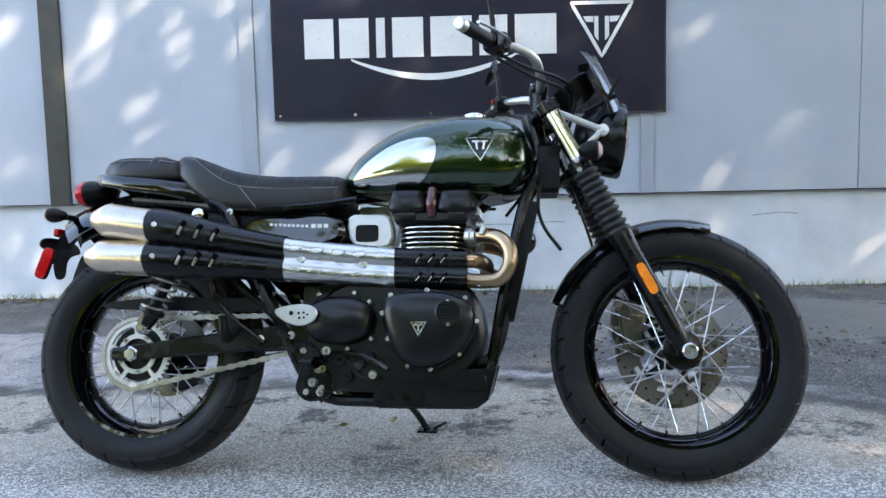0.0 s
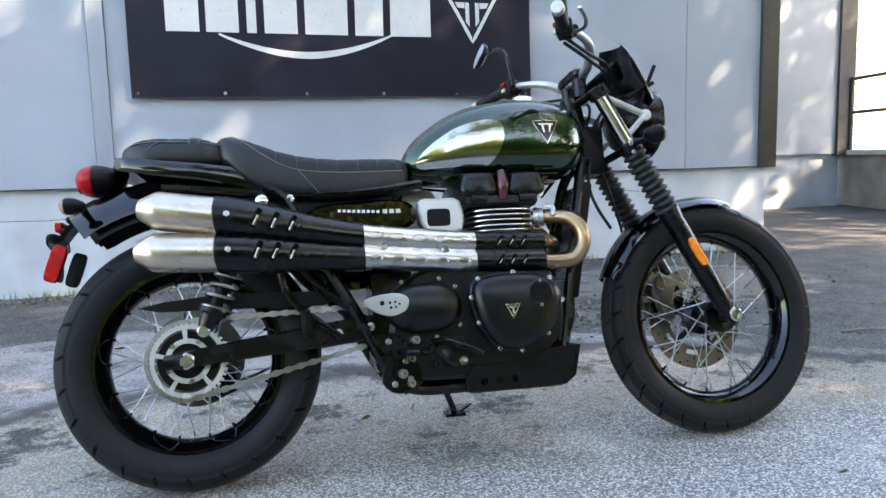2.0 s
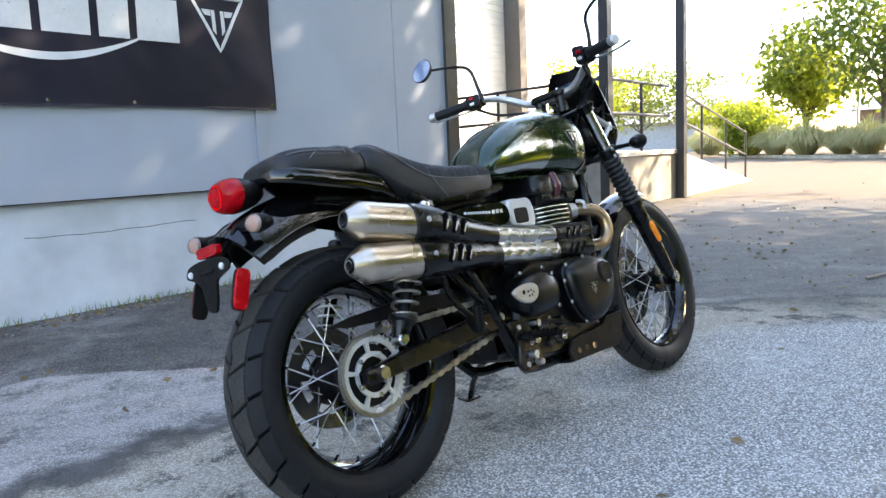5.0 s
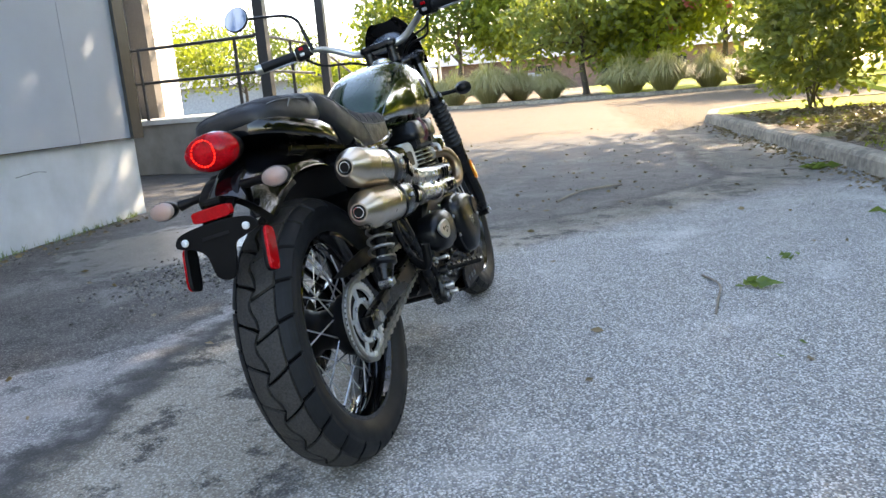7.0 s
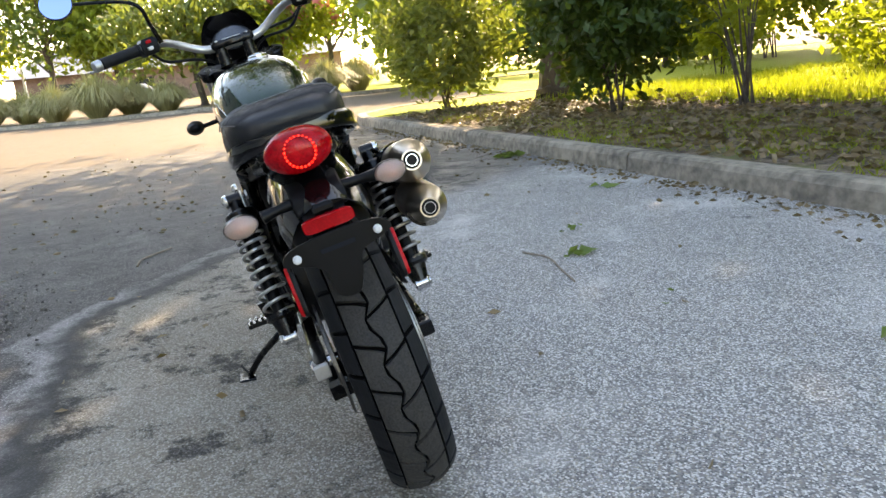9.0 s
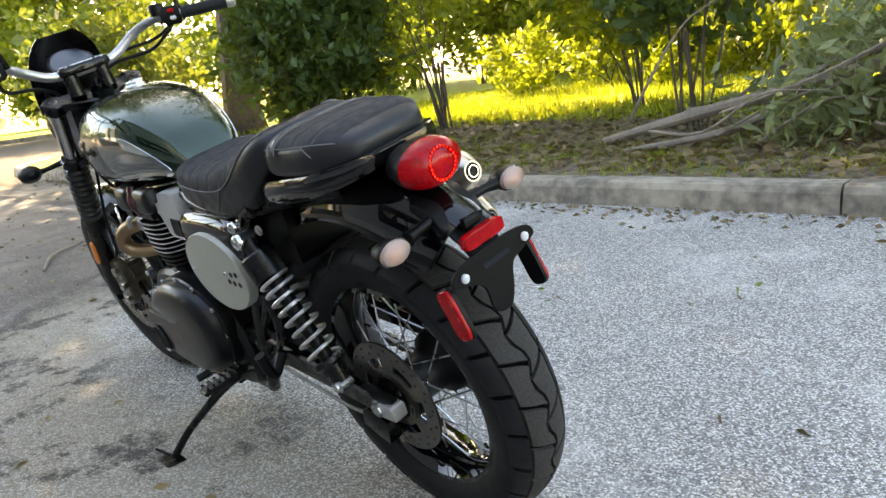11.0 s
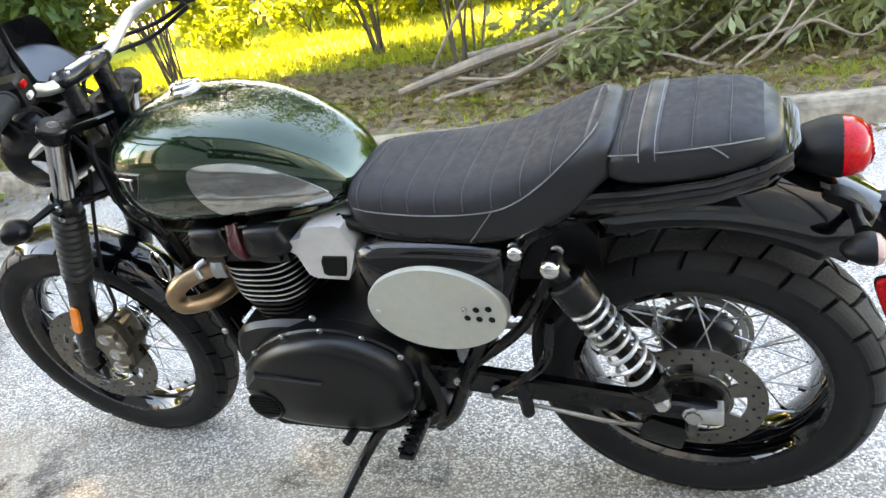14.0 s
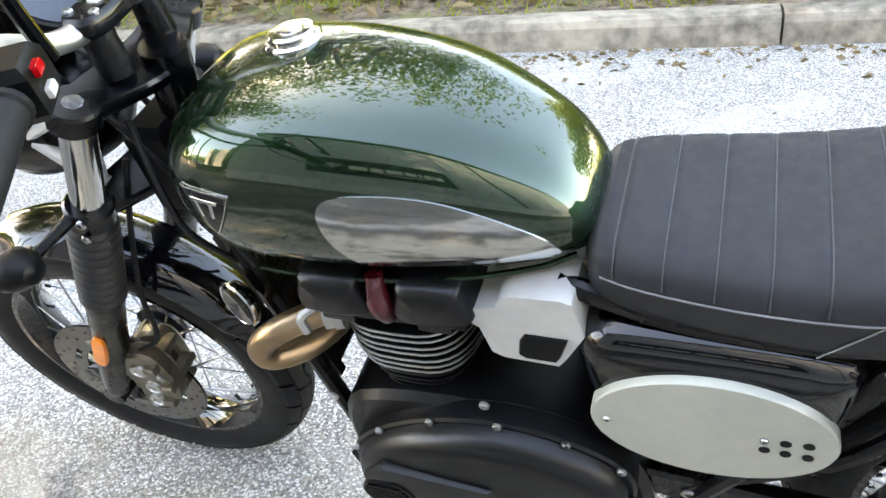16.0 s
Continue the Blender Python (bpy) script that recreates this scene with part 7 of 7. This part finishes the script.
# ---- front end ----
FORK = new("front_fork")
FORK.parent = BIKE
FORK.location = (0, 0.012, 0)
FORK["label"] = "front fork with ribbed rubber gaiters"
ft, fb = Vector((1.114, 0, 0.987)), Vector((1.448, 0, 0.341))
fd = (fb - ft).normalized()
L = (fb - ft).length
for s in (-1, 1):
    o = Vector((0, s * 0.112, 0))
    bm = bmesh.new()
    lathe(bm, [(-0.004, 0.012), (0.0, 0.019), (0.006, 0.022), (0.03, 0.022)], ft + o, fd, 8)
    part("fork_cap", bm, M_ALU, FORK)
    bm = bmesh.new()
    lathe(bm, [(0.02, 0.0215), (0.24, 0.0215)], ft + o, fd, 20)
    part("stanchion", bm, M_CHROME, FORK, "bright fork tube")
    bm = bmesh.new()
    prof = [(0.205, 0.022)]
    for k in range(10):
        a = 0.208 + k * 0.0193
        prof += [(a, 0.0245), (a + 0.006, 0.0335), (a + 0.0095, 0.035), (a + 0.013, 0.0335), (a + 0.0185, 0.0245)]
    prof += [(0.405, 0.027)]
    lathe(bm, prof, ft + o, fd, 24)
    part("gaiter", bm, M_GAITER, FORK, "ribbed black rubber gaiter", 50)
    bm = bmesh.new()
    lathe(bm, [(0.39, 0.024), (0.395, 0.0305), (0.41, 0.031), (0.43, 0.0285), (0.55, 0.0285), (0.66, 0.0265), (0.70, 0.024), (0.725, 0.02), (0.735, 0.012)], ft + o, fd, 24)
    part("fork_leg", bm, M_SATIN, FORK)
    bm = bmesh.new()
    lathe(bm, [(-0.02, 0.021), (0.02, 0.021)], Vector((1.454, s * 0.108, 0.33)), (0, s, 0), 20)
    part("axle_clamp", bm, M_SATIN, FORK)
    c = ft + o + fd * 0.533 + Vector((0, s * 0.029, 0))
    bm = bmesh.new()
    m = Matrix.Translation(c) @ Matrix((Vector((-fd.z, 0, fd.x)), Vector((0, 1, 0)), fd)).transposed().to_4x4()
    before = len(bm.verts)
    prism(bm, oval(0, 0, 0.012, 0.043, 20, 0.5), 1, -0.005, 0.005, 0.002)
    for v in bm.verts:
        v.co = m @ Vector((v.co.x, v.co.y, v.co.z))
    part("fork_reflector", bm, M_AMBER, FORK, "amber side reflector")
    # clamps
    for dist, r in ((0.012, 0.03), (0.19, 0.032)):
        bm = bmesh.new()
        lathe(bm, [(-0.016, r * 0.9), (-0.012, r), (0.014, r), (0.018, r * 0.9)], ft + o + fd * dist, fd, 20)
        part("fork_clamp", bm, M_SATIN, FORK)
    bolts("bolt", [ft + o + fd * 0.185 + Vector((-0.01, s * 0.03, 0)), ft + o + fd * 0.20 + Vector((-0.01, s * 0.03, -0.012))], (0, s, 0), FORK, 0.007)
    # front indicators
    root = ft + o + fd * 0.175
    bar([root + Vector((0.012, s * 0.02, -0.005)), root + Vector((0.02, s * 0.07, -0.008)), root + Vector((0.025, s * 0.10, -0.008))], [0.009, 0.007, 0.010], M_PLASTIC, FORK, "indicator_stalk")
    bm = bmesh.new()
    c = root + Vector((0.028, s * 0.115, -0.006))
    lathe(bm, [(-0.035, 0.004), (-0.03, 0.014), (-0.012, 0.023), (0.006, 0.025), (0.012, 0.022)], c, (1, 0, 0), 18, sx=1.25)
    ind = part("front_indicator", bm, M_PLASTIC, FORK, "black front indicator with a clear lens")
    bm = bmesh.new()
    lathe(bm, [(0.008, 0.023), (0.018, 0.02), (0.024, 0.012), (0.026, 0)], c, (1, 0, 0), 18, sx=1.25)
    part("lens", bm, M_CLEAR, ind)
for dist, w_, x0 in ((0.008, 0.14, -0.055), (0.19, 0.13, -0.05)):
    c = ft + fd * dist
    bm = bmesh.new()
    pts = rounded([(-0.005, -w_), (0.02, -w_ * 0.9), (0.012, 0), (0.02, w_ * 0.9), (-0.005, w_), (-0.045, 0.06), (-0.06, 0), (-0.045, -0.06)], 4)
    prism(bm, pts, 2, -0.011, 0.011, 0.004)
    tilt = Matrix.Translation(c) @ Matrix.Rotation(radians(-26), 4, "Y")
    for v in bm.verts:
        v.co = tilt @ v.co
    part("yoke", bm, M_SATIN, FORK, "satin black fork yoke")
# caliper on the left leg
CAL = new("front_caliper")
CAL.parent = BIKE
CAL["label"] = "bronze-grey front brake caliper"
bm = bmesh.new()
prism(bm, rounded([(1.385, 0.445), (1.34, 0.475), (1.295, 0.47), (1.283, 0.40), (1.30, 0.345), (1.335, 0.312), (1.375, 0.322), (1.372, 0.38)], 4), 1, 0.082, 0.116, 0.006)
part("body", bm, M_CALIPER, CAL)
bm = bmesh.new()
prism(bm, rounded([(1.37, 0.445), (1.335, 0.462), (1.305, 0.455), (1.30, 0.40), (1.315, 0.35), (1.34, 0.33), (1.36, 0.34), (1.358, 0.39)], 4), 1, 0.030, 0.058, 0.006)
part("inner_body", bm, M_CALIPER, CAL)
for x, z in ((1.30, 0.448), (1.292, 0.395), (1.315, 0.345)):
    bm = bmesh.new()
    block(bm, (x - 0.011, 0.045, z - 0.008), (x + 0.011, 0.128, z + 0.008), 0.003)
    part("bridge", bm, M_CALIPER, CAL)
for x, z in ((1.335, 0.435), (1.33, 0.385), (1.345, 0.342)):
    bm = bmesh.new()
    lathe(bm, [(0, 0.0165), (0.007, 0.0155), (0.008, 0.011), (0.005, 0.010), (0.005, 0)], (x, 0.115, z), (0, 1, 0), 16)
    part("piston_cap", bm, M_ALU, CAL)
bolts("bolt", [(1.372, 0.116, 0.44), (1.36, 0.116, 0.325), (1.298, 0.116, 0.42)], (0, 1, 0), CAL, 0.008)
bm = bmesh.new()
tube(bm, [(1.345, 0.10, 0.46), (1.26, 0.10, 0.52), (1.24, 0.09, 0.62), (1.20, 0.07, 0.74), (1.15, 0.05, 0.86)], 0.0045, 8)
part("brake_hose", bm, M_RUBBER, CAL)
# rear caliper
bm = bmesh.new()
block(bm, (-0.035, -0.025, -0.03), (0.045, 0.025, 0.03), 0.01, pose(0.055, 0.095, 0.245, 0, -20, 0))
part("rear_caliper", bm, M_SATIN, BIKE)
bm = bmesh.new()
tube(bm, [(0.09, 0.10, 0.25), (0.16, 0.115, 0.27), (0.26, 0.13, 0.31), (0.40, 0.13, 0.335)], 0.0045, 8)
part("brake_hose", bm, M_CHAIN, BIKE)

# headlight, screen, instruments
HL = new("headlight")
HL.parent = BIKE
HL["label"] = "round black headlight with a small smoked fly screen"
hc, ha = Vector((1.325, 0.01, 0.908)), Vector((1, 0, -0.1)).normalized()
bm = bmesh.new()
lathe(bm, [(-0.135, 0.01), (-0.13, 0.045), (-0.105, 0.078), (-0.06, 0.097), (-0.02, 0.103), (-0.006, 0.104), (0.0, 0.100), (0.0, 0.092)], hc, ha, 40)
part("bowl", bm, M_SATIN, HL, "", 50)
bm = bmesh.new()
lathe(bm, [(-0.006, 0.093), (0.006, 0.07), (0.014, 0.03), (0.016, 0)], hc, ha, 36)
part("lens", bm, M_CLEAR, HL)
bm = bmesh.new()
rings = []
for k in range(15):
    z = k / 14
    ring = []
    wd = 0.112 * math.sqrt(max(0.02, 1 - (z * 0.93) ** 3.2))
    for side in (0, 1):
        for j in range(17):
            u = -1 + 2 * j / 16
            if side:
                u = -u
            ring.append(Vector((1.330 - 0.070 * z - 0.045 * u * u - (0.003 if side else 0), 0.01 + wd * u, 0.990 + 0.165 * z - 0.035 * u * u * (1 - z))))
    rings.append(ring)
loft(bm, rings)
part("fly_screen", bm, M_SCREEN, HL, "smoked black fly screen", 60)
bm = bmesh.new()
lathe(bm, [(0, 0.05), (0.045, 0.064), (0.05, 0.066), (0.056, 0.064), (0.056, 0.058)], (1.215, 0.01, 1.025), (-0.62, 0, 0.78), 32)
GA = part("instrument_pod", bm, M_PLASTIC, HL, "round black instrument pod")
bm = bmesh.new()
lathe(bm, [(0.0535, 0.0575), (0.0575, 0.057), (0.059, 0.0)], (1.215, 0.01, 1.025), (-0.62, 0, 0.78), 32)
part("dial_glass", bm, M_GLASS, GA)
for s in (-1, 1):
    y = s * 0.092
    for a, b in (((1.145, 0.965), (1.262, 0.913)), ((1.262, 0.913), (1.185, 0.838)), ((1.15, 0.955), (1.185, 0.85))):
        bm = bmesh.new()
        tube(bm, [(a[0], y, a[1]), (b[0], y, b[1])], 0.0115, 8, squash=0.7)
        part("lamp_bracket", bm, M_SILVER, HL, "silver headlight bracket")
    bm = bmesh.new()
    lathe(bm, [(-0.006, 0.016), (0.006, 0.016), (0.007, 0.012)], (1.262, y, 0.913), (0, s, 0), 16)
    part("bracket_boss", bm, M_SILVER, HL)
    bolts("bolt", [(1.262, y + s * 0.006, 0.913)], (0, s, 0), HL, 0.008)
    for a, b in (((1.215, 0.965), (1.30, 1.01)), ((1.245, 0.935), (1.31, 1.06))):
        bm = bmesh.new()
        tube(bm, [(a[0], s * 0.085, a[1]), (b[0], s * 0.085, b[1])], 0.006, 6)
        part("screen_bracket", bm, M_PLASTIC, HL)

# handlebar
HB = new("handlebar")
HB.parent = BIKE
HB["label"] = "wide silver handlebar with black grips"
HB.location = (0, 0.014, 0)
for s in (-1, 1):
    bm = bmesh.new()
    tube(bm, [(1.095, 0, 1.045), (1.098, s * 0.05, 1.046), (1.102, s * 0.10, 1.055), (1.085, s * 0.165, 1.092), (1.04, s * 0.205, 1.108), (0.98, s * 0.25, 1.107), (0.905, s * 0.40, 1.093)], [0.0135, 0.0135, 0.0125, 0.0125, 0.0112, 0.011, 0.011], 14)
    part("bar", bm, M_ALU, HB, "silver bent bar")
    bm = bmesh.new()
    lathe(bm, [(0, 0.021), (0.035, 0.019), (0.055, 0.021), (0.06, 0.02)], (1.098, s * 0.045, 0.985), (0, 0, 1), 18)
    part("riser", bm, M_SATIN, HB)
    bolts("bolt", [(1.079, s * 0.05, 1.062), (1.115, s * 0.05, 1.062)], (0, 0, 1), HB, 0.006)
    d = Vector((-0.075, s * 0.15, -0.013)).normalized()
    g0 = Vector((0.970, s * 0.270, 1.105))
    bm = bmesh.new()
    prof = [(0.0, 0.014), (0.002, 0.019), (0.008, 0.019)]
    for k in range(14):
        prof += [(0.01 + k * 0.008, 0.0163), (0.014 + k * 0.008, 0.017)]
    prof += [(0.124, 0.017), (0.128, 0.012)]
    lathe(bm, prof, g0, d, 18)
    part("grip", bm, M_RUBBER, HB, "ribbed black rubber grip")
    bm = bmesh.new()
    lathe(bm, [(0.125, 0.012), (0.128, 0.0165), (0.148, 0.0165), (0.151, 0.013), (0.151, 0)], g0, d, 18)
    part("bar_end", bm, M_ALU, HB, "silver bar-end weight")
    bm = bmesh.new()
    m = Matrix.Translation(g0 - d * 0.028) @ Matrix((d, Vector((0, 0, 1)).cross(d).normalized(), Vector((0, 0, 1)))).transposed().to_4x4()
    block(bm, (-0.026, -0.021, -0.026), (0.026, 0.023, 0.024), 0.009, m)
    sw = part("switch_housing", bm, M_PLASTIC, HB, "black switch housing")
    bm = bmesh.new()
    block(bm, (-0.008, -0.006, -0.005), (0.008, 0.006, 0.005), 0.002, m @ pose(0.004, 0.022 * s, 0.012))
    part("red_switch", bm, M_REDREF, HB, "small red switch")
    bm = bmesh.new()
    block(bm, (-0.008, -0.006, -0.005), (0.008, 0.006, 0.005), 0.002, m @ pose(0.004, 0.022 * s, -0.008))
    part("switch", bm, M_SILVER, HB)
    bm = bmesh.new()
    tube(bm, [g0 + Vector((0.035, -s * 0.03, -0.008)), g0 + Vector((0.05, s * 0.02, -0.012)), g0 + Vector((0.022, s * 0.09, -0.016)), g0 + Vector((-0.02, s * 0.155, -0.02))], [0.008, 0.0055, 0.005, 0.006], 8, squash=0.6)
    part("lever", bm, M_ALU, HB, "silver hand lever")
    bm = bmesh.new()
    block(bm, (-0.02, -0.016, -0.014), (0.02, 0.016, 0.014), 0.006, Matrix.Translation(g0 + Vector((0.03, -s * 0.035, 0.0))))
    part("lever_perch", bm, M_PLASTIC, HB)
    # mirror
    MI = new("mirror")
    MI.parent = BIKE
    MI["label"] = "round black handlebar mirror on a bent stalk"
    MI.location = (0.01, -0.018, 0)
    bm = bmesh.new()
    tube(bm, [(0.972, s * 0.235, 1.105), (0.966, s * 0.245, 1.165), (0.958, s * 0.252, 1.215), (0.952, s * 0.285, 1.243), (0.944, s * 0.35, 1.262), (0.942, s * 0.425, 1.279)], [0.0075, 0.0068, 0.006, 0.0055, 0.005, 0.005], 8)
    part("stalk", bm, M_SATIN, MI)
    ax = Vector((-0.92, -s * 0.05, 0.36)).normalized()
    bm = bmesh.new()
    lathe(bm, [(-0.022, 0.004), (-0.018, 0.025), (-0.008, 0.043), (0.002, 0.0475), (0.006, 0.0475), (0.006, 0.0445)], (0.937, s * 0.466, 1.288), ax, 32)
    part("housing", bm, M_SATIN, MI)
    bm = bmesh.new()
    lathe(bm, [(0.003, 0.0447), (0.0068, 0.0445), (0.0072, 0.0)], (0.937, s * 0.466, 1.288), ax, 32)
    part("sky_tinted_mirror_glass", bm, M_MIRROR, MI)
bm = bmesh.new()
prism(bm, oval(1.097, 0, 0.027, 0.072, 28, 0.45), 2, 1.040, 1.064, 0.006)
CLAMP = part("bar_clamp", bm, M_SATIN, HB, "black one-piece bar clamp")
bm = bmesh.new()
prism(bm, oval(1.097, 0, 0.009, 0.032, 20, 0.4), 2, 1.060, 1.0665, 0.001)
part("clamp_plate", bm, M_SILVER, CLAMP, "pale plate on the clamp")
# brake fluid reservoir and cables
bm = bmesh.new()
lathe(bm, [(0, 0.02), (0.025, 0.021), (0.03, 0.018), (0.03, 0)], (0.995, -0.215, 1.115), (0, -0.1, 1), 18)
part("fluid_reservoir", bm, M_PLASTIC, HB)
for pts in ([(0.985, -0.24, 1.085), (1.06, -0.20, 1.06), (1.15, -0.12, 1.055), (1.195, -0.06, 1.03), (1.18, -0.03, 0.95), (1.14, -0.02, 0.86)],
            [(0.985, -0.23, 1.075), (1.08, -0.19, 1.035), (1.16, -0.10, 1.03), (1.18, -0.05, 0.98), (1.12, -0.04, 0.88)],
            [(0.985, 0.24, 1.08), (1.06, 0.21, 1.05), (1.13, 0.12, 1.03), (1.17, 0.06, 0.98), (1.10, 0.05, 0.84), (1.0, 0.09, 0.72)],
            [(1.10, -0.06, 0.80), (1.09, -0.065, 0.72), (1.105, -0.07, 0.66), (1.15, -0.05, 0.60)],
            [(1.12, 0.05, 0.92), (1.09, 0.085, 0.86), (1.075, 0.095, 0.78), (1.05, 0.07, 0.70)]):
    bm = bmesh.new()
    tube(bm, pts, 0.0048, 8)
    part("control_cable", bm, M_RUBBER, HB)
bm = bmesh.new()
block(bm, (1.09, -0.05, 0.76), (1.15, 0.05, 0.90), 0.012)
part("wiring_cover", bm, M_PLASTIC, FORK)

# ---- tail ----
TAIL = new("tail_light")
TAIL.parent = BIKE
TAIL["label"] = "lit oval red tail light in a black housing"
tc = Vector((-0.215, 0.006, 0.786))
td = Vector((-1, 0, -0.02)).normalized()
bm = bmesh.new()
lathe(bm, [(-0.072, 0.004), (-0.066, 0.017), (-0.045, 0.030), (-0.018, 0.038), (0.0, 0.0405), (0.006, 0.040)], tc, td, 32, sx=1.50)
part("housing", bm, M_PLASTIC, TAIL, "", 60)
bm = bmesh.new()
lathe(bm, [(0.004, 0.0400), (0.018, 0.0388), (0.032, 0.0335), (0.040, 0.0245), (0.044, 0.012), (0.044, 0)], tc, td, 36, sx=1.52)
part("lens", bm, M_TAIL, TAIL, "red ribbed lens", 60)
for k in range(24):
    a = 2 * math.pi * k / 24
    c = tc + td * (0.0415 - 0.004 * abs(math.sin(a))) + Vector((0, 0.026 * math.cos(a), 0.026 * math.sin(a)))
    bm = bmesh.new()
    lathe(bm, [(-0.004, 0.0032), (0.0042, 0.0032), (0.0042, 0.0027), (0.0016, 0.0025)], c, td, 8)
    cup = part("led_cup", bm, M_TAIL, TAIL)
    bm = bmesh.new()
    lathe(bm, [(0.0008, 0.0025), (0.0022, 0.0022), (0.0026, 0)], c, td, 8)
    part("led", bm, M_LED, cup)
TB = new("tail_bracket")
TB.parent = BIKE
TB["label"] = "black plate bracket with indicators and red reflectors"
bm = bmesh.new()
loft(bm, [[Vector((x + a * 0.012, 0.006 + b * wd, z + a * 0.006)) for a, b in ((-1, -1), (1, -1), (1, 1), (-1, 1))] for x, z, wd in ((-0.205, 0.735, 0.04), (-0.245, 0.70, 0.04), (-0.285, 0.655, 0.032), (-0.305, 0.628, 0.03))])
part("arm", bm, M_PLASTIC, TB)
bm = bmesh.new()
out = rounded([(-0.085, 0.642), (-0.05, 0.650), (0.0, 0.652), (0.05, 0.650), (0.085, 0.642), (0.095, 0.622), (0.06, 0.610), (0.035, 0.59), (0.028, 0.545), (-0.005, 0.535), (-0.022, 0.56), (-0.035, 0.60), (-0.06, 0.610), (-0.095, 0.622)], 3)
prism(bm, [(y + 0.006, z) for y, z in out], 0, -0.312, -0.306, 0.001)
part("plate_holder", bm, M_PLASTIC, TB, "bare black number plate holder")
for s in (-1, 1):
    bm = bmesh.new()
    lathe(bm, [(0, 0.0075), (0.004, 0.0075), (0.007, 0.004), (0.007, 0)], (-0.312, 0.006 + s * 0.071, 0.628), (-1, 0, 0), 14)
    part("plate_bolt", bm, M_WHITE, TB, "white plate bolt cap")
    bm = bmesh.new()
    m = Matrix.Translation((-0.292, 0.006 + s * 0.093, 0.572)) @ Matrix.Rotation(radians(18), 4, "Y")
    before = len(bm.verts)
    prism(bm, oval(0, 0, 0.017, 0.044, 24, 0.45), 1, -0.006, 0.006, 0.002)
    for v in bm.verts:
        v.co = m @ v.co
    part("side_reflector", bm, M_REDREF, TB, "red side reflector")
    bm = bmesh.new()
    prism(bm, oval(0, 0, 0.0185, 0.0455, 24, 0.45), 1, -0.004, 0.004, 0.001)
    for v in bm.verts:
        v.co = m @ (v.co + Vector((0, -s * 0.004, 0)))
    part("reflector_back", bm, M_PLASTIC, TB)
    # indicator
    bm = bmesh.new()
    tube(bm, [(-0.235, 0.006 + s * 0.03, 0.705), (-0.24, s * 0.075, 0.704), (-0.245, s * 0.105, 0.702)], [0.011, 0.0085, 0.012], 12)
    part("indicator_stalk", bm, M_PLASTIC, TB)
    c = Vector((-0.248, 0.008 + s * 0.135, 0.701))
    bm = bmesh.new()
    lathe(bm, [(-0.036, 0.003), (-0.030, 0.011), (-0.012, 0.0185), (0.004, 0.0205), (0.008, 0.0195)], c, (-1, 0, 0), 20, sx=1.5)
    ri = part("rear_indicator", bm, M_PLASTIC, TB, "black rear indicator with a clear lens")
    bm = bmesh.new()
    lathe(bm, [(0.006, 0.0198), (0.014, 0.0175), (0.020, 0.010), (0.0215, 0)], c, (-1, 0, 0), 20, sx=1.5)
    part("lens", bm, M_CLEAR, ri, "clear oval lens")
    bm = bmesh.new()
    lathe(bm, [(0.007, 0.012), (0.012, 0.010), (0.013, 0)], c, (-1, 0, 0), 12, sx=1.2)
    part("bulb", bm, M_ORANGE, ri)
bm = bmesh.new()
prism(bm, [(y + 0.006, z) for y, z in oval(0, 0.668, 0.045, 0.0125, 24, 0.4)], 0, -0.306, -0.29, 0.002)
part("rear_reflector", bm, M_REDREF, TB, "red bar reflector")
bm = bmesh.new()
block(bm, (-0.287, -0.012, 0.680), (-0.25, 0.024, 0.697), 0.005)
part("plate_lamp", bm, M_PLASTIC, TB)
bm = bmesh.new()
prism(bm, rounded([(-0.20, 0.735), (-0.235, 0.722), (-0.262, 0.698), (-0.262, 0.68), (-0.235, 0.682), (-0.20, 0.71)], 3), 1, -0.042, 0.052, 0.004)
part("mudguard_end", bm, M_PLASTIC, TB)

# the bars are turned a little towards the side stand
steer_at = Vector((1.10, 0.0, 0.80))
STEER = Matrix.Translation(steer_at + Vector((0.012, 0.012, 0))) @ Matrix.Rotation(radians(2.5), 4, Vector((-0.44, 0.0, 0.90))) @ Matrix.Translation(-steer_at)
for ob in BIKE.children:
    if ob.name in ("front_wheel", "front_caliper", "front_axle", "front_axle_nut", "front_mudguard"):
        ob.matrix_basis = STEER
